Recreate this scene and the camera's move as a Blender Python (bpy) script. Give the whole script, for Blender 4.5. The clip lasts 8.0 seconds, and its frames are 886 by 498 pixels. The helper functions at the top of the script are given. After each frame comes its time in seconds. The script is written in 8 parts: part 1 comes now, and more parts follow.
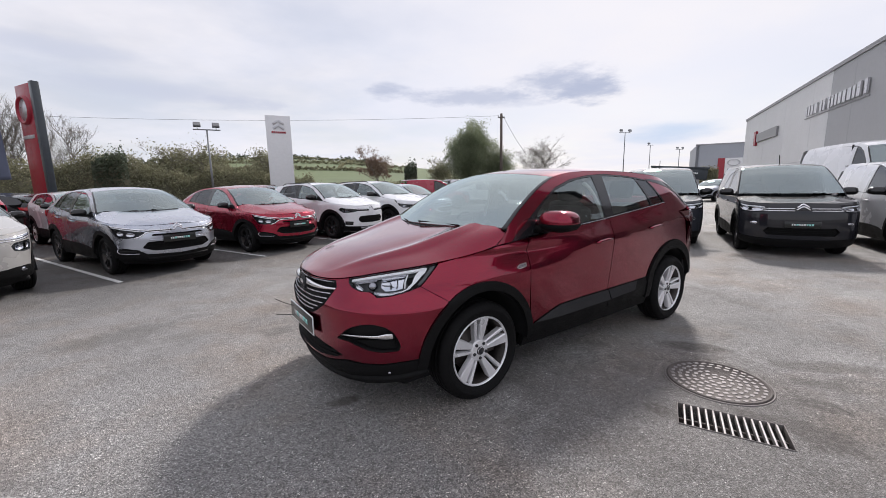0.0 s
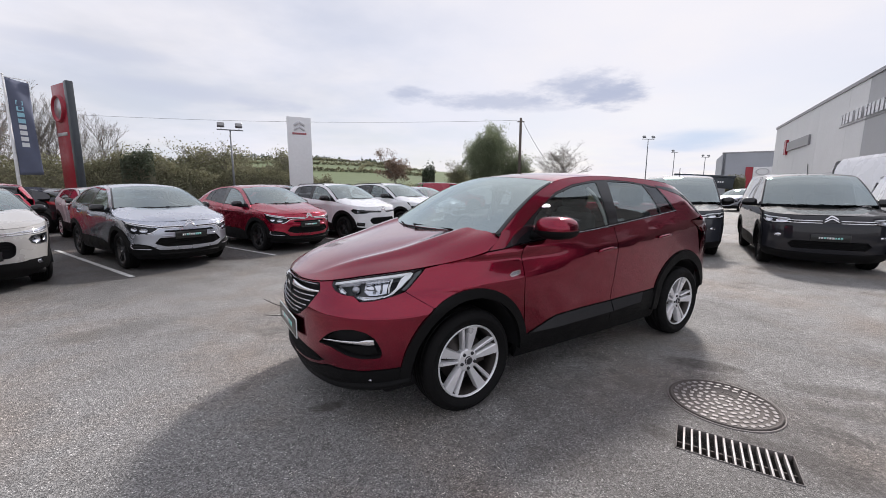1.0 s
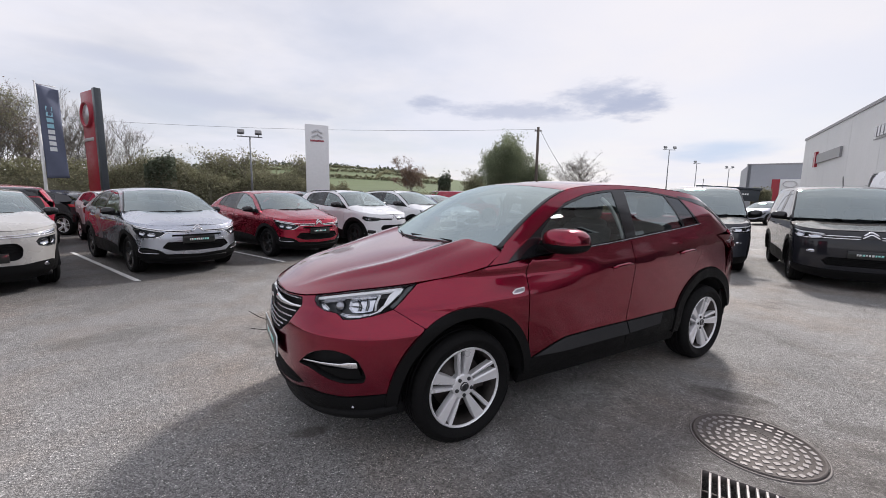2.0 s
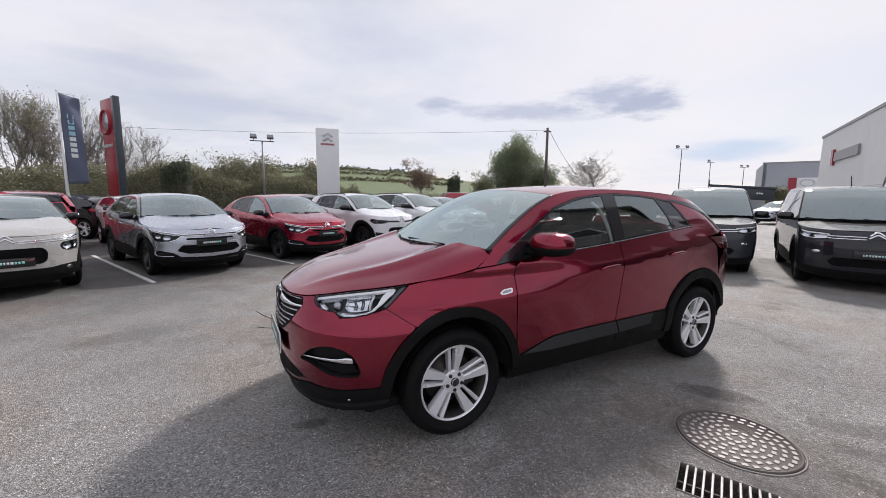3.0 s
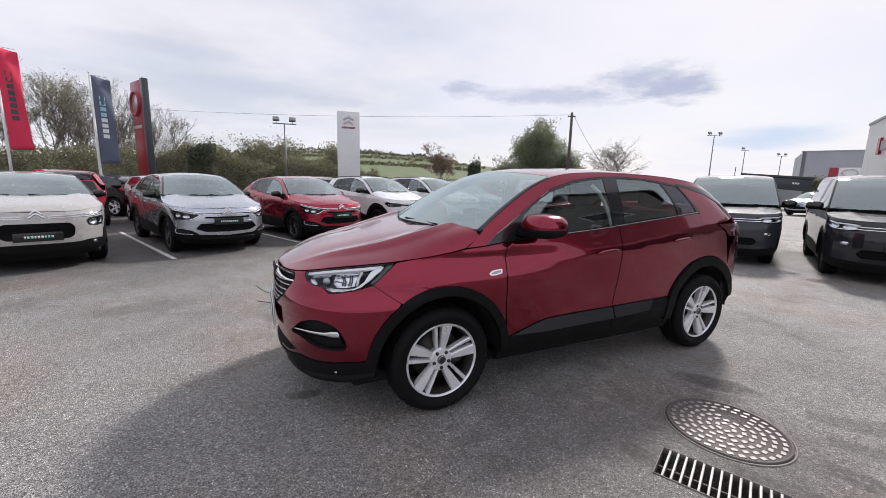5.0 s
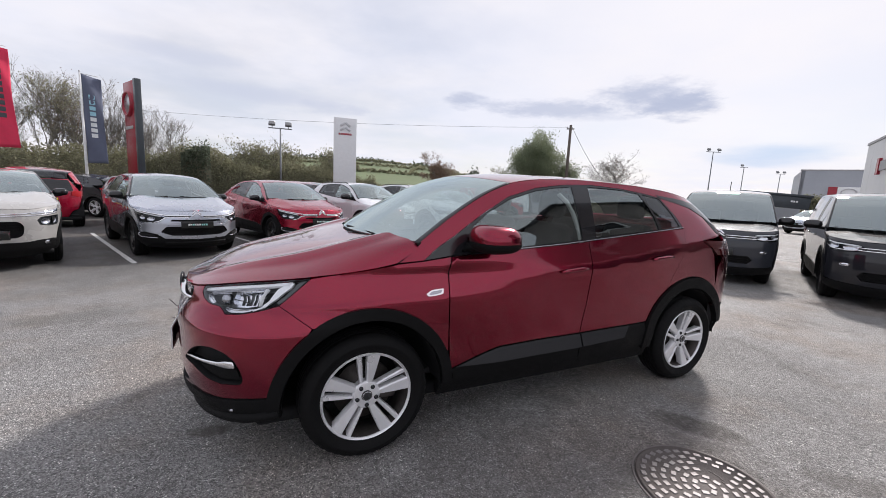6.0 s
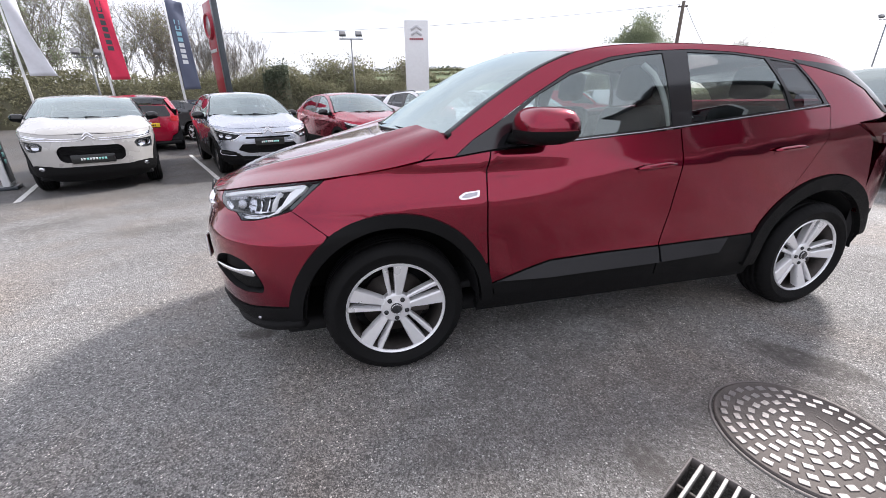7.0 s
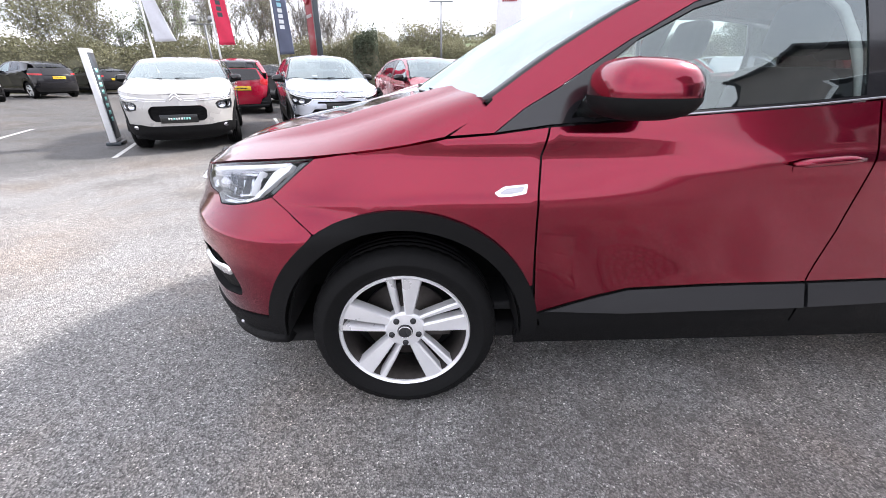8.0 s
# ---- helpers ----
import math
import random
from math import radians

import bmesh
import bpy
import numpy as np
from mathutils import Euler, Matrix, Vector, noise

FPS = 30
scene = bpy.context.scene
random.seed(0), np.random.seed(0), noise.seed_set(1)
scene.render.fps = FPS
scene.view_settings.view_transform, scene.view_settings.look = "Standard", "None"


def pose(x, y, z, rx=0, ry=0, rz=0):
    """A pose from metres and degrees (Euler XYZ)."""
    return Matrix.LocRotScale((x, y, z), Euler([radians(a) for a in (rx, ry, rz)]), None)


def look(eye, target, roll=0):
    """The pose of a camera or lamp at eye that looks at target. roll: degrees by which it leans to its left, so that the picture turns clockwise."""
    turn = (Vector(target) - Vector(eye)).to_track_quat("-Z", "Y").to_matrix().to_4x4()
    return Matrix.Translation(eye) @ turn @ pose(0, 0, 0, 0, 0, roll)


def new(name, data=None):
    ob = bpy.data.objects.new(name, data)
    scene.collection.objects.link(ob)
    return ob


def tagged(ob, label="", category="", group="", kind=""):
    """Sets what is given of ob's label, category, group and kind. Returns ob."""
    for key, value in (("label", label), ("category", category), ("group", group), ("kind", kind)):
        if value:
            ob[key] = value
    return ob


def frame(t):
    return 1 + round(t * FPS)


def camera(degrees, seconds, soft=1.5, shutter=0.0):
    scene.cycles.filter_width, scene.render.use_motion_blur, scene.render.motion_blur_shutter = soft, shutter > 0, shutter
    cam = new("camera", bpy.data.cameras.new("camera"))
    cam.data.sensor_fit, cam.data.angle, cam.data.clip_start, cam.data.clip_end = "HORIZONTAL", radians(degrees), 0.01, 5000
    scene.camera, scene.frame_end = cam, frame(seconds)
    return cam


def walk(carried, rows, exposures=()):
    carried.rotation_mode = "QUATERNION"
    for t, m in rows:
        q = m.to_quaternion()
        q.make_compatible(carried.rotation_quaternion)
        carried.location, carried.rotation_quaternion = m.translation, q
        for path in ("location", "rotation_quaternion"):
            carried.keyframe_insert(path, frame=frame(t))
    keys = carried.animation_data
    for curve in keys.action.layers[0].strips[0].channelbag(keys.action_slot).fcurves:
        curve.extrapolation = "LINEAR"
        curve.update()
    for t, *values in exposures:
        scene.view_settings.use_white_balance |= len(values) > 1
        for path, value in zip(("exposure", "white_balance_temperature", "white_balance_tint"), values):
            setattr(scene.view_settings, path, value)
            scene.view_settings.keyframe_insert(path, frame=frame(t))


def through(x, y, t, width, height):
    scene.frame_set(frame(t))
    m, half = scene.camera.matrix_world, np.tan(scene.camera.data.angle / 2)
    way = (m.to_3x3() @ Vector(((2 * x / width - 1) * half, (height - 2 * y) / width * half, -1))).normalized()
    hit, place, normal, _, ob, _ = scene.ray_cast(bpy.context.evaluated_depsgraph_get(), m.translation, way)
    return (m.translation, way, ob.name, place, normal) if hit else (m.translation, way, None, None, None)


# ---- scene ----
from mathutils.geometry import delaunay_2d_cdt

cam = camera(97.1, 8.0, soft=0.8)
PATH = [
    (0, (-0.092, 0.058, 1.492), (-0.035, 2.031, 1.17), -1.0),
    (0.5, (0.014, 0.044, 1.499), (0.012, 2.019, 1.186), -0.6),
    (1, (0.096, 0.152, 1.483), (0.065, 2.129, 1.179), 0.2),
    (1.5, (0.15, 0.328, 1.48), (0.094, 2.307, 1.196), 0.7),
    (2, (0.211, 0.394, 1.479), (0.1, 2.373, 1.216), 1.0),
    (3.5, (0.369, 0.101, 1.525), (0.191, 2.077, 1.268), 0.3),
    (4, (0.266, -0.026, 1.51), (0.073, 1.947, 1.245), 0.0),
    (4.2, (0.286, -0.012, 1.507), (0.083, 1.959, 1.238), -0.1),
    (5.3, (0.675, 0.391, 1.441), (0.386, 2.34, 1.098), 1.9),
    (5.5, (0.759, 0.471, 1.418), (0.451, 2.423, 1.109), 1.7),
    (6, (0.864, 0.705, 1.459), (0.598, 2.667, 1.175), 2.9),
    (6.5, (1.001, 0.856, 1.408), (0.722, 2.79, 0.981), 1.9),
    (7, (1.027, 1.07, 1.318), (0.403, 2.834, 0.613), -0.6),
    (7.5, (0.968, 1.414, 1.273), (0.081, 3.046, 0.533), 3.1),
    (8, (0.993, 1.642, 1.261), (0.049, 3.197, 0.43), 0.0),
]
EXPOSURES = [(0.0, 0.33, 6380, 14), (2.2, 0.3, 6380, 14), (3.4, 0.26, 6380, 14), (4.2, 0.21, 6380, 14), (5.3, 0.38, 6380, 14), (6.0, 0.37, 6380, 14), (6.5, 0.44, 6280, 14), (7.0, 0.93, 6280, 14), (7.5, 1.33, 6280, 14), (8.0, 1.53, 6280, 14)]
walk(cam, [(t, look(eye, target, roll)) for t, eye, target, roll in PATH], EXPOSURES)

# the sky: bright thin cloud over a blue sky, with a few grey-blue clouds, and a low hazy sun ahead
SUN_AZ, SUN_EL = math.atan2(0.89, 0.45), radians(38)
world = bpy.data.worlds.new("sky")
scene.world = world
world.use_nodes = True
wn, wl = world.node_tree.nodes, world.node_tree.links
wn.clear()


def wnode(kind, **values):
    n = wn.new(kind)
    for key, value in values.items():
        n.inputs[key].default_value = value
    return n


sky = wn.new("ShaderNodeTexSky")
sky.sky_type, sky.sun_disc = "NISHITA", False
sky.sun_elevation, sky.sun_rotation = SUN_EL, math.pi / 2 - SUN_AZ
coord = wn.new("ShaderNodeTexCoord")
split = wn.new("ShaderNodeSeparateXYZ")
wl.new(coord.outputs["Generated"], split.inputs[0])


def wmath(op, a, b=None, c=None, clamp=False):
    n = wn.new("ShaderNodeMath")
    n.operation, n.use_clamp = op, clamp
    for k, v in enumerate((a, b, c)):
        if v is None:
            continue
        if isinstance(v, (int, float)):
            n.inputs[k].default_value = v
        else:
            wl.new(v, n.inputs[k])
    return n.outputs[0]


# clouds lie on a flat layer: the direction divided by its height
height = wmath("MAXIMUM", split.outputs[2], 0.03)
low = wmath("ADD", height, 0.12)
flat = wn.new("ShaderNodeCombineXYZ")
wl.new(wmath("DIVIDE", split.outputs[0], low), flat.inputs[0])
wl.new(wmath("DIVIDE", split.outputs[1], low), flat.inputs[1])


def wnoise(scale, detail, rough=0.55, shift=(0, 0, 0)):
    m = wn.new("ShaderNodeMapping")
    m.inputs["Location"].default_value = shift
    wl.new(flat.outputs[0], m.inputs[0])
    n = wnode("ShaderNodeTexNoise", Scale=scale, Detail=detail, Roughness=rough)
    wl.new(m.outputs[0], n.inputs["Vector"])
    return n.outputs["Fac"]


def wramp(value, a, b, ca, cb):
    n = wn.new("ShaderNodeMapRange")
    n.interpolation_type = "SMOOTHSTEP"
    wl.new(value, n.inputs[0])
    for k, v in zip((1, 2, 3, 4), (a, b, ca, cb)):
        n.inputs[k].default_value = v
    return n.outputs[0]


def wmix(fac, a, b):
    n = wn.new("ShaderNodeMix")
    n.data_type = "RGBA"
    for v, k in ((fac, 0), (a, 6), (b, 7)):
        if isinstance(v, (int, float)):
            n.inputs[k].default_value = v
        elif isinstance(v, tuple):
            n.inputs[k].default_value = (*v, 1)
        else:
            wl.new(v, n.inputs[k])
    return n.outputs[2]


scaled = wn.new("ShaderNodeVectorMath")
scaled.operation = "SCALE"
wl.new(sky.outputs[0], scaled.inputs[0])
scaled.inputs["Scale"].default_value = 0.065
veil = wramp(wnoise(0.55, 6), 0.34, 0.62, 0.62, 0.97)
sheet = wmix(wramp(wnoise(0.8, 7, shift=(3, 1, 0)), 0.35, 0.7, 0, 1), (0.635, 0.65, 0.7), (0.695, 0.685, 0.692))
thin = wmix(veil, scaled.outputs[0], sheet)
# the brighter haze round the sun
to_sun = wn.new("ShaderNodeVectorMath")
to_sun.operation = "DOT_PRODUCT"
wl.new(coord.outputs["Generated"], to_sun.inputs[0])
SUN_DIR = Vector((math.cos(SUN_AZ) * math.cos(SUN_EL), math.sin(SUN_AZ) * math.cos(SUN_EL), math.sin(SUN_EL)))
to_sun.inputs[1].default_value = SUN_DIR
glow = wramp(to_sun.outputs["Value"], 0.72, 1.0, 0.0, 0.3)
thin = wmix(glow, thin, (0.74, 0.715, 0.695))
# loose grey-blue clouds low over the land ahead: bearing from north, height, reach, depth, strength
azim = wmath("ARCTAN2", split.outputs[0], split.outputs[1])
elev = wmath("ARCSINE", split.outputs[2])
ragged = wmath("MULTIPLY", wmath("SUBTRACT", wnoise(3.4, 9, 0.62, (0.9, 0.35, 0)), 0.5), 5.0)
soft_edge = wmath("MULTIPLY", wmath("SUBTRACT", wnoise(1.3, 6, 0.55, (2.4, 0.1, 0)), 0.5), 3.0)
GREY, PALE, BLUE = (0.36, 0.4, 0.5), (0.44, 0.475, 0.56), (0.42, 0.52, 0.65)
for bearing, lift, reach, deep, strength, tone, edge in ((18.5, 13.1, 6.6, 2.0, 0.85, GREY, 1), (21.8, 11.8, 3.6, 1.5, 0.8, GREY, 1), (5.5, 12.0, 8.8, 1.15, 0.7, GREY, 1), (-5.5, 12.7, 2.6, 1.1, 0.75, GREY, 1),
                                                         (12.0, 11.0, 5.0, 0.8, 0.5, PALE, 1), (30.4, 6.0, 6.6, 1.2, 0.75, BLUE, 0), (-40.8, 14.2, 7.5, 0.9, 0.55, PALE, 0), (-31.0, 11.2, 10.0, 1.0, 0.6, PALE, 0), (-24.0, 10.4, 4.5, 0.8, 0.6, PALE, 1),
                                                         (150, 20, 40, 6, 0.5, PALE, 0), (-110, 22, 30, 6, 0.5, PALE, 0)):
    u = wmath("DIVIDE", wmath("SUBTRACT", azim, radians(bearing)), radians(reach))
    v = wmath("DIVIDE", wmath("SUBTRACT", elev, radians(lift)), radians(deep))
    r2 = wmath("ADD", wmath("ADD", wmath("MULTIPLY", u, u), wmath("MULTIPLY", v, v)), ragged if edge else soft_edge)
    thin = wmix(wramp(r2, -0.3, 1.7, strength, 0.0), thin, tone)
back = wn.new("ShaderNodeBackground")
wl.new(thin, back.inputs[0])
back.inputs[1].default_value = 1.06
out = wn.new("ShaderNodeOutputWorld")
wl.new(back.outputs[0], out.inputs[0])

lamp = bpy.data.lights.new("sun", "SUN")
lamp.energy, lamp.angle, lamp.color = 2.85, radians(7), (1.0, 0.95, 0.88)
sun = new("sun", lamp)
sun.matrix_world = look((0, 0, 60), Vector((0, 0, 60)) - SUN_DIR)


# ---- materials ----
MATS = {}


def material(name, colour, rough=0.5, metal=0.0, vary=0.12, scale=6.0, bump=0.0, bump_scale=60.0, coat=0.0, fleck=0.0, spec=0.35, random_tint=0.0):
    """A painted, plastic, metal, stone or leaf surface with colour that varies at two scales, and fine relief."""
    if name in MATS:
        return MATS[name]
    m = bpy.data.materials.new(name)
    m.use_nodes = True
    n, l = m.node_tree.nodes, m.node_tree.links
    p = n["Principled BSDF"]
    p.inputs["Roughness"].default_value, p.inputs["Metallic"].default_value = rough, metal
    p.inputs["Coat Weight"].default_value, p.inputs["Coat Roughness"].default_value = coat, 0.045
    p.inputs["Specular IOR Level"].default_value = spec
    tc = n.new("ShaderNodeTexCoord")
    big, small = n.new("ShaderNodeTexNoise"), n.new("ShaderNodeTexNoise")
    big.inputs["Scale"].default_value, small.inputs["Scale"].default_value = scale, scale * 9
    big.inputs["Detail"].default_value = 5
    l.new(tc.outputs["Object"], big.inputs["Vector"]), l.new(tc.outputs["Object"], small.inputs["Vector"])
    add = n.new("ShaderNodeMath")
    add.operation = "MULTIPLY_ADD"
    l.new(small.outputs["Fac"], add.inputs[0])
    add.inputs[1].default_value = 0.5
    l.new(big.outputs["Fac"], add.inputs[2])
    span = n.new("ShaderNodeMapRange")
    l.new(add.outputs[0], span.inputs[0])
    for k, v in zip((1, 2, 3, 4), (0.45, 1.05, 1 - vary, 1 + vary)):
        span.inputs[k].default_value = v
    mul = n.new("ShaderNodeVectorMath")
    mul.operation = "SCALE"
    mul.inputs[0].default_value = colour
    factor = span.outputs[0]
    if random_tint:
        info, r = n.new("ShaderNodeNewGeometry"), n.new("ShaderNodeMapRange")
        l.new(info.outputs["Random Per Island"], r.inputs[0])
        r.inputs[3].default_value, r.inputs[4].default_value = 1 - random_tint, 1 + random_tint
        both = n.new("ShaderNodeMath")
        both.operation = "MULTIPLY"
        l.new(factor, both.inputs[0]), l.new(r.outputs[0], both.inputs[1])
        factor = both.outputs[0]
    l.new(factor, mul.inputs["Scale"])
    l.new(mul.outputs[0], p.inputs["Base Color"])
    rr = n.new("ShaderNodeMapRange")
    l.new(big.outputs["Fac"], rr.inputs[0])
    rr.inputs[1].default_value, rr.inputs[2].default_value = 0.3, 0.7
    rr.inputs[3].default_value, rr.inputs[4].default_value = rough * 0.88, min(1, rough * 1.14)
    l.new(rr.outputs[0], p.inputs["Roughness"])
    if bump:
        grain, b = n.new("ShaderNodeTexNoise"), n.new("ShaderNodeBump")
        grain.inputs["Scale"].default_value, grain.inputs["Detail"].default_value = bump_scale, 3
        l.new(tc.outputs["Object"], grain.inputs["Vector"])
        b.inputs["Strength"].default_value, b.inputs["Distance"].default_value = bump, 0.01
        l.new(grain.outputs["Fac"], b.inputs["Height"])
        l.new(b.outputs[0], p.inputs["Normal"])
    MATS[name] = m
    return m


def paint(name, colour, metal=0.35, rough=0.27, spec=0.35, lacquer=1.51):
    m = material(name, colour, rough=rough, metal=metal, vary=0.04, scale=2.0, coat=1.0, spec=spec)
    m.node_tree.nodes["Principled BSDF"].inputs["Coat IOR"].default_value = lacquer
    return m


def glass(name, tint, gloss=0.0, base_reflect=0.06, rise=3.2, shine_colour=(0.95, 0.97, 1)):
    """Thin vehicle glass: clear but tinted, with a mirror gloss that grows at a flat angle."""
    if name in MATS:
        return MATS[name]
    m = bpy.data.materials.new(name)
    m.use_nodes = True
    n, l = m.node_tree.nodes, m.node_tree.links
    n.remove(n["Principled BSDF"])
    clear, shine, mix, face = n.new("ShaderNodeBsdfTransparent"), n.new("ShaderNodeBsdfGlossy"), n.new("ShaderNodeMixShader"), n.new("ShaderNodeLayerWeight")
    clear.inputs[0].default_value = (*tint, 1)
    shine.inputs["Roughness"].default_value = 0.01 + gloss
    shine.inputs["Color"].default_value = (*shine_colour, 1)
    face.inputs[0].default_value = 0.5
    power, boost = n.new("ShaderNodeMath"), n.new("ShaderNodeMath")
    power.operation = "POWER"
    power.inputs[1].default_value = rise
    l.new(face.outputs["Facing"], power.inputs[0])
    boost.operation, boost.use_clamp = "MULTIPLY_ADD", True
    boost.inputs[1].default_value, boost.inputs[2].default_value = 1.0 - base_reflect, base_reflect
    l.new(power.outputs[0], boost.inputs[0])
    l.new(boost.outputs[0], mix.inputs[0])
    l.new(clear.outputs[0], mix.inputs[1]), l.new(shine.outputs[0], mix.inputs[2])
    l.new(mix.outputs[0], n["Material Output"].inputs[0])
    MATS[name] = m
    return m


RED_PAINT = paint("ruby_paint", (0.24, 0.002, 0.025), 0.97, 0.19, lacquer=1.5)
RED2_PAINT = paint("red_paint", (0.36, 0.008, 0.036), 0.75)
FLAT_RED = paint("plain_red_paint", (0.36, 0.006, 0.032), 0.0)
SILVER_PAINT = paint("steel_grey_paint", (0.5, 0.53, 0.6), 0.85)
BEIGE_PAINT = paint("sand_paint", (0.44, 0.43, 0.415), 0.2)
WHITE_PAINT = paint("white_paint", (0.8, 0.81, 0.84), 0.0)
DARK_PAINT = paint("dark_grey_paint", (0.012, 0.0125, 0.017), 0.0, 0.5, 0.1)
GREY_VAN_PAINT = paint("slate_grey_paint", (0.03, 0.033, 0.042), 0.0, 0.5, 0.1)
BLACK_PAINT = paint("black_paint", (0.012, 0.012, 0.016), 0.0, 0.4, 0.15)
VAN_SILVER = paint("van_silver_paint", (0.70, 0.71, 0.75), 0.25)
CLADDING = material("black_plastic", (0.0055, 0.0055, 0.006), 0.6, spec=0.16, vary=0.2, bump=0.25, bump_scale=900)
GLOSS_BLACK = material("gloss_black", (0.012, 0.012, 0.014), 0.12, vary=0.05, spec=0.5, coat=0.3)
LINER = material("dark_liner", (0.006, 0.006, 0.007), 0.8)
RUBBER = material("tyre_rubber", (0.006, 0.006, 0.0064), 0.7, spec=0.17, vary=0.25, scale=14, bump=0.2, bump_scale=300)
ALLOY = material("silver_alloy", (0.82, 0.82, 0.84), 0.3, metal=0.4, vary=0.05, coat=0.3)
DARK_ALLOY = material("black_alloy", (0.02, 0.02, 0.022), 0.3, metal=0.3, coat=0.4)
STEEL = material("brake_steel", (0.10, 0.09, 0.085), 0.5, metal=0.8, vary=0.3)
CHROME = material("chrome", (0.80, 0.80, 0.82), 0.08, metal=1.0, vary=0.03)
DULL_CHROME = material("satin_chrome", (0.42, 0.42, 0.45), 0.22, metal=1.0, vary=0.05)
REFLECTOR = material("lamp_reflector", (0.75, 0.76, 0.8), 0.12, metal=1.0, vary=0.1)
DRL_WHITE = material("lamp_white_bar", (0.92, 0.93, 0.95), 0.2, vary=0.03, coat=0.5)
LAMP_BLACK = material("lamp_housing", (0.03, 0.031, 0.034), 0.25, vary=0.2)
LAMP_GREY = material("grey_lamp_housing", (0.11, 0.115, 0.12), 0.3, vary=0.2)
DARK_LENS = material("smoked_red_lens", (0.07, 0.003, 0.006), 0.12, coat=1.0, vary=0.1)
RED_LENS = material("red_lens", (0.38, 0.008, 0.012), 0.12, coat=1.0, vary=0.1)
CABIN = material("cabin_trim", (0.02, 0.02, 0.022), 0.7, vary=0.2, bump=0.2, bump_scale=400)
SEAT = material("seat_cloth", (0.035, 0.035, 0.04), 0.85, vary=0.25, scale=20, bump=0.4, bump_scale=700)
PALE_TRIM = material("pale_trim", (0.45, 0.45, 0.44), 0.7)
GLASS = glass("car_glass", (0.80, 0.88, 0.86), base_reflect=0.2, shine_colour=(0.80, 0.90, 0.90))
SCREEN = glass("windscreen_glass", (0.55, 0.62, 0.62), base_reflect=0.55, rise=3.0, shine_colour=(0.69, 0.8, 0.8))
SCREEN_DARK = glass("parked_screen_glass", (0.55, 0.62, 0.62), base_reflect=0.34, rise=2.8, shine_colour=(0.78, 0.88, 0.88))
PRIVACY = glass("privacy_glass", (0.22, 0.24, 0.25), base_reflect=0.08, rise=5.0)
REAR_CLEAR = glass("rear_door_glass", (0.70, 0.78, 0.77), base_reflect=0.2, shine_colour=(0.80, 0.90, 0.90))
LENS = glass("lamp_lens", (0.94, 0.95, 0.96), base_reflect=0.0)
PLATE_BLACK = material("plate_black", (0.012, 0.014, 0.014), 0.3, coat=0.4)
PLATE_TEAL = material("plate_teal", (0.35, 0.75, 0.70), 0.4)
PLATE_PALE = material("plate_pale", (0.75, 0.78, 0.78), 0.4)
PLATE_YELLOW = material("plate_yellow", (0.75, 0.45, 0.03), 0.4)
SATIN_GREY = material("satin_grey_trim", (0.014, 0.014, 0.016), 0.4, vary=0.1, bump=0.1, bump_scale=600)


def smooth_table(pairs, n=1500):
    """A smooth monotone curve through the pairs, as two arrays for np.interp."""
    xs, ys = np.array([a for a, _ in pairs], float), np.array([b for _, b in pairs], float)
    h, d = np.diff(xs), np.diff(ys) / np.diff(xs)
    m = np.zeros(len(xs))
    m[0], m[-1] = d[0], d[-1]
    for i in range(1, len(xs) - 1):
        if d[i - 1] * d[i] > 0:
            w1, w2 = 2 * h[i] + h[i - 1], h[i] + 2 * h[i - 1]
            m[i] = (w1 + w2) / (w1 / d[i - 1] + w2 / d[i])
    q = np.unique(np.concatenate([np.linspace(xs[0], xs[-1], n), xs]))
    k = np.clip(np.searchsorted(xs, q, side="right") - 1, 0, len(xs) - 2)
    t = (q - xs[k]) / h[k]
    y = ((2 * t**3 - 3 * t**2 + 1) * ys[k] + (t**3 - 2 * t**2 + t) * h[k] * m[k]
         + (3 * t**2 - 2 * t**3) * ys[k + 1] + (t**3 - t**2) * h[k] * m[k + 1])
    return q, y


def on(table, v):
    return np.interp(v, table[0], table[1])


FLARE = smooth_table([(0.1, 0.73), (0.25, 0.82), (0.35, 0.857), (0.45, 0.87), (0.55, 0.875), (0.68, 0.882), (0.8, 0.888), (0.87, 0.8885), (0.93, 0.867), (1.005, 0.83), (1.06, 0.805)])


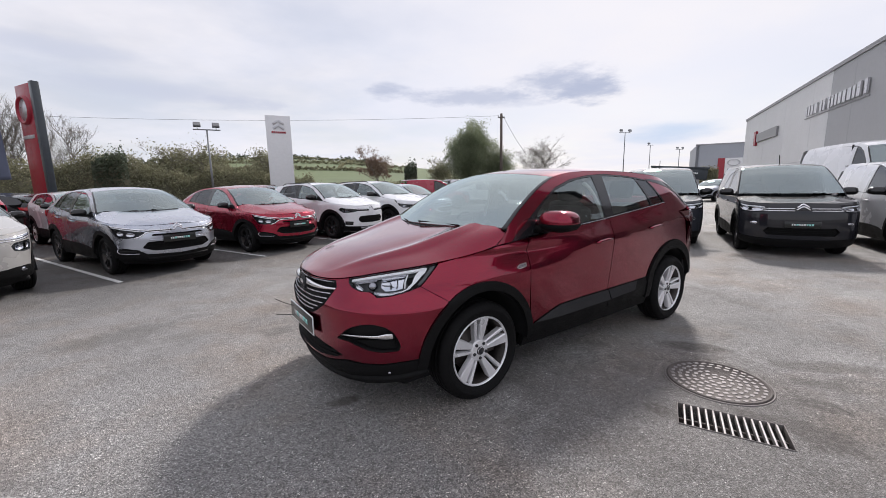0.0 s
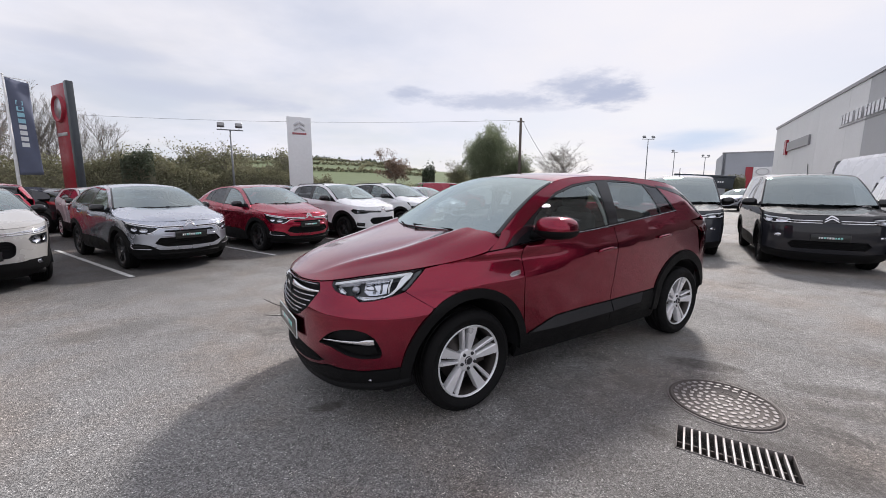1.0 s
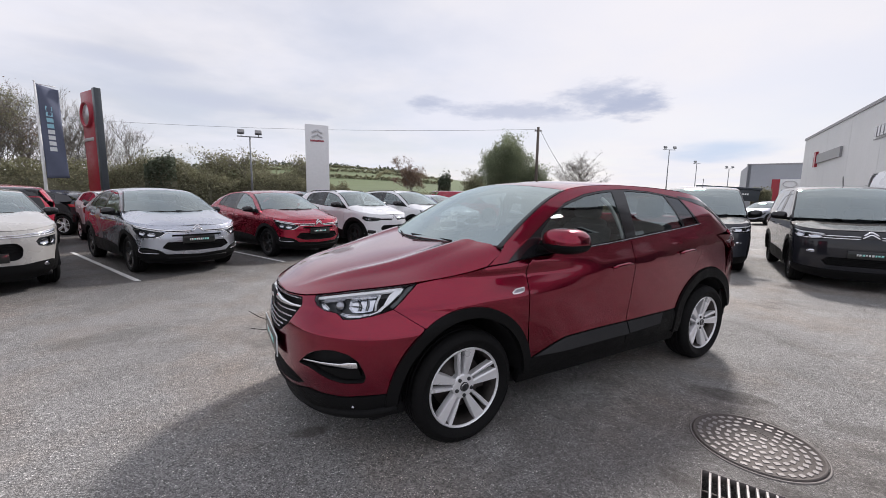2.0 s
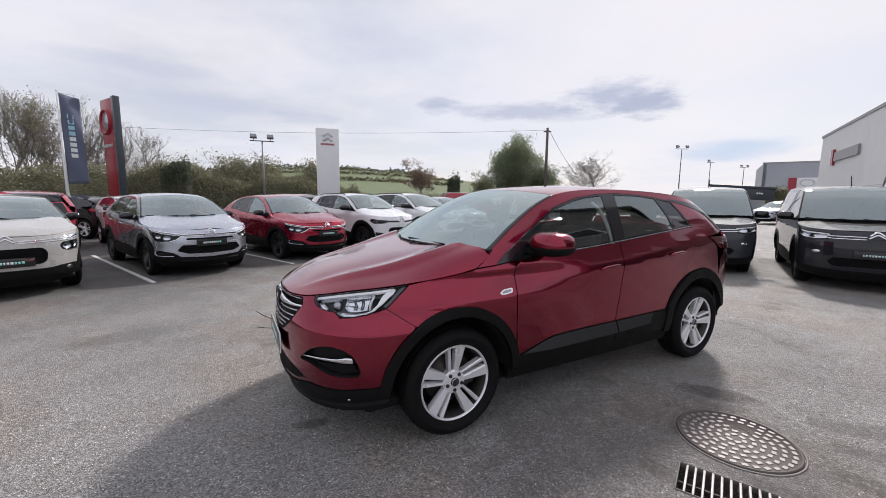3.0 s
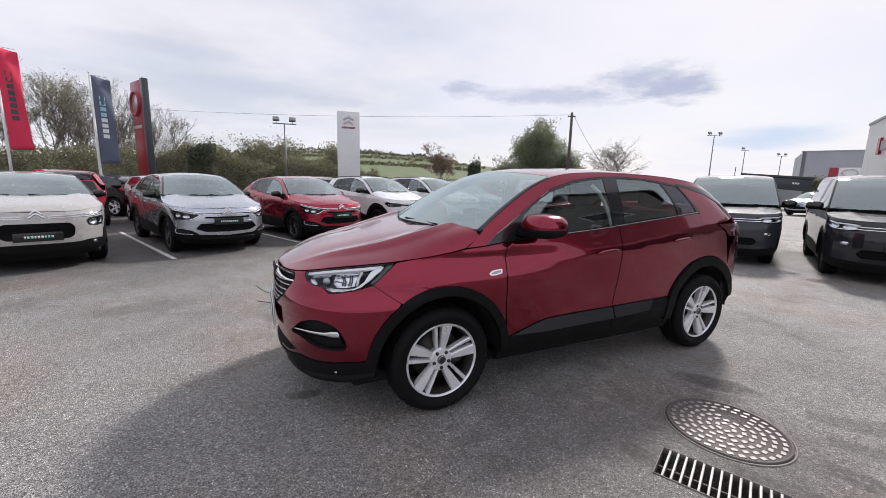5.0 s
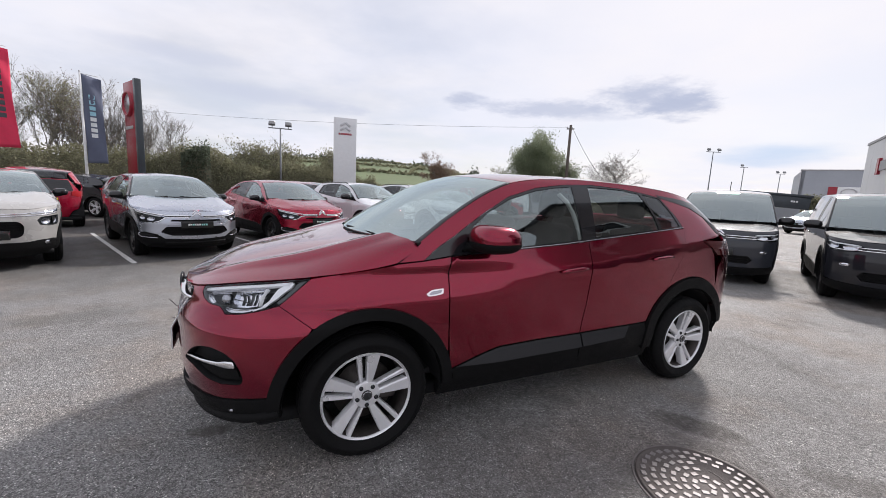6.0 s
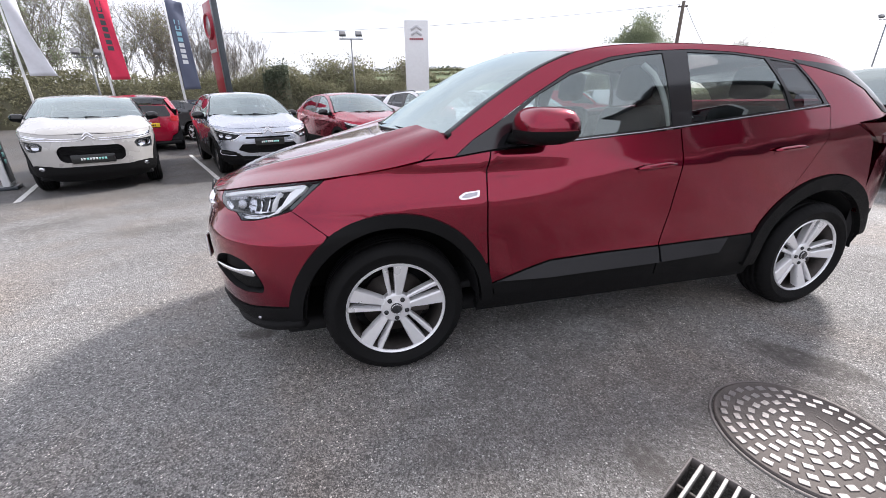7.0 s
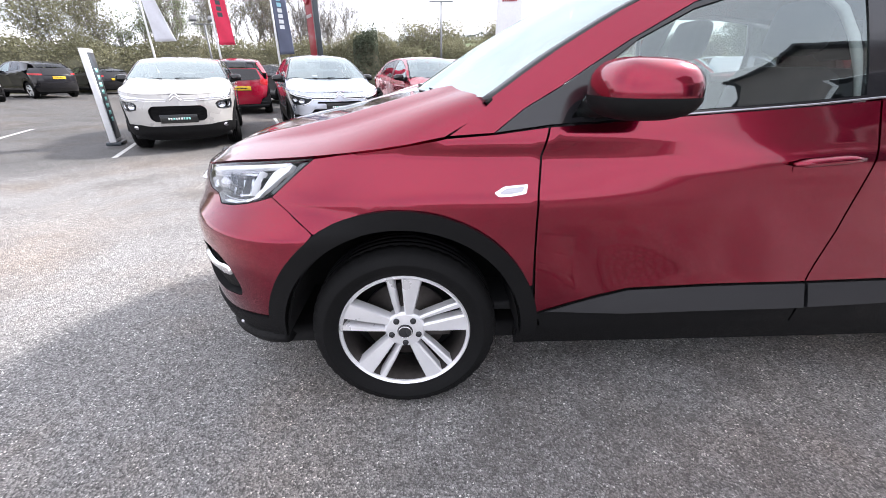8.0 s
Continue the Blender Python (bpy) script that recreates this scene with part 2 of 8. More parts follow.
class Shape:
    """The outer skin of a car: x runs back from the front axle, y to its right, z up from the road."""

    def __init__(self, nose, tail, section, belt, hood, crown, top, bow, front=(0.75, 2.8, 0.05), rear=(0.6, 3.0, 0.04), wrap=0.68, taper=0.07, ridge=0.012, flare=0.0, sweep=((0, 1), (2, 1))):
        self.flare, self.sweep = flare, smooth_table(sweep)
        self.nose, self.tail, self.section = smooth_table(nose), smooth_table(tail), smooth_table(section)
        self.belt, self.hood, self.crown = smooth_table(belt), smooth_table(hood), smooth_table(crown)
        self.top, self.bow = smooth_table(top), smooth_table(bow)
        self.belt0, self.wrap, self.taper, self.ridge = belt[0][1], wrap, taper, ridge
        q = np.sin(np.linspace(0, math.pi / 2, 160))
        self.q = q
        self.fd = front[0] * (1 - (1 - q ** front[1]) ** (1 / front[1])) + front[2] * q * q
        self.rd = rear[0] * (1 - (1 - q ** rear[1]) ** (1 / rear[1])) + rear[2] * q * q
        self.x1 = max(b for _, b in tail)

    def base(self, x, z):
        t = np.clip((z - 0.5) / (self.belt0 - 0.5), 0, 1)
        zn = z - (on(self.belt, x) - self.belt0) * t * t * (3 - 2 * t)
        s = np.clip((x - 1.4) / 2.2, 0, 1)
        g = np.clip((zn - self.belt0 + 0.1) / 0.4, 0, 1)
        w = on(self.section, zn) * (1 - self.taper * s * s * g - 0.03 * s * s)
        if self.flare:
            # the front arch swells out between the lamp and the door
            k = np.clip((1.25 - x) / 0.95, 0, 1)
            k = k * k * (3 - 2 * k) * np.clip((1.06 - z) / 0.05, 0, 1)
            w = w + (on(FLARE, z) - w) * k
        return w

    def width(self, x, z):
        """Half the width at x and height z."""
        x, z = np.asarray(x, float), np.asarray(z, float)
        qf = np.interp((x - on(self.nose, z)) / on(self.sweep, z), self.fd, self.q)
        qr = np.interp(on(self.tail, z) - x, self.rd, self.q)
        return self.base(x, z) * qf * qr

    def front(self, y, z):
        y, z = np.abs(np.asarray(y, float)), np.asarray(z, float)
        x = on(self.nose, z) + 0.1
        for _ in range(4):
            x = on(self.nose, z) + on(self.sweep, z) * np.interp(np.clip(y / self.base(x, z), 0, 1), self.q, self.fd)
        return x

    def back(self, y, z):
        y, z = np.abs(np.asarray(y, float)), np.asarray(z, float)
        x = on(self.tail, z) - 0.1
        for _ in range(4):
            x = on(self.tail, z) - np.interp(np.clip(y / self.base(x, z), 0, 1), self.q, self.rd)
        return x

    # the skins: each maps two numbers to a place
    def side(self, sign):
        return lambda a, b: np.stack([a, sign * self.width(a, b), b], -1)

    def nose_skin(self, s, z):
        """Round the front: s is y in the middle, and past the corner the way back along the wing."""
        a = np.abs(s)
        x0 = self.front(np.minimum(a, self.wrap), z)
        x = x0 + np.maximum(a - self.wrap, 0)
        y = np.where(a <= self.wrap, a, self.width(x, z))
        return np.stack([x, np.sign(s) * y, z], -1)

    def s_of(self, x, z):
        return self.wrap + x - float(self.front(self.wrap, z))

    def tail_skin(self, s, z):
        a = np.abs(s)
        x0 = self.back(np.minimum(a, self.wrap), z)
        x = x0 - np.maximum(a - self.wrap, 0)
        y = np.where(a <= self.wrap, a, self.width(x, z))
        return np.stack([x, np.sign(s) * y, z], -1)

    def sr_of(self, x, z):
        return self.wrap - x + float(self.back(self.wrap, z))

    def hood_edge(self, x):
        return self.width(x, on(self.hood, x))

    def hood_skin(self, x, q):
        """q is -1 to 1 across the bonnet."""
        e, k = self.hood_edge(x), np.abs(q)
        z = on(self.hood, x) + on(self.crown, x) * (1 - k ** (2.4 + 10 * np.clip((x + 0.4) / 0.65, 0, 1) ** 2))
        z = z + self.ridge * np.exp(-((k - 0.66) / 0.075) ** 2) * np.clip((x - self.nose[1].min() - 0.1) / 0.5, 0, 1)
        return np.stack([x, q * e, z], -1)

    def top_skin(self, x, q):
        """Windscreen, roof and rear window: x follows the upper side edge, q is -1 to 1 across."""
        z = on(self.top, x)
        b = on(self.bow, x)
        k = 1 - q * q
        lift = 0.045 * np.clip((x - self.top[0][0]) / 0.5, 0, 1)
        return np.stack([x - b * k, q * self.width(x, z), z + lift * k], -1)


# ---- mesh tools ----
def smooth_skin(me):
    """Shade a panel by its skin's own normals, and its folded rim flat."""
    at_vert = [Vector(d.vector) for d in me.attributes["skin_normal"].data]
    loops = [None] * len(me.loops)
    for f in me.polygons:
        own = all(at_vert[i].length > 0.5 for i in f.vertices)
        for k in f.loop_indices:
            loops[k] = at_vert[me.loops[k].vertex_index] if own else f.normal.copy()
    me.attributes.remove(me.attributes["skin_normal"])
    me.normals_split_custom_set(loops)


def part(name, bm, mat, parent=None, label="", smooth=True):
    """One mesh object, under a thing or a part."""
    me = bpy.data.meshes.new(name)
    for f in bm.faces:
        f.smooth = smooth
    bm.to_mesh(me)
    if "skin_normal" in bm.verts.layers.float_vector:
        smooth_skin(me)
    bm.free()
    me.materials.append(mat)
    ob = new(name, me)
    ob.parent = parent
    if label:
        ob["label"] = label
    return ob


def thing(name, label, category, m=None, group="", kind=""):
    ob = tagged(new(name), label, category, group, kind)
    ob.empty_display_size = 0.1
    if m is not None:
        ob.matrix_world = m
    return ob


def add_box(bm, lo, hi, bevel=0.0, m=None):
    v = [bm.verts.new((x, y, z)) for x in (lo[0], hi[0]) for y in (lo[1], hi[1]) for z in (lo[2], hi[2])]
    faces = [bm.faces.new([v[i] for i in f]) for f in ((0, 1, 3, 2), (4, 6, 7, 5), (0, 4, 5, 1), (2, 3, 7, 6), (0, 2, 6, 4), (1, 5, 7, 3))]
    if bevel:
        edges = list({e for f in faces for e in f.edges})
        got = bmesh.ops.bevel(bm, geom=edges, offset=bevel, segments=2, profile=0.5, affect="EDGES")
        v = list({w for f in got["faces"] for w in f.verts} | {w for w in v if w.is_valid})
    if m is not None:
        bmesh.ops.transform(bm, matrix=m, verts=v)
    return v


def box(lo, hi, bevel=0.0, m=None):
    bm = bmesh.new()
    add_box(bm, lo, hi, bevel, m)
    return bm


def revolve(profile, n=48, axis="y"):
    """profile: (radius, along). Turned round the y or the z axis."""
    bm = bmesh.new()
    rings = []
    for k in range(n):
        a = 2 * math.pi * k / n
        c, s = math.cos(a), math.sin(a)
        rings.append([bm.verts.new((r * c, h, r * s) if axis == "y" else (r * c, r * s, h)) for r, h in profile])
    for k in range(n):
        a, b = rings[k], rings[(k + 1) % n]
        for i in range(len(profile) - 1):
            bm.faces.new((a[i], a[i + 1], b[i + 1], b[i]))
    bmesh.ops.remove_doubles(bm, verts=bm.verts, dist=1e-5)
    bmesh.ops.recalc_face_normals(bm, faces=bm.faces)
    return bm


def tube(points, radius, sides=8, bm=None, radii=None):
    """A round bar along the points."""
    bm = bm or bmesh.new()
    pts = [Vector(p) for p in points]
    rings = []
    up = Vector((0.13, 0.21, 0.97))
    for i, p in enumerate(pts):
        d = (pts[min(i + 1, len(pts) - 1)] - pts[max(i - 1, 0)]).normalized()
        a = d.cross(up)
        if a.length < 0.05:
            a = d.cross(Vector((1, 0, 0)))
        a.normalize()
        b = d.cross(a)
        r = radii[i] if radii else radius
        rings.append([bm.verts.new(p + a * math.cos(t) * r + b * math.sin(t) * r) for t in (2 * math.pi * k / sides for k in range(sides))])
    for a, b in zip(rings, rings[1:]):
        for k in range(sides):
            bm.faces.new((a[k], a[(k + 1) % sides], b[(k + 1) % sides], b[k]))
    for ring, flip in ((rings[0], 0), (rings[-1], 1)):
        bm.faces.new(ring if flip else ring[::-1])
    return bm


def resample(poly, step):
    out = []
    n = len(poly)
    for i in range(n):
        a, b = np.array(poly[i], float), np.array(poly[(i + 1) % n], float)
        k = max(1, int(round(np.linalg.norm(b - a) / step)))
        out += [tuple(a + (b - a) * j / k) for j in range(k)]
    return out


def signed_area(p):
    p = np.asarray(p)
    return 0.5 * np.sum(p[:, 0] * np.roll(p[:, 1], -1) - np.roll(p[:, 0], -1) * p[:, 1])


def inset_loop(loop, d):
    """Move a closed loop inwards by d."""
    p = np.asarray(loop, float)
    if signed_area(p) < 0:
        p = p[::-1]
    if not d:
        return p
    e = np.roll(p, -1, 0) - p
    e /= np.linalg.norm(e, axis=1)[:, None] + 1e-12
    nrm = np.stack([-e[:, 1], e[:, 0]], -1)
    m = nrm + np.roll(nrm, 1, 0)
    m /= np.maximum((m * m).sum(1) / 2, 0.25)[:, None]
    return p + m * d


def inside(pts, loop):
    x, y = pts[:, 0][:, None], pts[:, 1][:, None]
    a, b = loop, np.roll(loop, -1, 0)
    cross = (a[:, 1] > y) != (b[:, 1] > y)
    t = (y - a[:, 1]) / np.where(b[:, 1] == a[:, 1], 1e-12, b[:, 1] - a[:, 1])
    return (np.sum(cross & (x < a[:, 0] + t * (b[:, 0] - a[:, 0])), 1) % 2) == 1


HEART = np.array((1.3, 0.0, 0.75))


def normals(surf, p, e=0.004, heart=HEART):
    a, b = p[:, 0], p[:, 1]
    u, v = surf(a + e, b) - surf(a - e, b), surf(a, b + e) - surf(a, b - e)
    n = np.cross(u, v)
    n /= np.linalg.norm(n, axis=1)[:, None] + 1e-12
    flip = np.sign(np.sum(n * (surf(a, b) - heart)))
    return n * (flip if flip else 1)


def panel(poly, surf, holes=(), res=0.05, gap=0.0015, off=0.0, thick=0.018, heart=HEART, aspect=1.0):
    """A sheet cut to an outline, laid on a curved skin, with its edges folded in by thick."""
    loops = [inset_loop(resample(poly, res), gap)] + [inset_loop(resample(h, res), -gap) for h in holes]
    lo, hi = loops[0].min(0), loops[0].max(0)
    gx, gy = np.meshgrid(np.arange(lo[0] + res * 0.5, hi[0], res), np.arange(lo[1] + res * 0.5, hi[1], res * aspect))
    g = np.stack([gx.ravel(), gy.ravel()], -1)
    if len(g):
        keep = inside(g, loops[0])
        for h in loops[1:]:
            keep &= ~inside(g, h)
        g = g[keep]
    if len(g):
        rim = np.concatenate(loops)
        near = np.min(np.linalg.norm(g[:, None] - rim[None], axis=2), axis=1)
        g = g[near > res * 0.45]
    verts, edges = [], []
    for lp in loops:
        k = len(verts)
        verts += [Vector(q) for q in lp]
        edges += [(k + i, k + (i + 1) % len(lp)) for i in range(len(lp))]
    verts += [Vector(q) for q in g]
    co, _, tris, _, _, _ = delaunay_2d_cdt(verts, edges, [], 0, 1e-6)
    co = np.array([tuple(c) for c in co])
    tris = np.array([t for t in tris if len(t) == 3])
    mid = co[tris].mean(1)
    keep = inside(mid, loops[0])
    for h in loops[1:]:
        keep &= ~inside(mid, h)
    # leave out needle triangles along straight stretches of the rim
    c = co[tris]
    u, v = c[:, 1] - c[:, 0], c[:, 2] - c[:, 0]
    longest = np.max([np.linalg.norm(c[:, i] - c[:, i - 1], axis=1) for i in range(3)], axis=0)
    keep &= np.abs(u[:, 0] * v[:, 1] - u[:, 1] * v[:, 0]) / (longest + 1e-9) > 4e-4
    tris = tris[keep]
    nrm = normals(surf, co, heart=heart)
    pos = surf(co[:, 0], co[:, 1]) + nrm * off
    t0 = tris[:, :]
    face_n = np.cross(pos[t0[:, 1]] - pos[t0[:, 0]], pos[t0[:, 2]] - pos[t0[:, 0]])
    wrong = np.sum(np.sum(face_n * nrm[t0[:, 0]], 1)) < 0
    bm = bmesh.new()
    used = np.unique(tris)
    own = bm.verts.layers.float_vector.new("skin_normal")
    bv = {int(i): bm.verts.new(pos[i]) for i in used}
    for i, v in bv.items():
        v[own] = nrm[i]
    for t in tris:
        ids = [bv[int(i)] for i in (t[::-1] if wrong else t)]
        bm.faces.new(ids)
    if thick:
        back = {}
        index = {v: i for i, v in bv.items()}
        for e in [e for e in bm.edges if len(e.link_faces) == 1]:
            f = e.link_faces[0]
            loop = next(lp for lp in f.loops if lp.edge == e)
            a, b = loop.vert, loop.link_loop_next.vert
            for v in (a, b):
                if v not in back:
                    i = index[v]
                    back[v] = bm.verts.new(pos[i] - nrm[i] * thick)
            bm.faces.new((b, a, back[a], back[b]))
            e.smooth = False
    return bm


def ribbon(surf, pts, half, off=0.004, depth=0.012, step=0.03, taper=None):
    """A bar with a rounded front that follows a line on a skin; half: half its height."""
    p = [np.array(q, float) for q in pts]
    line = []
    for a, b in zip(p, p[1:]):
        k = max(1, int(np.linalg.norm(b - a) / step))
        line += [a + (b - a) * j / k for j in range(k)]
    line = np.array(line + [p[-1]])
    d = np.gradient(line, axis=0)
    d /= np.linalg.norm(d, axis=1)[:, None] + 1e-9
    side = np.stack([-d[:, 1], d[:, 0]], -1)
    t = np.linspace(0, 1, len(line))
    h = half * (np.interp(t, [k for k, _ in taper], [v for _, v in taper]) if taper else np.ones(len(line)))
    nrm = normals(surf, line)
    rows = []
    for f, o in ((-1, -depth), (-1, off * 0.5), (-0.6, off), (0.6, off), (1, off * 0.5), (1, -depth)):
        q = line + side * (h * f)[:, None]
        rows.append(surf(q[:, 0], q[:, 1]) + nrm * o)
    bm = bmesh.new()
    vs = [[bm.verts.new(c) for c in r] for r in rows]
    for r0, r1 in zip(vs, vs[1:]):
        for i in range(len(line) - 1):
            bm.faces.new((r0[i], r0[i + 1], r1[i + 1], r1[i]))
    for i in (0, len(line) - 1):
        bm.faces.new([r[i] for r in vs])
    bmesh.ops.recalc_face_normals(bm, faces=bm.faces)
    return bm


def arc(cx, cz, r, a0, a1, n=16):
    return [(cx + r * math.cos(radians(a0 + (a1 - a0) * k / n)), cz + r * math.sin(radians(a0 + (a1 - a0) * k / n))) for k in range(n + 1)]


def rounded(poly, r, n=4):
    """Round every corner of an outline."""
    out = []
    m = len(poly)
    for i in range(m):
        p, a, b = (np.array(poly[j % m], float) for j in (i, i - 1, i + 1))
        u, v = a - p, b - p
        lu, lv = np.linalg.norm(u), np.linalg.norm(v)
        k = min(r, lu * 0.45, lv * 0.45)
        s, e = p + u / lu * k, p + v / lv * k
        out += [tuple((1 - t) ** 2 * s + 2 * t * (1 - t) * p + t * t * e) for t in np.linspace(0, 1, n + 1)]
    return out


def mirrored(poly):
    """A half outline (s >= 0, from the middle's top round to its bottom) made whole."""
    return list(poly) + [(-s, z) for s, z in reversed(poly) if s > 1e-4]


# ---- the red family car in front: its skin ----
SUV = Shape(
    nose=[(0.1, -0.74), (0.24, -0.85), (0.34, -0.925), (0.5, -0.945), (0.7, -0.95), (0.84, -0.925), (0.93, -0.885), (1.0, -0.83), (1.3, -0.5)],
    tail=[(0.1, 3.3), (0.3, 3.44), (0.5, 3.54), (0.75, 3.57), (0.95, 3.56), (1.05, 3.52), (1.15, 3.45), (1.3, 3.33), (1.45, 3.14), (1.56, 2.98), (1.7, 2.8)],
    section=[(0.1, 0.73), (0.25, 0.825), (0.35, 0.857), (0.45, 0.87), (0.52, 0.867), (0.6, 0.862), (0.75, 0.866), (0.86, 0.874), (0.925, 0.8805), (0.945, 0.881), (0.968, 0.876), (1.03, 0.852),
             (1.14, 0.81), (1.2, 0.789), (1.3, 0.745), (1.4, 0.696), (1.5, 0.64), (1.56, 0.59), (1.66, 0.48)],
    belt=[(-1.0, 1.11), (0.5, 1.12), (0.8, 1.137), (1.5, 1.167), (2.5, 1.267), (3.6, 1.36)],
    hood=[(-0.95, 0.89), (-0.88, 0.9), (-0.816, 0.911), (-0.76, 0.926), (-0.59, 0.963), (-0.414, 0.986), (-0.283, 1.001), (-0.092, 1.026), (0.05, 1.05), (0.163, 1.073), (0.4, 1.12)],
    crown=[(-0.95, 0.0), (-0.83, 0.03), (-0.7, 0.06), (-0.4, 0.09), (0.0, 0.115), (0.4, 0.12)],
    top=[(0.287, 1.181), (0.5, 1.32), (0.85, 1.5), (1.03, 1.556), (1.29, 1.588), (1.65, 1.6), (2.0, 1.592), (2.4, 1.566), (2.83, 1.5), (3.0, 1.45), (3.2, 1.3), (3.35, 1.12)],
    flare=1.0, ridge=0.024, front=(0.75, 2.4, 0.05), sweep=[(0.1, 0.85), (0.6, 0.85), (0.73, 0.87), (0.79, 1.17), (0.84, 1.33), (0.9, 1.36), (1.3, 1.36)],
    bow=[(0.28, 0.24), (0.9, 0.13), (1.3, 0.05), (2.0, 0.0), (2.8, -0.05), (3.35, -0.1)])


# ---- cars ----
# side outlines of the family car that all the others are bent from: x back from the front axle, z up
DLO = [(0.286, 1.092), (0.503, 1.222), (0.654, 1.303), (0.883, 1.44), (1.117, 1.513), (1.32, 1.55), (1.516, 1.569), (1.75, 1.57), (2.0, 1.558), (2.2, 1.54), (2.345, 1.512),
       (2.4, 1.44), (2.438, 1.36), (2.475, 1.272), (2.0, 1.214), (1.498, 1.164), (0.783, 1.134), (0.455, 1.108)]
GLASS_A = [(0.53, 1.132), (0.65, 1.28), (0.78, 1.368), (0.877, 1.422), (1.107, 1.493), (1.3, 1.53), (1.462, 1.549), (1.472, 1.184), (1.1, 1.158), (0.783, 1.146)]
GLASS_B = [(1.6, 1.195), (1.622, 1.553), (1.9, 1.548), (2.1, 1.53), (2.16, 1.42), (2.195, 1.35), (2.215, 1.262), (1.9, 1.222)]
GLASS_C = [(2.135, 1.526), (2.315, 1.502), (2.37, 1.42), (2.405, 1.36), (2.436, 1.288), (2.25, 1.267), (2.222, 1.36)]
DOOR_F = [(0.455, 1.104), (0.44, 1.0), (0.427, 0.906), (0.434, 0.79), (0.452, 0.68), (0.481, 0.468), (0.62, 0.502), (0.75, 0.522), (1.1, 0.54), (1.45, 0.546), (1.483, 0.75), (1.492, 0.9), (1.494, 1.16), (0.783, 1.13)]
DOOR_R = ([(1.498, 1.16), (1.496, 0.9), (1.487, 0.75), (1.454, 0.546), (1.7, 0.552), (2.02, 0.556), (2.17, 0.56)] + arc(2.675, 0.352, 0.533, 155, 126, 8)
          + [(2.42, 0.95), (2.465, 1.1), (2.478, 1.262), (2.0, 1.21)])
WING = ([(-0.278, 0.793), (-0.386, 0.905), (-0.285, 1.008)] + [(x, 1.014 + (x + 0.29) * 0.1178 - 0.004) for x in (-0.2, -0.1, 0.0, 0.1, 0.155)]
        + [(0.286, 1.088), (0.451, 1.104), (0.436, 1.0), (0.423, 0.906), (0.43, 0.79), (0.448, 0.68), (0.460, 0.595)] + arc(0, 0.352, 0.505, 26, 118, 18))
SIDE = ([(0.16, 1.071), (0.29, 1.178)] + [None] + [(2.9, 1.455), (3.0, 1.35), (3.07, 1.23), (2.93, 1.2), (2.66, 1.2), (2.78, 1.13), (2.9, 1.06), (2.97, 0.95), (3.0, 0.86)]
        + arc(2.675, 0.352, 0.533, 48, 126, 16) + [(2.42, 0.95), (2.465, 1.1), (2.478, 1.262)] + DLO[13::-1])
ARCH_F = [(0.508, 0.35)] + arc(0, 0.352, 0.508, 1, 178, 30) + [(-0.5, 0.35), (-0.425, 0.35)] + arc(0, 0.352, 0.425, 178, 1, 30) + [(0.425, 0.35)]
ARCH_R = arc(2.675, 0.352, 0.53, 12, 178, 30) + [(2.145, 0.35), (2.245, 0.35)] + arc(2.675, 0.352, 0.43, 178, 14, 30)
SILL_F = [(0.484, 0.464), (0.62, 0.498), (0.75, 0.518), (1.1, 0.536), (1.452, 0.542), (1.462, 0.37), (0.51, 0.37), (0.505, 0.4)]
SILL_R = [(1.457, 0.542), (1.7, 0.548), (2.0, 0.552), (2.15, 0.554), (2.17, 0.5), (2.15, 0.45), (2.15, 0.37), (1.467, 0.37)]
SILL_LOW = [(0.43, 0.368), (2.24, 0.368), (2.24, 0.255), (0.43, 0.255)]
D_BLACK = [(2.33, 1.525), (2.6, 1.50), (2.85, 1.462), (2.98, 1.36), (3.06, 1.22), (2.98, 1.235), (2.86, 1.36), (2.7, 1.43), (2.5, 1.475), (2.36, 1.5)]
BUMPER_SPLIT = [(-0.386, 0.905), (-0.278, 0.793)]
CUT = dict(DLO=DLO, GLASS_A=GLASS_A, GLASS_B=GLASS_B, GLASS_C=GLASS_C, DOOR_F=DOOR_F, DOOR_R=DOOR_R, WING=WING, SIDE=SIDE, ARCH_F=ARCH_F, ARCH_R=ARCH_R,
           SILL_F=SILL_F, SILL_R=SILL_R, SPLIT=BUMPER_SPLIT)
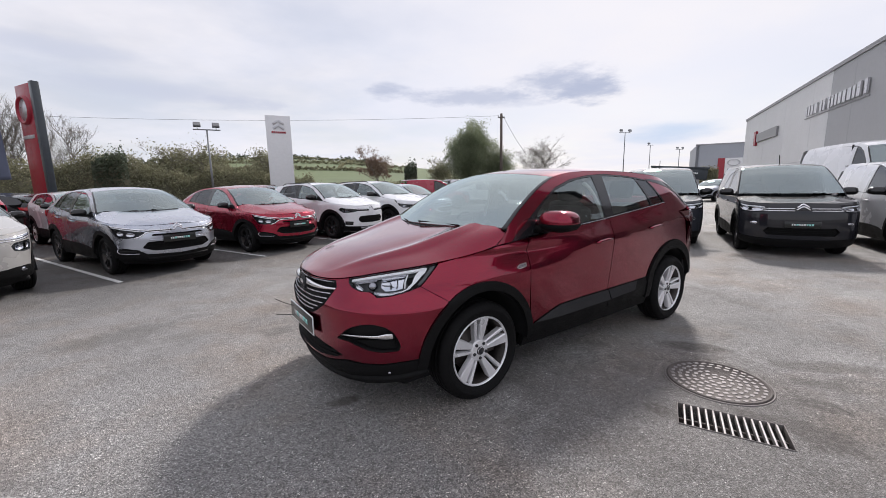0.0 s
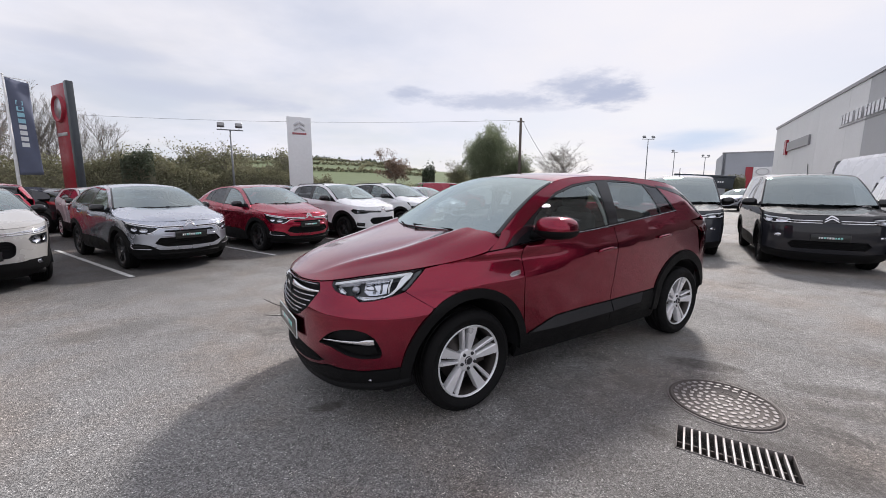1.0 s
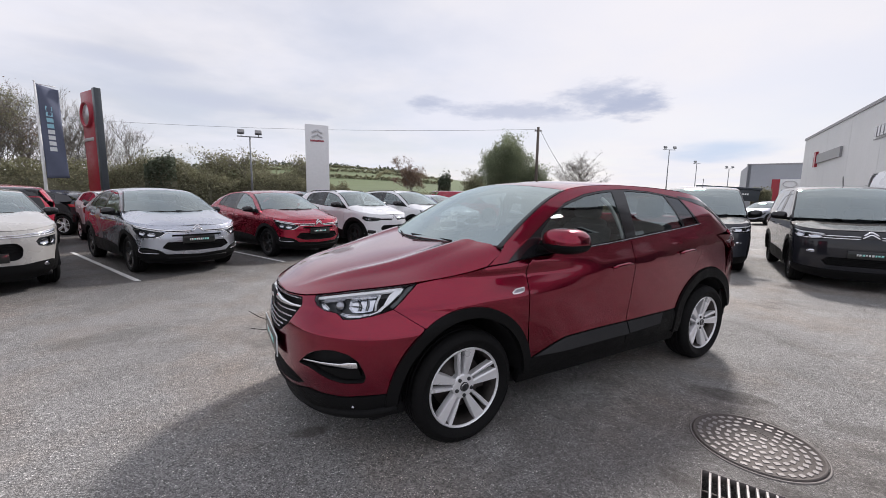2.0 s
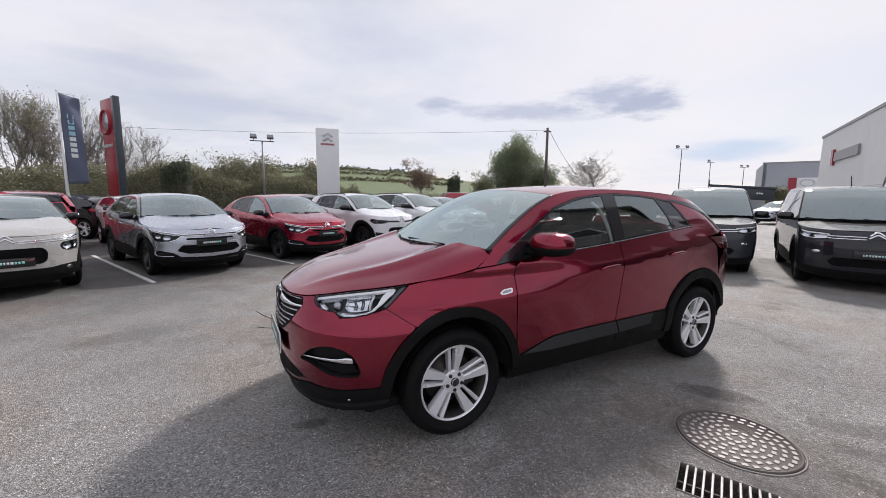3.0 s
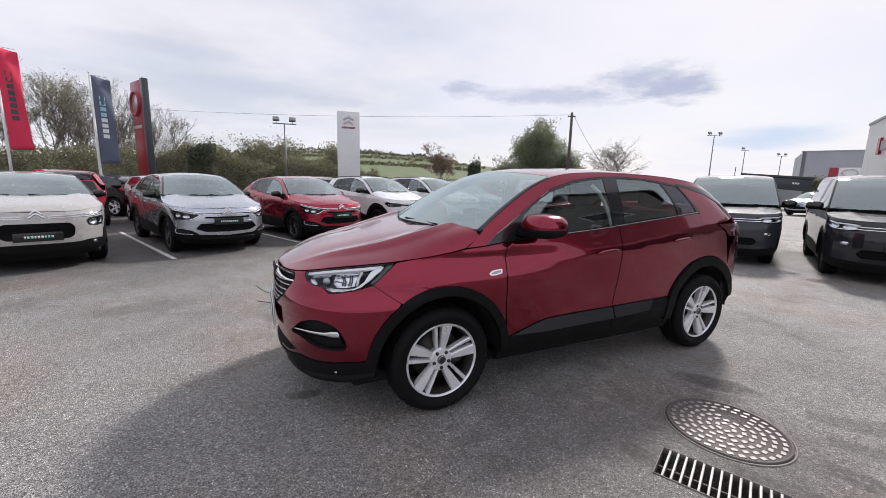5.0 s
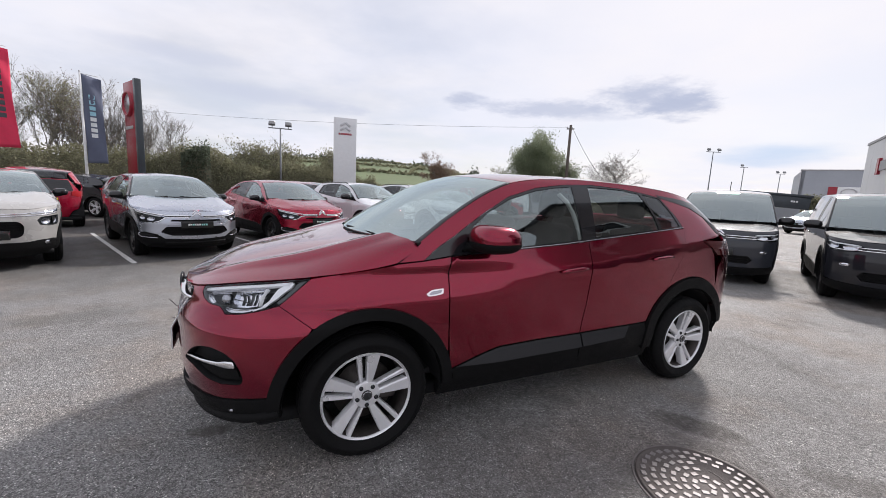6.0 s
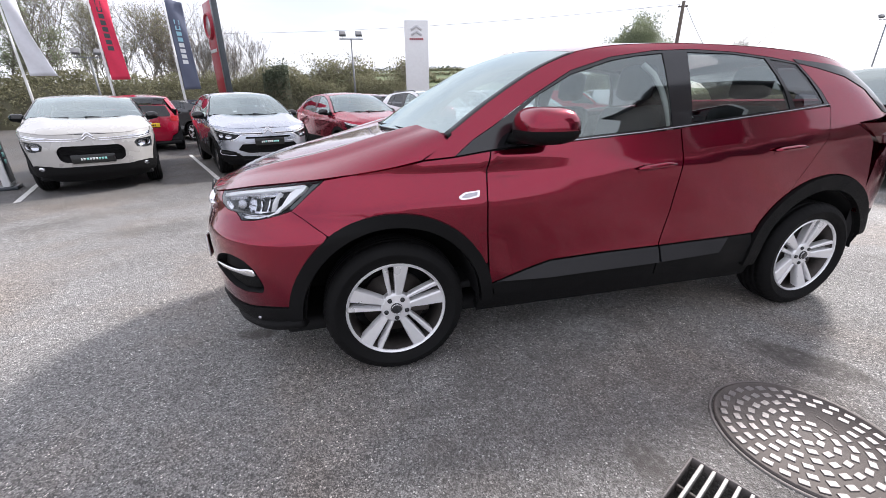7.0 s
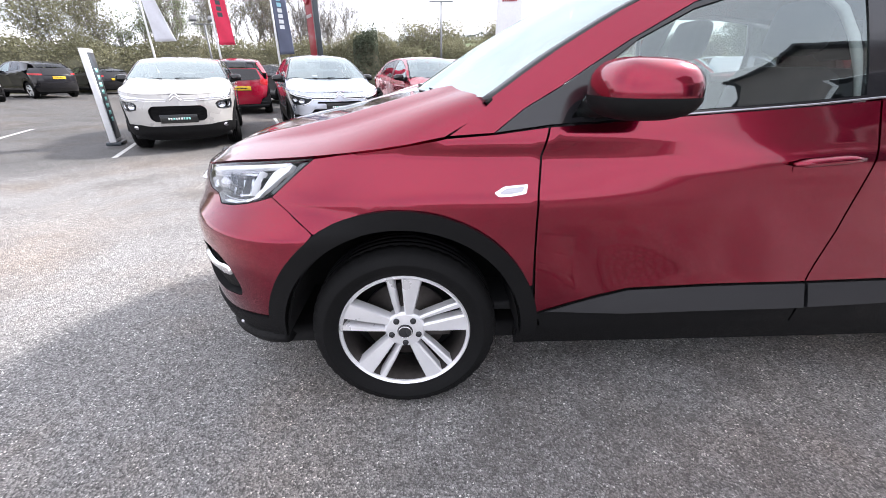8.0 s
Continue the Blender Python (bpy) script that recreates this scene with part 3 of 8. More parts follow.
# the red car's own outlines
R_DLO = [(0.305, 1.083), (0.403, 1.155), (0.503, 1.21), (0.62, 1.282), (0.732, 1.348), (0.938, 1.455), (1.176, 1.522), (1.437, 1.557), (1.68, 1.568), (1.952, 1.556), (2.185, 1.532), (2.36, 1.505),
         (2.43, 1.43), (2.5, 1.35), (2.55, 1.277), (2.07, 1.232), (1.579, 1.186), (1.318, 1.162), (0.856, 1.131), (0.482, 1.106)]
R_REAR = [(2.45, 0.95), (2.52, 1.1), (2.553, 1.27)]
R_CUT = dict(
    DLO=R_DLO,
    GLASS_A=[(0.55, 1.128), (0.65, 1.272), (0.76, 1.35), (0.938, 1.437), (1.17, 1.503), (1.32, 1.528), (1.49, 1.545), (1.485, 1.192), (1.318, 1.174), (0.856, 1.143)],
    GLASS_B=[(1.61, 1.205), (1.645, 1.551), (1.93, 1.546), (2.14, 1.524), (2.2, 1.43), (2.235, 1.36), (2.26, 1.262), (2.07, 1.246)],
    GLASS_C=[(2.175, 1.52), (2.35, 1.497), (2.42, 1.42), (2.47, 1.35), (2.51, 1.288), (2.3, 1.268), (2.262, 1.36)],
    DOOR_F=[(0.482, 1.1), (0.463, 1.013), (0.453, 0.903), (0.456, 0.79), (0.462, 0.68), (0.484, 0.44), (0.537, 0.455), (0.62, 0.484), (0.713, 0.512), (0.817, 0.537), (1.108, 0.545), (1.488, 0.548),
            (1.522, 0.75), (1.53, 0.9), (1.534, 1.176), (1.318, 1.158), (0.856, 1.127)],
    DOOR_R=[(1.538, 1.178), (1.534, 0.9), (1.526, 0.75), (1.492, 0.548), (1.7, 0.552), (2.02, 0.556), (2.17, 0.56)] + arc(2.675, 0.352, 0.533, 155, 126, 8) + R_REAR + [(2.071, 1.228), (1.579, 1.182)],
    WING=([(-0.288, 0.769), (-0.433, 0.87), (-0.352, 0.938), (-0.281, 0.994)] + [(x, float(on(SUV.hood, x)) - 0.004) for x in (-0.2, -0.1, 0.0, 0.1, 0.158)]
          + [(0.305, 1.079), (0.478, 1.1), (0.459, 1.013), (0.449, 0.903), (0.452, 0.79), (0.458, 0.68), (0.466, 0.56)] + arc(0, 0.352, 0.495, 24, 123, 18)),
    SIDE=([(0.163, 1.074), (0.245, 1.128), (0.3, 1.178)] + [None] + [(2.9, 1.455), (3.0, 1.35), (3.07, 1.23), (2.93, 1.2), (2.76, 1.18), (2.84, 1.125), (2.92, 1.06), (2.97, 0.95), (3.0, 0.86)]
          + arc(2.675, 0.352, 0.533, 48, 126, 16) + R_REAR + R_DLO[14::-1]),
    ARCH_F=[(0.499, 0.35)] + arc(0, 0.352, 0.499, 1, 178, 34) + [(-0.49, 0.35), (-0.44, 0.35)] + arc(0, 0.352, 0.438, 178, 1, 34) + [(0.438, 0.35)],
    ARCH_R=arc(2.675, 0.352, 0.525, 12, 178, 30) + [(2.15, 0.35), (2.235, 0.35)] + arc(2.675, 0.352, 0.44, 178, 14, 30),
    SILL_F=[(0.484, 0.436), (0.537, 0.451), (0.62, 0.48), (0.713, 0.508), (0.817, 0.533), (1.108, 0.541), (1.486, 0.544), (1.49, 0.37), (0.51, 0.37), (0.505, 0.4)],
    SILL_R=[(1.492, 0.544), (1.7, 0.548), (2.0, 0.552), (2.15, 0.554), (2.17, 0.5), (2.15, 0.45), (2.15, 0.37), (1.495, 0.37)],
    SPLIT=[(-0.433, 0.87), (-0.288, 0.769)])


def bend(model, ref=None):
    """From the side outlines above to those of another model: its key places along x, its belt and its roof edge."""
    if "keys" not in model:
        return lambda poly: [p for p in poly]
    kx, ko = zip(*model["keys"])
    sh, r = model["shape"], model["radius"]

    def point(p):
        x, z = p
        X = float(np.interp(x, kx, ko))
        b0, b1 = float(on(SUV.belt, x)), float(on(sh.belt, X))
        if z <= b0:
            Z = float(np.interp(z, (0, 0.352, 0.9, b0), (0, r, 0.9 * b1 / b0, b1)))
        else:
            t0, t1 = float(on(SUV.top, x)), float(on(sh.top, X))
            Z = b1 + (z - b0) * (t1 - b1) / max(0.02, t0 - b0)
        return X, Z
    return lambda poly: [point(p) for p in poly]


def lead_edge(sh, s):
    z = 0.95
    for _ in range(12):
        z = float(on(sh.hood, float(sh.front(min(s, sh.wrap), z)) + max(0, s - sh.wrap)))
    return z


def wheel_meshes(radius, rim, rim_mat, style):
    """Tyre, rim, disc and cap, turned outwards to -y, with the hub at the origin. Built once for each kind."""
    key = f"{radius:.3f}{rim:.3f}{rim_mat.name}{style}"
    if key in WHEELS:
        return WHEELS[key]
    r, w = radius, 0.105
    prof = [(rim - 0.012, -w + 0.022), (rim + 0.006, -w + 0.008), (rim + 0.016, -w + 0.004), (rim + 0.02, -w - 0.002), (rim + (r - rim) * 0.45, -w - 0.008), (rim + (r - rim) * 0.5, -w - 0.011),
            (rim + (r - rim) * 0.54, -w - 0.008), (r - 0.03, -w - 0.002), (r - 0.014, -w + 0.012), (r - 0.004, -w + 0.03)]
    groove = []
    for y in (-0.05, -0.018, 0.018, 0.05):
        groove += [(r, y - 0.006), (r - 0.007, y - 0.004), (r - 0.007, y + 0.004), (r, y + 0.006)]
    prof = prof + groove + [(a, -b) for a, b in reversed(prof)]
    seg = 150 if style == "twin" else 36
    tyre = revolve(prof, seg)
    if style == "twin":
        # shallow sipes across the shoulders
        for v in tyre.verts:
            rad, turn = math.hypot(v.co.x, v.co.z), math.atan2(v.co.z, v.co.x)
            if rad > r - 0.02 and abs(v.co.y) > 0.055 and int(round(turn / (2 * math.pi) * seg)) % 3 == 0:
                v.co.x *= (rad - 0.0035) / rad
                v.co.z *= (rad - 0.0035) / rad
    # the barrel gets dark steel: shade inside the wheel put into its colour
    barrel = revolve([(rim - 0.012, -w + 0.016), (rim - 0.022, -w + 0.05), (rim - 0.03, 0.07), (rim - 0.01, 0.09)], seg)
    rimbm = revolve([(rim + 0.003, -w + 0.012), (rim - 0.003, -w + 0.005), (rim - 0.012, -w + 0.012), (rim - 0.014, -w + 0.03)], seg)
    count = 5
    for k in range(count):
        t = 2 * math.pi * k / count
        turn = Matrix.Rotation(t, 4, "Y")
        if style == "twin":
            # a broad blade and a slim one, with a slot between
            blades = [((0.0, 0.03), (-0.004, 0.072), 0.0), ((-0.032, -0.014), (-0.062, -0.032), 0.004)]
        else:
            blades = [((-0.03, -0.004), (-0.045, -0.018), 0.0), ((0.004, 0.03), (0.018, 0.045), 0.0)]
        for (a0, a1), (b0, b1), drop in blades:
            rows = []
            for f, (u, v) in ((0.0, (a0, a1)), (0.45, ((a0 + b0) / 2, (a1 + b1) / 2)), (1.0, (b0, b1))):
                z = 0.052 + f * (rim - 0.012 - 0.052)
                front = -w + 0.022 + 0.012 * (1 - f) - 0.012 * f + drop
                rows.append([(u, front + 0.007, z), (u + 0.006, front, z), (v - 0.006, front + 0.002, z), (v, front + 0.012, z), (v, front + 0.045, z), (u, front + 0.045, z)])
            vs = [[rimbm.verts.new(turn @ Vector(c)) for c in row] for row in rows]
            for a, b in zip(vs, vs[1:]):
                for i in range(6):
                    rimbm.faces.new((a[i], a[(i + 1) % 6], b[(i + 1) % 6], b[i]))
    hub = revolve([(0.0, -w + 0.026), (0.03, -w + 0.026), (0.07, -w + 0.03), (0.078, -w + 0.04), (0.078, -w + 0.08)], 30)
    me = bpy.data.meshes.new("hub_tmp")
    hub.to_mesh(me)
    rimbm.from_mesh(me)
    hub.free()
    bpy.data.meshes.remove(me)
    bmesh.ops.recalc_face_normals(rimbm, faces=rimbm.faces)
    cap = revolve([(0.0, -w + 0.016), (0.022, -w + 0.016), (0.029, -w + 0.02), (0.03, -w + 0.03)], 24)
    bolts = []
    for k in range(5 if style == "twin" else 0):
        t = 2 * math.pi * (k + 0.5) / 5
        one = revolve([(0.0, -w + 0.0225), (0.0115, -w + 0.0225), (0.0125, -w + 0.036)], 10)
        bmesh.ops.translate(one, vec=(0.054 * math.sin(t), 0, 0.054 * math.cos(t)), verts=one.verts)
        bolts.append(("wheel_bolt", one, LAMP_BLACK))
    ring = revolve([(0.024, -w + 0.0145), (0.027, -w + 0.0145), (0.027, -w + 0.018), (0.024, -w + 0.018), (0.024, -w + 0.0145)], 24)
    disc = revolve([(0.0, -0.01), (0.07, -0.01), (0.07, 0.0), (rim * 0.68, 0.0), (rim * 0.68, 0.02), (0.0, 0.02)], 30)
    add_box(disc, (0.07, -0.03, -0.06), (rim * 0.72, 0.05, 0.06), 0.008)
    # added black disc that stands for the shade behind the spokes
    back = revolve([(0.0, 0.05), (rim - 0.02, 0.05), (rim - 0.02, 0.055), (0, 0.056)], 24)
    out = []
    for name, bm, mat in (("tyre", tyre, RUBBER), ("rim", rimbm, rim_mat), ("rim_barrel", barrel, STEEL), ("centre_cap", cap, LAMP_BLACK), ("cap_ring", ring, CHROME), ("brake_disc", disc, STEEL), ("dust_shield", back, LINER), *bolts):
        me = bpy.data.meshes.new(name)
        for f in bm.faces:
            f.smooth = True
        if name == "rim":
            for e in bm.edges:
                if len(e.link_faces) == 2 and e.calc_face_angle(0) > 0.6:
                    e.smooth = False
        bm.to_mesh(me)
        bm.free()
        me.materials.append(mat)
        out.append((name, me))
    WHEELS[key] = out
    return out


WHEELS = {}


def add_wheels(car, model):
    for x in (0, model["wheelbase"]):
        for side in (-1, 1):
            hub = new("wheel")
            hub.empty_display_size = 0.1
            hub.parent = car
            hub.matrix_local = pose(x, side * model["track"], model["radius"], 0, model.get("spin", 0) + (12 if x else 0), 0 if side < 0 else 180)
            for name, me in wheel_meshes(model["radius"], model["rim"], model["rim_mat"], model["wheel_style"]):
                ob = new(name, me)
                ob.parent = hub


def plate(car, sh, z, colour, half=0.26, high=0.058, s0=0.0, skin=None, back=False, frame_pale=False):
    """A number or dealer plate on the bumper; its marks are plain bars."""
    skin = skin or sh.nose_skin
    sgn = 1 if back else -1
    x = float((sh.back if back else sh.front)(0.12, z))
    p = part("number_plate", box((-0.006, -half, -high), (0.006, half, high), 0.003), colour, car, "flat plate with a row of plain marks")
    p.matrix_local = pose(x + sgn * 0.016, s0, z, 0, 0, 0)
    part("plate_frame", box((-0.004, -half - 0.008, -high - 0.008), (0.003, half + 0.008, high + 0.008), 0.002), PLATE_PALE if colour == PLATE_BLACK and frame_pale else GLOSS_BLACK, p)
    d = 0.0075 * sgn
    tall = high * 0.3
    u = -0.6 * half
    k = 0
    flip = -sgn
    while u < 0.6 * half:
        wd = (0.02, 0.026, 0.03)[k % 3] * half / 0.26
        y0, y1 = sorted((u * -flip, (u + wd) * -flip))
        mat = PLATE_BLACK if colour != PLATE_BLACK else PLATE_TEAL if k == 2 or k > 5 else PLATE_PALE
        part("mark", box((min(d, d + 0.001 * sgn), y0, -tall), (max(d, d + 0.001 * sgn), y1, tall)), mat, p)
        u += wd + 0.011 * half / 0.26
        k += 1


def mirror_parts(car, sh, model, x, z, paint_mat, size=1.0):
    for side in (-1, 1):
        y0 = float(sh.width(x, z))
        bm = bmesh.new()
        bmesh.ops.create_uvsphere(bm, u_segments=28, v_segments=16, radius=1)
        for v in bm.verts:
            c = v.co
            sx = 0.105 * (model.get("mirror_long", 1.12) if c.x > 0 else 0.95)
            v.co = Vector((math.copysign(abs(c.x) ** 0.64, c.x) * sx, math.copysign(abs(c.y) ** 0.66, c.y) * 0.13, math.copysign(abs(c.z) ** 0.8, c.z) * (0.09 if c.z > 0 else 0.07)))
            v.co.x += abs(v.co.y + 0.13 * 0) * 0.0 + 0.25 * (v.co.y * -side * -1 + 0.13) * 0.35
            v.co *= size
        low = bm.copy()
        bmesh.ops.bisect_plane(bm, geom=bm.verts[:] + bm.edges[:] + bm.faces[:], plane_co=(0, 0, -0.008), plane_no=(0, 0, 1), clear_inner=True)
        bmesh.ops.bisect_plane(low, geom=low.verts[:] + low.edges[:] + low.faces[:], plane_co=(0, 0, -0.008), plane_no=(0, 0, 1), clear_outer=True)
        m = pose(x + 0.03, side * (y0 + 0.15 * size), z + 0.005)
        bmesh.ops.transform(bm, matrix=m, verts=bm.verts), bmesh.ops.transform(low, matrix=m @ Matrix.Scale(1.012, 4), verts=low.verts)
        top = part("mirror_cap", bm, paint_mat, car)
        part("mirror_shell", low, CLADDING, top, "black plastic underside")
        arm = tube([(x - 0.03, side * (y0 - 0.02), z - 0.05), (x - 0.02, side * (y0 + 0.05), z - 0.045), (x + 0.02, side * (y0 + 0.12), z - 0.035)], 0.026, 10)
        part("mirror_arm", arm, CLADDING, top)
        gl = box((0, -0.06, -0.035), (0.004, 0.06, 0.035), 0.0015, pose(x + 0.03 + 0.094 * model.get("mirror_long", 1.12) * size, side * (y0 + 0.155 * size), z))
        part("mirror_face", gl, CHROME, top)


def cabin(car, sh, model):
    """Seats, dashboard and trim behind the glass."""
    seats = model.get("seats", ((0.95, 1), (1.85, 1)))
    roof = float(sh.top[1].max())
    floor_z, seat_z = roof * 0.24, roof * 0.46
    for k, (x, _) in enumerate(seats):
        for y in (-0.36, 0.36):
            s = part("seat", box((-0.02, -0.24, 0), (0.48, 0.24, 0.17), 0.05, pose(x, y, seat_z - 0.17)), SEAT, car)
            bk = box((0, -0.235, 0), (0.14, 0.235, 0.6), 0.06, pose(x + 0.42, y, seat_z - 0.03, 0, 14, 0))
            part("seat_back", bk, SEAT, s)
            hd = box((0, -0.13, 0), (0.1, 0.13, 0.2), 0.045, pose(x + 0.575, y, seat_z + 0.585, 0, 8, 0))
            part("headrest", hd, SEAT, s)
    x0 = float(sh.top[0][0])
    z0 = float(on(sh.belt, 0.5))
    w = float(sh.width(0.6, z0)) - 0.1
    part("dashboard", box((x0 - 0.1, -w, z0 - 0.3), (x0 + 0.38, w, z0 - 0.03), 0.06), CABIN, car)
    ring = revolve([(0.17 + 0.016 * math.cos(a), 0.016 * math.sin(a)) for a in (2 * math.pi * k / 8 for k in range(9))], 28, "z")
    bmesh.ops.transform(ring, matrix=pose(x0 + 0.5, 0.36, z0 - 0.06, 0, -62, 0), verts=ring.verts)
    part("steering_wheel", ring, CABIN, car)
    if model.get("van"):
        part("bulkhead", box((1.62, -w + 0.05, floor_z), (1.66, w - 0.05, roof - 0.08), 0.01), CABIN, car)
    x1 = model["wheelbase"] + 0.35
    part("cabin_floor", box((x0 - 0.1, -w + 0.02, floor_z - 0.04), (x1, w - 0.02, floor_z), 0.01), CABIN, car)


def build_car(name, label, category, model, m, group=""):
    sh, body = model["shape"], model["paint"]
    car = thing(name, label, category, m, group)
    fine = model.get("res", 0.07)
    to = bend(model)
    xr, r = model["wheelbase"], model["radius"]
    van = model.get("van", False)
    DLO, GLASS_A, GLASS_B, GLASS_C, DOOR_F, DOOR_R, WING, SIDE, ARCH_F, ARCH_R, SILL_F, SILL_R, SPLIT = model.get("cut", CUT).values()
    side_top = [(x, float(on(sh.top, x)) - 0.002) for x in np.linspace(float(sh.top[0][0]) + 0.01, float(np.interp(2.85, *zip(*model["keys"]))) if "keys" in model else 2.85, 26)]
    k = SIDE.index(None)
    outline = to(SIDE[:k]) + side_top + to(SIDE[k + 1:])
    clad = model.get("cladding", CLADDING)
    for sg in (-1, 1):
        skin = sh.side(sg)
        part("side_body", panel(outline, skin, res=fine), body, car)
        wing = part("front_wing", panel(to(WING), skin, res=fine), body, car)
        if not model.get("keys"):
            for nm, bm, mt in (("wing_badge", panel(rounded([(0.304, 0.904), (0.34, 0.924), (0.418, 0.93), (0.411, 0.899), (0.36, 0.891), (0.32, 0.89)], 0.008), skin, res=0.012, off=0.006, thick=0.01), CHROME),
                               ("repeater_lens", panel(rounded([(0.322, 0.904), (0.345, 0.917), (0.404, 0.922), (0.4, 0.905), (0.36, 0.898), (0.33, 0.897)], 0.006), skin, res=0.012, off=0.009, thick=0.006), DULL_CHROME)):
                part(nm, bm, mt, wing)
        for nm, poly, hx in (("front_door", DOOR_F, 1.31), ("rear_door", DOOR_R, 2.16)):
            if "cut" in model:
                hx += 0.055 if nm == "front_door" else 0.083
            door = part(nm, panel(to(poly), skin, res=fine), body, car)
            hz = (0.988 if "cut" in model else 0.998) if nm == "front_door" else 1.047
            part("handle_recess", panel(rounded(to([(hx - 0.1, hz - 0.03), (hx - 0.1, hz + 0.012), (hx + 0.1, hz + 0.02), (hx + 0.1, hz - 0.022)]), 0.03), skin, res=0.03, gap=0, off=0.0015, thick=0), DARK_PAINT if body in (DARK_PAINT, BLACK_PAINT) else body, door)
            (hx0, hz0), (hx1, hz1) = to([(hx - 0.11, hz), (hx + 0.11, hz + 0.014)])
            part("door_handle", ribbon(skin, [(hx0, hz0), (hx0 + 0.03, hz0 + 0.002), (hx1 - 0.03, hz1), (hx1, hz1)], 0.014, 0.026, -0.008, 0.02, [(0, 0.4), (0.15, 1), (0.85, 1), (1, 0.5)]), body, door)
        if not model.get("keys") or model.get("trim"):
            part("belt_trim", ribbon(skin, to([(0.856, 1.132), (1.318, 1.163), (1.579, 1.187), (2.071, 1.233), (2.55, 1.279)] if "cut" in model else [(0.85, 1.1395), (1.498, 1.168), (2.0, 1.218), (2.47, 1.273)]), 0.0032, 0.005, 0.004), DULL_CHROME, car, "thin satin chrome strip under the windows")
        # windows
        if van:
            frame = part("window_frame", panel(to([(0.286, 1.092), (0.503, 1.222), (0.654, 1.303), (0.883, 1.44), (1.117, 1.513), (1.32, 1.55), (1.498, 1.56), (1.494, 1.164), (0.783, 1.134), (0.455, 1.108)]), skin, [to(GLASS_A)], res=fine), GLOSS_BLACK, car)
            pane = part("front_side_window", panel(to(GLASS_A), skin, res=fine, off=-0.004, thick=0), PRIVACY, frame)
            if model.get("rear_glass"):
                part("rear_side_window", panel(to(GLASS_B), skin, res=fine, off=0.004, thick=0.006), model["rear_glass"], car)
            part("upper_side", panel(to([(1.5, 1.168), (1.502, 1.562), (1.75, 1.57), (2.0, 1.558), (2.2, 1.54), (2.345, 1.512), (2.4, 1.44), (2.438, 1.36), (2.475, 1.272), (2.0, 1.216)]), skin, res=fine), body, car)
        else:
            frame = part("window_frame", panel(to(DLO), skin, [to(GLASS_A), to(GLASS_B), to(GLASS_C)], res=fine * 0.7), GLOSS_BLACK, car)
            for nm, poly, gm in (("front_side_window", GLASS_A, GLASS), ("rear_side_window", GLASS_B, model.get("rear_glass", PRIVACY)), ("quarter_window", GLASS_C, PRIVACY)):
                part(nm, panel(to(poly), skin, res=fine, off=-0.004, thick=0.004), gm, frame)
            if not model.get("keys"):
                part("pillar_trim", panel(D_BLACK, skin, res=fine, off=0.003), GLOSS_BLACK, car)
        if not model.get("keys"):
            zz = np.array((1.12, 1.25, 1.36, 1.44, 1.49))
            xx = np.array((1.5, 1.495, 1.475, 1.445, 1.39))
            part("pillar_lining", tube([(x, sg * (float(sh.width(x, z)) - 0.035), z) for x, z in zip(xx, zz)], 0.015, 8), PALE_TRIM, car, "pale grey lining of the door pillar")
        # arches, sills
        part("front_arch_trim", panel(to(ARCH_F), skin, res=min(fine * 0.7, 0.03), gap=0, off=model.get("arch_out", 0.01), thick=0.05), clad, car)
        part("rear_arch_trim", panel(to(ARCH_R), skin, res=min(fine * 0.7, 0.03), gap=0, off=model.get("arch_out", 0.01), thick=0.05), clad, car)
        for poly in (SILL_F, SILL_R):
            part("sill_trim", panel(to(poly), skin, res=fine, off=0.004, thick=0.03), clad, car)
        if not model.get("keys"):
            tilt = lambda a, b, sg=sg: sh.side(sg)(a, b) + np.stack([0 * a, sg * (0.002 + 0.32 * np.clip(np.interp(a, (0.484, 0.537, 0.713, 0.817, 1.108, 2.0), (0.44, 0.455, 0.512, 0.537, 0.545, 0.552)) - b, 0, 0.2)), 0 * a], -1)
            part("sill_strip", panel([(0.52, 0.446), (0.62, 0.479), (0.713, 0.507), (0.817, 0.532), (1.108, 0.54), (1.484, 0.543), (1.484, 0.455), (1.1, 0.452), (0.8, 0.447)], tilt, res=0.03, off=0.006, thick=0.02), SATIN_GREY, car, "satin grey strip along the sill")
            part("sill_strip", panel([(1.494, 0.543), (1.7, 0.547), (1.98, 0.55), (1.9, 0.47), (1.496, 0.457)], tilt, res=0.03, off=0.006, thick=0.02), SATIN_GREY, car, "satin grey strip along the sill")
        part("sill", panel(to(SILL_LOW), skin, res=fine, off=-0.012, thick=0.05), CLADDING, car)
        # dark liner behind the shut lines, and the wheel housings
        rr = r * 0.43 / 0.352
        nx, tx = float(np.interp(-0.5, *zip(*model["keys"]))) if "keys" in model else -0.5, xr + 0.32
        ring = [(nx, 0.3)] + [(x, float(on(sh.hood, x)) - 0.05) for x in np.linspace(nx, 0.1, 6)] + to([(0.45, 1.07), (1.5, 1.14), (2.4, 1.22)]) + [(tx, 0.95), (tx, 0.45)]
        ring += arc(xr, r, rr, 8, 188, 20) + arc(0, r, rr, -8, 172, 20)
        part("inner_body", panel(ring, skin, res=0.12, gap=0, off=-0.022, thick=0), LINER, car)
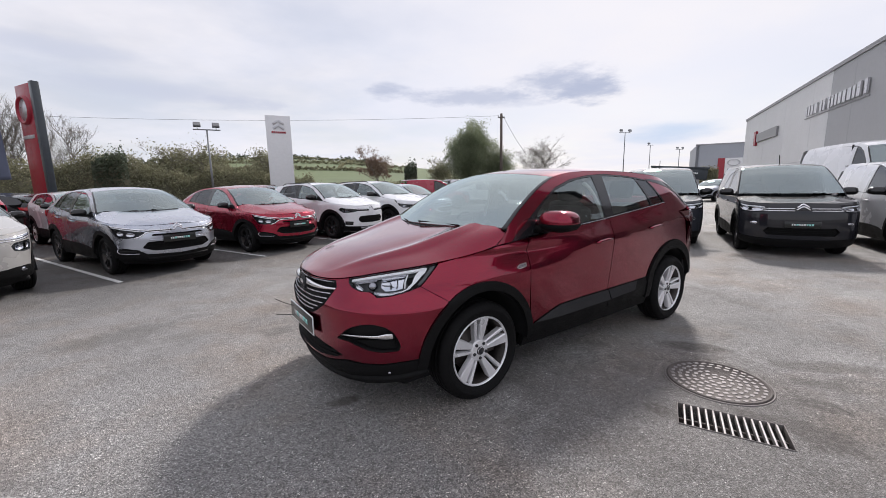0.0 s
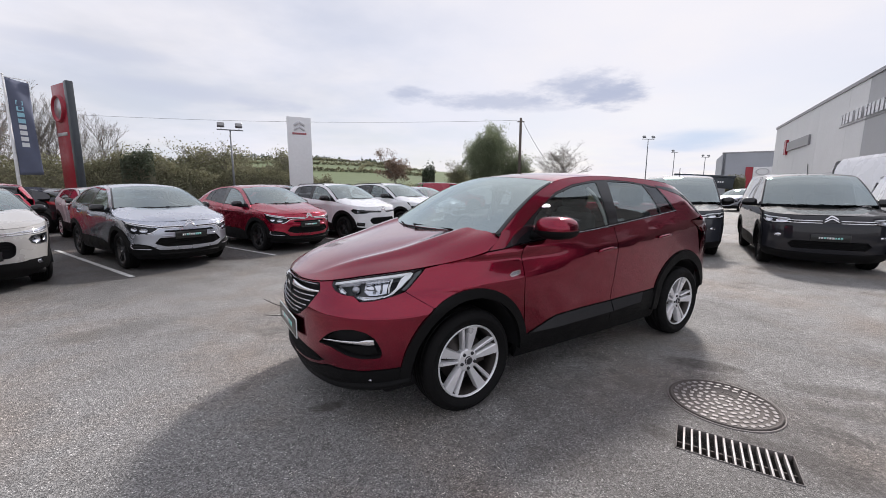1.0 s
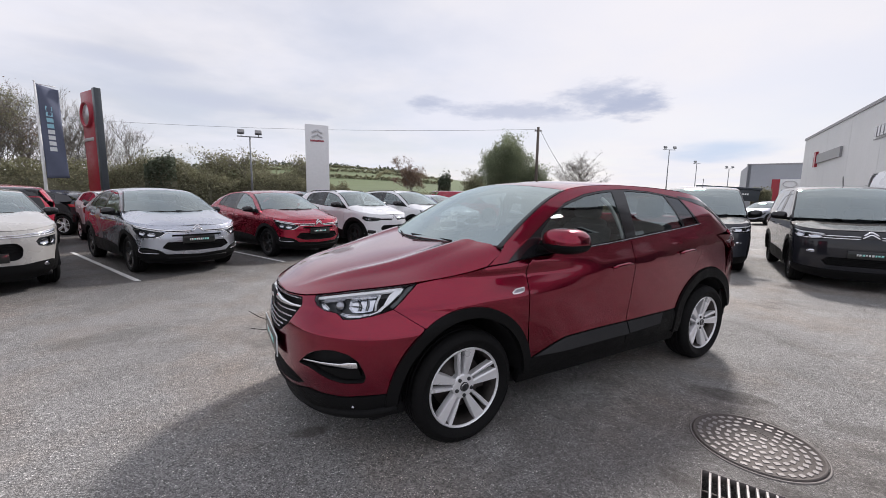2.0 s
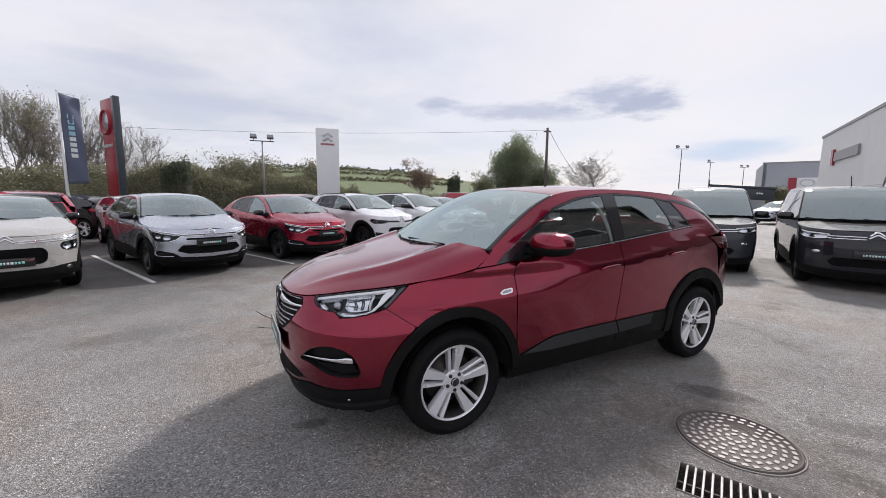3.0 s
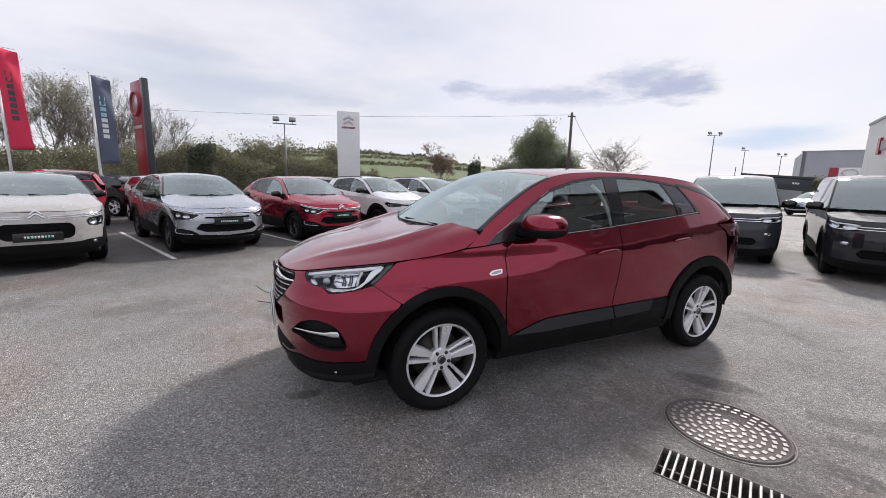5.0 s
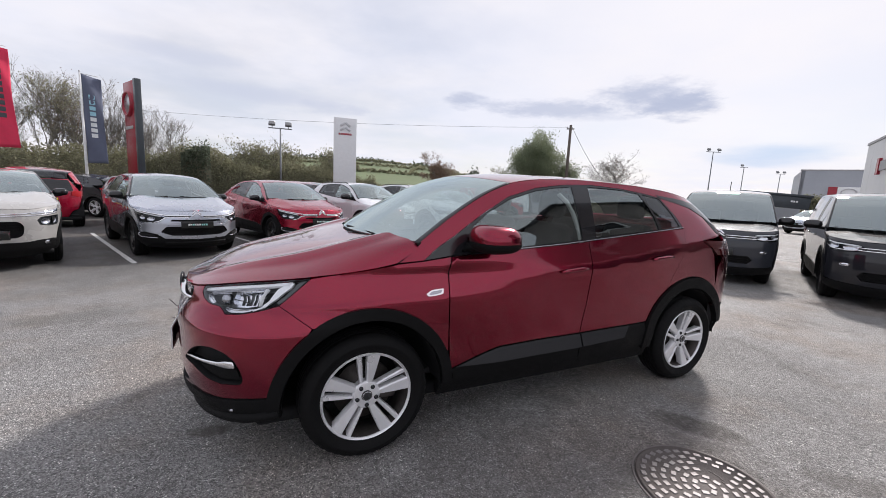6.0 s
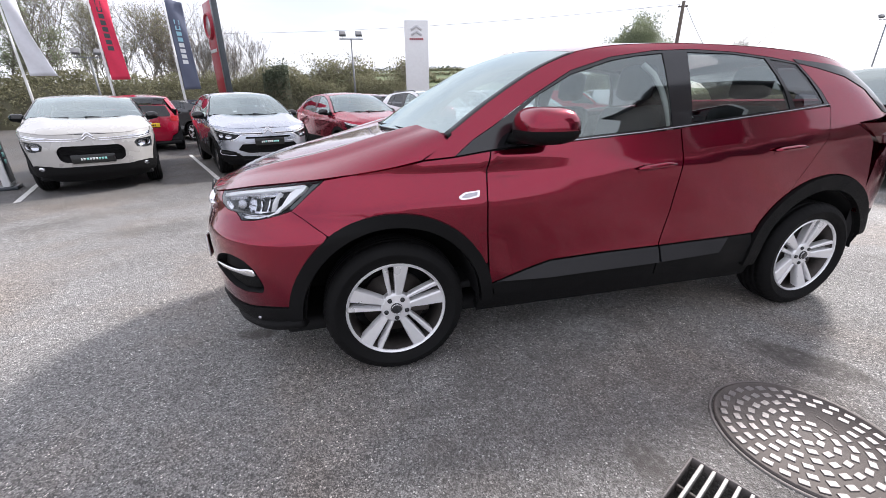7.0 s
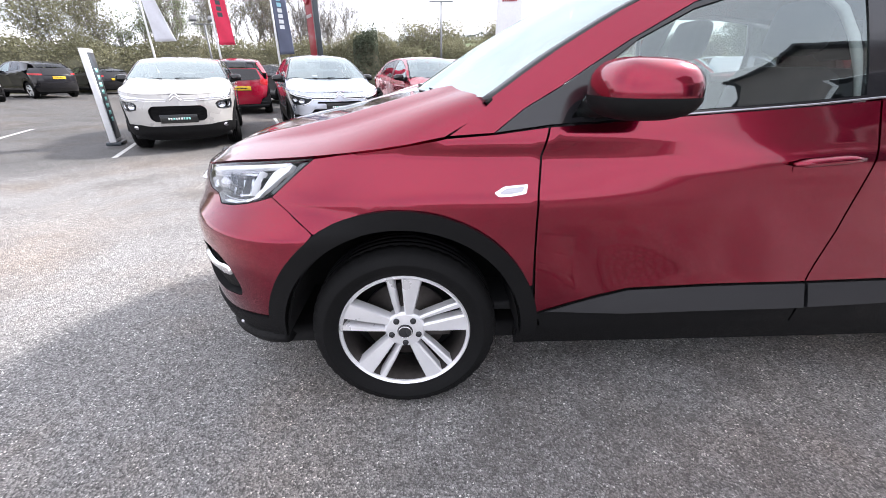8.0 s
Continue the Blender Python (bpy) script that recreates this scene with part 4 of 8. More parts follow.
        for cx in (0, xr):
            bm = bmesh.new()
            out_w = float(sh.width(cx + 0.0, r + rr * 0.9)) - 0.015
            rows = [[bm.verts.new((cx + rr * math.cos(a), sg * y, r + rr * math.sin(a))) for a in np.linspace(0.02, math.pi - 0.02, 24)] for y in (out_w - 0.005, out_w - 0.38)]
            for i in range(23):
                bm.faces.new((rows[0][i], rows[0][i + 1], rows[1][i + 1], rows[1][i]))
            bm.faces.new(rows[1])
            part("wheel_housing", bm, LINER, car)
    # underside
    part("underside", box((-0.55, -0.72, 0.21), (xr + 0.45, 0.72, 0.29), 0.03), LINER, car)
    # bonnet
    x0 = float(sh.front(0.0, lead_edge(sh, 0.0)))
    x1 = model.get("cowl", 0.3)
    span = x1 - x0
    # the rows crowd towards the rolled edge
    crowd = lambda t: t * (1.35 - 0.35 * t * t)
    spread = np.linspace(0, 1, 400)
    at_q = lambda q: float(np.interp(q, crowd(spread), spread)) * 0.75
    hood_skin = lambda a, b: sh.hood_skin(x0 + span * np.clip(a, 0, None) ** 2.2, crowd(b / 0.75))
    xs = model.get("hood_end", 0.155)
    a_s = ((xs - x0) / span) ** (1 / 2.2)
    bx = model.get("cowl_bow", 0.24)
    rear = []
    q1 = 0.955 if "cut" in model else 0.935
    if "cut" in model:
        rear.append((((0.235 - x0) / span) ** (1 / 2.2), at_q(0.978)))
    for q in np.linspace(q1, 0, 12):
        xe = (x1 - 0.016) - bx * (1 - (q / q1) ** 2)
        rear.append((((xe - x0) / span) ** (1 / 2.2), at_q(q)))
    half = [(0.002, 0.0), (0.002, 0.75), (a_s, 0.747)] + rear
    poly = half[1:-1] + [(a, -b) for a, b in reversed(half[1:-1])]
    part("bonnet", panel(poly, hood_skin, res=0.045 if fine < 0.06 else 0.07, gap=0.003, thick=0.02), body, car)
    part("cowl", panel([(x1 - 0.36, -0.68), (x1 - 0.36, 0.68), (x1 + 0.02, 0.68), (x1 + 0.02, -0.68)], lambda a, b: sh.hood_skin(a, b / 0.75) - np.array((0, 0, 0.03)), res=0.1, thick=0), CLADDING, car)
    # windscreen, roof, tailgate glass
    t0 = float(sh.top[0][0])
    xw, xe, xg = model.get("roof", (0.98, 2.8, 3.2))
    top = lambda a, b: sh.top_skin(a, b / 0.7)
    frit = part("windscreen", panel([(t0, -0.697), (t0, 0.697), (xw, 0.697), (xw, -0.697)], top, res=0.08, gap=0.004, thick=0.006), model.get("screen", SCREEN_DARK), car)
    for sg in (-1, 1):
        part("screen_trim", ribbon(top, [(t0, sg * 0.688), (xw, sg * 0.688)], 0.012, 0.003, 0.01), GLOSS_BLACK, frit)
        part("wiper", tube([top(np.array([t0 + 0.004]), np.array([-0.1 + sg * 0.3]))[0] + (0, 0, 0.004), top(np.array([t0 + 0.012]), np.array([-0.1 + sg * 0.3 + 0.42]))[0] + (0, 0, 0.006)], 0.006, 6), CLADDING, car)
    roof_mat = model.get("roof_paint", body)
    part("roof", panel([(xw, -0.699), (xw, 0.699), (xe, 0.699), (xe, -0.699)], top, res=0.08, gap=0.002, thick=0.03), roof_mat, car)
    part("rear_window", panel([(xe, -0.69), (xe, 0.69), (xg, 0.67), (xg, -0.67)], top, res=0.1, gap=0.004, thick=0.006), PRIVACY, car)
    if model.get("rails"):
        for sg in (-1, 1):
            pts = [tuple(top(np.array([x]), np.array([sg * 0.64]))[0] + np.array((0, 0, h))) for x, h in ((xw + 0.15, 0.0), (xw + 0.25, 0.035), (xe - 0.35, 0.035), (xe - 0.2, 0.0))]
            part("roof_rail", tube(pts, 0.014, 8), model["rails"], car)
    # tail
    zt = float(on(sh.top, xg)) + 0.012
    za = model.get("tail_split", 0.62)
    sk = sh.tail_skin
    xs_t = float(np.interp(2.97, *zip(*model["keys"]))) if "keys" in model else 2.97
    sa = lambda x, z: sh.sr_of(x, z)
    part("tailgate", panel(mirrored([(0, zt), (0.5, zt), (sa(xs_t + 0.1, zt), zt), (sa(xs_t + 0.05, 0.95), 0.95), (sa(xs_t + 0.03, za), za), (0, za)]), sk, res=0.08), body, car)
    rx = xr + 0.5 * r / 0.352
    part("rear_bumper", panel(mirrored([(0, za), (sa(xs_t + 0.05, za), za), (sa(rx, 0.45), 0.45), (sa(rx + 0.02, 0.3), 0.3), (0, 0.3)]), sk, res=0.08), model.get("tail_paint", clad), car)
    lampz = to([(2.76, 1.175) if "cut" in model else (2.66, 1.2), (3.07, 1.23), (3.1, 1.0), (2.9, 1.06)])
    for sg in (-1, 1):
        z1, z0 = lampz[1][1], lampz[2][1]
        poly = model.get("tail_lamp") or [(0.42, z1 - 0.06), (sa(lampz[0][0], lampz[0][1]), lampz[0][1]), (sa(lampz[3][0] + 0.05, lampz[3][1]), lampz[3][1]), (0.45, z0 + 0.02)]
        part("tail_lamp", panel([(sg * s, z) for s, z in poly], sk, res=0.05, off=0.012, thick=0.03), model.get("tail_mat", RED_LENS), car)
    if model.get("rear_plate"):
        part("rear_glass", panel(rounded(mirrored([(0, zt - 0.02), (0.5, zt - 0.03), (0.58, zt - 0.31), (0, zt - 0.34)]), 0.04), sk, res=0.08, off=0.02, thick=0.02), GLOSS_BLACK, car, "dark rear window")
        plate(car, sh, model["rear_plate"], PLATE_YELLOW, back=True)
    # front
    z_low = model.get("z_low", 0.44)
    # the arch line and the split to the wing, in the nose's own coordinates
    k = r / 0.352
    (sx, sz), (tx2, tz) = to(SPLIT)
    lampp = model["lamp"]
    top_edge = [(s, lead_edge(sh, s) - 0.006) for s in np.linspace(0, lampp[0][0], 8)]
    lower_lamp = list(reversed(lampp[model["lamp_tip"]:]))
    lower_lamp = lampp[:1] + lower_lamp[::1]
    chain = [p for p in lower_lamp]
    arch_chain = [(sh.s_of(x, z), z) for x, z in arc(0, r, model.get("arch", 0.508) * k, math.degrees(math.atan2(tz - r, tx2)), 168, 10)]
    half = top_edge + chain + [(sh.s_of(sx + (tx2 - sx) * f, sz + (tz - sz) * f), sz + (tz - sz) * f) for f in (0, 0.25, 0.5, 0.75, 1)] + [p for p in arch_chain[1:] if p[1] > z_low + 0.01] + model["low_edge"]
    poly = mirrored(half)
    skin = sh.nose_skin
    bump = part("front_bumper", panel(poly, skin, [h for h in model["holes"]], res=model.get("front_res", 0.05), thick=0.03), model.get("bumper_paint", body), car)
    lip = mirrored([(s, z - 0.004) for s, z in [(0, model["low_edge"][-1][1])]] + [(s, z - 0.004) for s, z in reversed(model["low_edge"][1:-1])]
                   + [(sh.s_of(-0.49 * k, model['low_edge'][0][1] - 0.004), model['low_edge'][0][1] - 0.004), (sh.s_of(-0.47 * k, 0.29), 0.29), (sh.s_of(-0.6 * k, 0.25), 0.25), (0.5, 0.2), (0, 0.19)])
    part("bumper_lip", panel(lip, skin, res=0.06, off=model.get("lip_out", 0.008), thick=0.05), model.get("lip_paint", CLADDING), bump)
    for h in model["holes"]:
        part("grille_backing", panel(h, skin, res=0.06, gap=0, off=-0.045, thick=-0.045), LINER, bump)
    for sg in (-1, 1):
        P = [(sg * s, z) for s, z in lampp]
        lampob = part("headlamp", panel(P, skin, res=0.03, off=-0.05, thick=-0.05), model.get("lamp_mat", LAMP_GREY), car, "dark headlamp housing with bright reflectors and a clear lens")
        part("lamp_lens", panel(P, skin, res=0.03, gap=0.003, off=0.0, thick=0.004), LENS, lampob)
        model["lamp_inside"](lampob, sh, sg)
        # body-coloured brow between the lamp and the bonnet's edge
        tip = lampp[:model["lamp_tip"] + 1]
        low = [(s, float(np.interp(s, [a for a, _ in tip], [b for _, b in tip])) + 0.004) for s in np.linspace(tip[0][0], tip[-1][0], 9)]
        high = [(s, max(float(lead_edge(sh, s)) - 0.005, z + 0.003)) for s, z in low]
        if model.get("brow") and max(b - a for (_, a), (_, b) in zip(low, high)) > 0.012:
            part("lamp_brow", panel([(sg * s, z) for s, z in low + high[::-1]], skin, res=0.04, gap=0.0, off=0.0, thick=0.02), body, bump)
    model["face"](car, bump, sh)
    mirror_parts(car, sh, model, *model["mirror"], model.get("mirror_paint", body), model.get("mirror_size", 1.0))
    if van:
        rod = top(np.array([xw + 0.25]), np.array([0.0]))[0]
        part("aerial", tube([tuple(rod), tuple(rod + np.array((0.06, 0, 0.1))), tuple(rod + np.array((0.1, 0, 0.2)))], 0.008, 6), CLADDING, car)
    cabin(car, sh, model)
    add_wheels(car, model)
    return car


def reflector(parent, skin, s, z, rs, rz, depth=0.035, mat=None, name="reflector"):
    bm = bmesh.new()
    n = 20
    c = np.array([[s, z]])
    p, nn = skin(c[:, 0], c[:, 1])[0], normals(skin, c)[0]
    rings = []
    for f, d in ((1.0, -0.012), (0.85, -0.022), (0.55, -depth), (0.0, -depth - 0.006)):
        a = np.linspace(0, 2 * math.pi, n, endpoint=False)
        ss, zz = s + rs * f * np.cos(a), z + rz * f * np.sin(a)
        rings.append([bm.verts.new(q) for q in skin(ss, zz) + normals(skin, np.stack([ss, zz], -1)) * d])
    for a, b in zip(rings, rings[1:]):
        for i in range(n):
            bm.faces.new((a[i], a[(i + 1) % n], b[(i + 1) % n], b[i]))
    bmesh.ops.remove_doubles(bm, verts=bm.verts, dist=1e-4)
    bmesh.ops.recalc_face_normals(bm, faces=bm.faces)
    return part(name, bm, mat or REFLECTOR, parent)


# ---- the red car that the walk goes round ----
GRILLE_BAR = material("dark_chrome", (0.5, 0.5, 0.53), 0.2, metal=1.0, vary=0.05)
SUV_LAMP = ([(s, lead_edge(SUV, s) - 0.006) for s in (0.468, 0.55, 0.62)] + [(SUV.s_of(x, float(on(SUV.hood, x)) - 0.005), float(on(SUV.hood, x)) - 0.005) for x in (-0.49, -0.43, -0.36, -0.284)]
            + [(SUV.s_of(x, z), z) for x, z in ((-0.316, 0.969), (-0.354, 0.937), (-0.393, 0.904), (-0.433, 0.871))]
            + [(0.8, 0.848), (0.76, 0.834), (0.708, 0.819), (0.655, 0.812), (0.611, 0.842), (0.557, 0.846), (0.508, 0.866), (0.478, 0.892)])
GRILLE = rounded(mirrored([(0.0, 0.884), (0.2, 0.886), (0.385, 0.897), (0.41, 0.858), (0.352, 0.739), (0.257, 0.682), (0.19, 0.655), (0.0, 0.645)]), 0.012, 3)
LOW_GRILLE = mirrored([(0.0, 0.505), (0.175, 0.498), (0.4, 0.462), (0.49, 0.428), (0.42, 0.402), (0.2, 0.375), (0.0, 0.37)])
FOG = rounded([(0.461, 0.54), (0.5, 0.575), (0.54, 0.608), (0.582, 0.634), (0.64, 0.656), (0.694, 0.664), (0.751, 0.649), (0.793, 0.613), (0.815, 0.56), (0.823, 0.524), (0.812, 0.494), (0.723, 0.483), (0.665, 0.492), (0.552, 0.534)], 0.012, 3)


def suv_lamp_inside(lampob, sh, sg):
    skin = sh.nose_skin
    m = lambda pts: [(sg * s, z) for s, z in pts]
    part("light_bar", ribbon(skin, m([(0.488, 0.904), (0.591, 0.931), (0.68, 0.953), (0.77, 0.967), (0.8, 0.971)]), 0.0062, -0.006, 0.03), DRL_WHITE, lampob, "white light bar")
    part("light_bar", panel(m([(0.782, 0.969), (0.81, 0.975), (0.823, 0.954), (0.813, 0.901), (0.795, 0.86), (0.752, 0.837), (0.742, 0.84), (0.776, 0.86), (0.79, 0.893), (0.776, 0.945)]), skin, res=0.012, gap=0, off=-0.008, thick=0.02), DRL_WHITE, lampob, "white light bar")
    outer = [SUV_LAMP[i] for i in (6, 7, 8, 9, 10)]
    part("lamp_tip", panel(m([(0.818, 0.982)] + [(s - 0.005, z) for s, z in outer] + [(0.822, 0.885), (0.832, 0.92), (0.832, 0.955)]), skin, res=0.02, gap=0.003, off=-0.014, thick=0.01), LAMP_GREY, lampob, "smoke grey outer end")
    part("bezel", ribbon(skin, m([(0.73, 0.944), (0.748, 0.9), (0.766, 0.862)]), 0.003, -0.008, 0.03), DRL_WHITE, lampob)
    part("bezel", ribbon(skin, m([(0.5, 0.893), (0.6, 0.918), (0.728, 0.946)]), 0.003, -0.014, 0.02), DULL_CHROME, lampob)
    # the projector's dome, and the fins of the reflector beside it
    dome = bmesh.new()
    bmesh.ops.create_uvsphere(dome, u_segments=20, v_segments=12, radius=0.03)
    c, nn = skin(np.array([sg * 0.603]), np.array([0.883]))[0], normals(skin, np.array([[sg * 0.603, 0.883]]))[0]
    bmesh.ops.translate(dome, vec=Vector(c - nn * 0.036), verts=dome.verts)
    part("projector", dome, DULL_CHROME, lampob, "grey projector dome")
    bowl = part("reflector_bowl", panel(m([(0.635, 0.912), (0.68, 0.927), (0.725, 0.936), (0.74, 0.9), (0.755, 0.862), (0.71, 0.85), (0.67, 0.848), (0.648, 0.87)]), skin, res=0.012, gap=0, off=-0.034, thick=-0.02), REFLECTOR, lampob)
    for s0, z0, s1, z1, half in ((0.66, 0.915, 0.69, 0.858, 0.0012), (0.69, 0.922, 0.722, 0.86, 0.0014), (0.65, 0.884, 0.7, 0.874, 0.0013)):
        part("facet_edge", ribbon(skin, m([(s0, z0), ((s0 + s1) / 2 + 0.006, (z0 + z1) / 2 + 0.003), (s1, z1)]), half, -0.028, 0.006), LAMP_GREY, bowl)
    part("reflector", ribbon(skin, m([(0.632, 0.914), (0.68, 0.928), (0.725, 0.937)]), 0.006, -0.016, 0.02), REFLECTOR, lampob)
    part("reflector", ribbon(skin, m([(0.625, 0.838), (0.665, 0.831), (0.71, 0.834), (0.752, 0.845)]), 0.008, -0.014, 0.02, taper=[(0, 0.6), (0.4, 1.2), (1, 0.5)]), REFLECTOR, lampob)
    part("reflector", ribbon(skin, m([(0.524, 0.884), (0.543, 0.866), (0.568, 0.854)]), 0.009, -0.016, 0.02, taper=[(0, 0.6), (0.5, 1.1), (1, 0.6)]), REFLECTOR, lampob)
    part("reflector", ribbon(skin, m([(0.5, 0.884), (0.53, 0.893), (0.61, 0.912)]), 0.004, -0.02, 0.02), DULL_CHROME, lampob)


def suv_face(car, bump, sh):
    skin = sh.nose_skin
    for z, h in ((0.672, 0.2), (0.703, 0.265), (0.736, 0.322), (0.769, 0.35), (0.802, 0.368), (0.835, 0.384)):
        part("grille_bar", ribbon(skin, [(-h, z + 0.012), (-h * 0.5, z + 0.002), (0, z), (h * 0.5, z + 0.002), (h, z + 0.012)], 0.0035, -0.004, 0.008), GRILLE_BAR, bump)
    part("grille_bar", ribbon(skin, [(-0.37, 0.886), (0, 0.877), (0.37, 0.886)], 0.003, -0.012, 0.008), GRILLE_BAR, bump)
    for sg in (-1, 1):
        part("grille_wing", ribbon(skin, [(sg * 0.05, 0.848), (sg * 0.2, 0.842), (sg * 0.33, 0.842), (sg * 0.405, 0.846)], 0.012, 0.012, 0.02, taper=[(0, 1.6), (0.4, 1.2), (1, 0.5)]), CHROME, bump, "bright chrome wing bar")
        P = [(sg * s, z) for s, z in FOG]
        part("fog_bar", ribbon(skin, [(sg * 0.505, 0.571), (sg * 0.575, 0.577), (sg * 0.642, 0.58), (sg * 0.715, 0.583), (sg * 0.787, 0.59)], 0.016, 0.003, 0.02, taper=[(0, 0.25), (0.4, 0.35), (0.75, 0.55), (0.88, 1.1), (1, 1.0)]), CHROME, bump, "chrome bar over the fog lamp recess")
        part("fog_insert", panel([(sg * s, z) for s, z in rounded([(0.58, 0.545), (0.67, 0.553), (0.79, 0.562), (0.8, 0.515), (0.72, 0.495), (0.61, 0.53)], 0.01)], skin, res=0.04, off=-0.02, thick=0.02), CLADDING, bump)
    # the round badge
    x = float(sh.front(0, 0.84)) - 0.01
    ring = revolve([(0.048, 0.0), (0.058, -0.006), (0.066, 0.0), (0.06, 0.008), (0.048, 0.008)], 32)
    disc = revolve([(0.0, -0.003), (0.05, 0.0), (0.05, 0.01), (0, 0.01)], 32)
    for nm, bm, mt in (("badge_ring", ring, LAMP_BLACK), ("badge_disc", disc, LAMP_BLACK)):
        bmesh.ops.transform(bm, matrix=pose(x - 0.002, 0, 0.84, 0, 0, -90), verts=bm.verts)
        part(nm, bm, mt, bump)
    part("badge_mark", box((x - 0.008, -0.03, 0.827), (x - 0.004, 0.03, 0.854), 0.002, None), CHROME, bump)
    for z in (0.4, 0.43, 0.46):
        part("lower_grille_bar", ribbon(skin, [(-0.45, z + 0.003), (0, z), (0.45, z + 0.003)], 0.006, -0.015, 0.02), CLADDING, bump)
    plate(car, sh, 0.58, PLATE_BLACK, frame_pale=True)
    # two loose cable ties that hold the plate
    for z, bend_z in ((0.615, 0.035), (0.545, -0.02)):
        x = float(sh.front(0.15, z)) - 0.02
        part("cable_tie", tube([(x, 0.18, z), (x - 0.05, 0.24, z + bend_z * 0.4), (x - 0.1, 0.33, z + bend_z)], 0.0022, 5), CLADDING, bump)
    for sg in (-1, 1):
        part("lip_reflector", ribbon(skin, [(sg * 0.735, 0.345), (sg * 0.747, 0.349)], 0.007, 0.014, 0.01), DULL_CHROME, bump, "small bright disc in the lip")
    part("lip_edge", ribbon(skin, [(-0.95, 0.345), (-0.8, 0.315), (-0.5, 0.265), (0, 0.245), (0.5, 0.265), (0.8, 0.315), (0.95, 0.345)], 0.018, 0.03, 0.02, 0.04), CLADDING, bump)


SUV_MODEL = dict(shape=SUV, paint=RED_PAINT, res=0.035, wheelbase=2.675, radius=0.352, rim=0.246, rim_mat=ALLOY, wheel_style="twin", track=0.765, spin=0,
                 lamp=SUV_LAMP, lamp_tip=11, holes=[GRILLE, LOW_GRILLE, FOG, [(-s, z) for s, z in FOG]], front_res=0.03,
                 low_edge=[(0.95, 0.43), (0.811, 0.419), (0.71, 0.403), (0.615, 0.4), (0.52, 0.405), (0.44, 0.386), (0.3, 0.36), (0.0, 0.35)], cut=R_CUT, arch=0.495, arch_out=0.016,
                 lamp_inside=suv_lamp_inside, face=suv_face, mirror=(0.625, 1.2), mirror_long=1.45, cowl=0.322, z_low=0.45, tail_mat=DARK_LENS, screen=SCREEN, rear_glass=REAR_CLEAR)
CAR_YAW = 33.6
build_car("family_car", "deep ruby red five-door crossover car parked alone on the tarmac", "car", SUV_MODEL, pose(-0.238, 3.324, 0, 0, 0, CAR_YAW))


# ---- the other makes of car, bent from the family car ----
SUV_TABLES = dict(
    nose=[(0.1, -0.74), (0.24, -0.85), (0.34, -0.925), (0.5, -0.945), (0.7, -0.95), (0.84, -0.925), (0.93, -0.885), (1.0, -0.83), (1.3, -0.5)],
    hood=[(-0.95, 0.945), (-0.8, 0.95), (-0.7, 0.96), (-0.6, 0.975), (-0.29, 1.014), (0.16, 1.067), (0.4, 1.12)],
    belt=[(-1.0, 1.11), (0.5, 1.12), (0.8, 1.137), (1.5, 1.167), (2.5, 1.267), (3.6, 1.36)],
    top=[(0.287, 1.181), (0.5, 1.32), (0.85, 1.5), (1.03, 1.556), (1.29, 1.588), (1.65, 1.6), (2.0, 1.592), (2.4, 1.566), (2.83, 1.5), (3.0, 1.45), (3.2, 1.3), (3.35, 1.12)],
    tail=[(0.1, 3.3), (0.3, 3.44), (0.5, 3.54), (0.75, 3.57), (0.95, 3.56), (1.05, 3.52), (1.15, 3.45), (1.3, 3.33), (1.45, 3.14), (1.56, 2.98), (1.7, 2.8)],
    section=[(0.1, 0.76), (0.25, 0.865), (0.35, 0.9), (0.45, 0.911), (0.52, 0.908), (0.6, 0.903), (0.75, 0.908), (0.88, 0.919), (0.965, 0.9275), (0.985, 0.928), (1.005, 0.922), (1.06, 0.898),
             (1.14, 0.862), (1.2, 0.838), (1.3, 0.79), (1.4, 0.737), (1.5, 0.675), (1.56, 0.62), (1.66, 0.5)],
    crown=[(-0.95, 0.0), (-0.83, 0.03), (-0.7, 0.06), (-0.4, 0.09), (0.0, 0.115), (0.4, 0.12)],
    bow=[(0.28, 0.24), (0.9, 0.13), (1.3, 0.05), (2.0, 0.0), (2.8, -0.05), (3.35, -0.1)])


def family(kz, kw, wheelbase, fore, aft, **own):
    """A shape of another height, width, wheelbase and overhang, and the key places that go with it."""
    keys = [(-0.95, -fore), (-0.5, -0.5), (0, 0), (0.5, 0.5), (1.49, 1.49 * wheelbase / 2.675), (2.2, wheelbase - 0.475), (2.675, wheelbase), (3.2, wheelbase + 0.525 * min(1, aft / 0.85)), (3.57, wheelbase + aft)]
    kx, ko = zip(*keys)
    X = lambda x: float(np.interp(x, kx, ko))
    t = dict(
        nose=[(z * kz, X(x)) for z, x in SUV_TABLES["nose"]], tail=[(z * kz, X(x)) for z, x in SUV_TABLES["tail"]], section=[(z * kz, w * kw) for z, w in SUV_TABLES["section"]],
        belt=[(X(x) if x > -1 else -1.2, z * kz) for x, z in SUV_TABLES["belt"]], hood=[(X(x), z * kz) for x, z in SUV_TABLES["hood"]], crown=[(X(x), z) for x, z in SUV_TABLES["crown"]],
        top=[(X(x), z * kz) for x, z in SUV_TABLES["top"]], bow=[(X(x), b) for x, b in SUV_TABLES["bow"]])
    t.update(own)
    return Shape(**t), keys


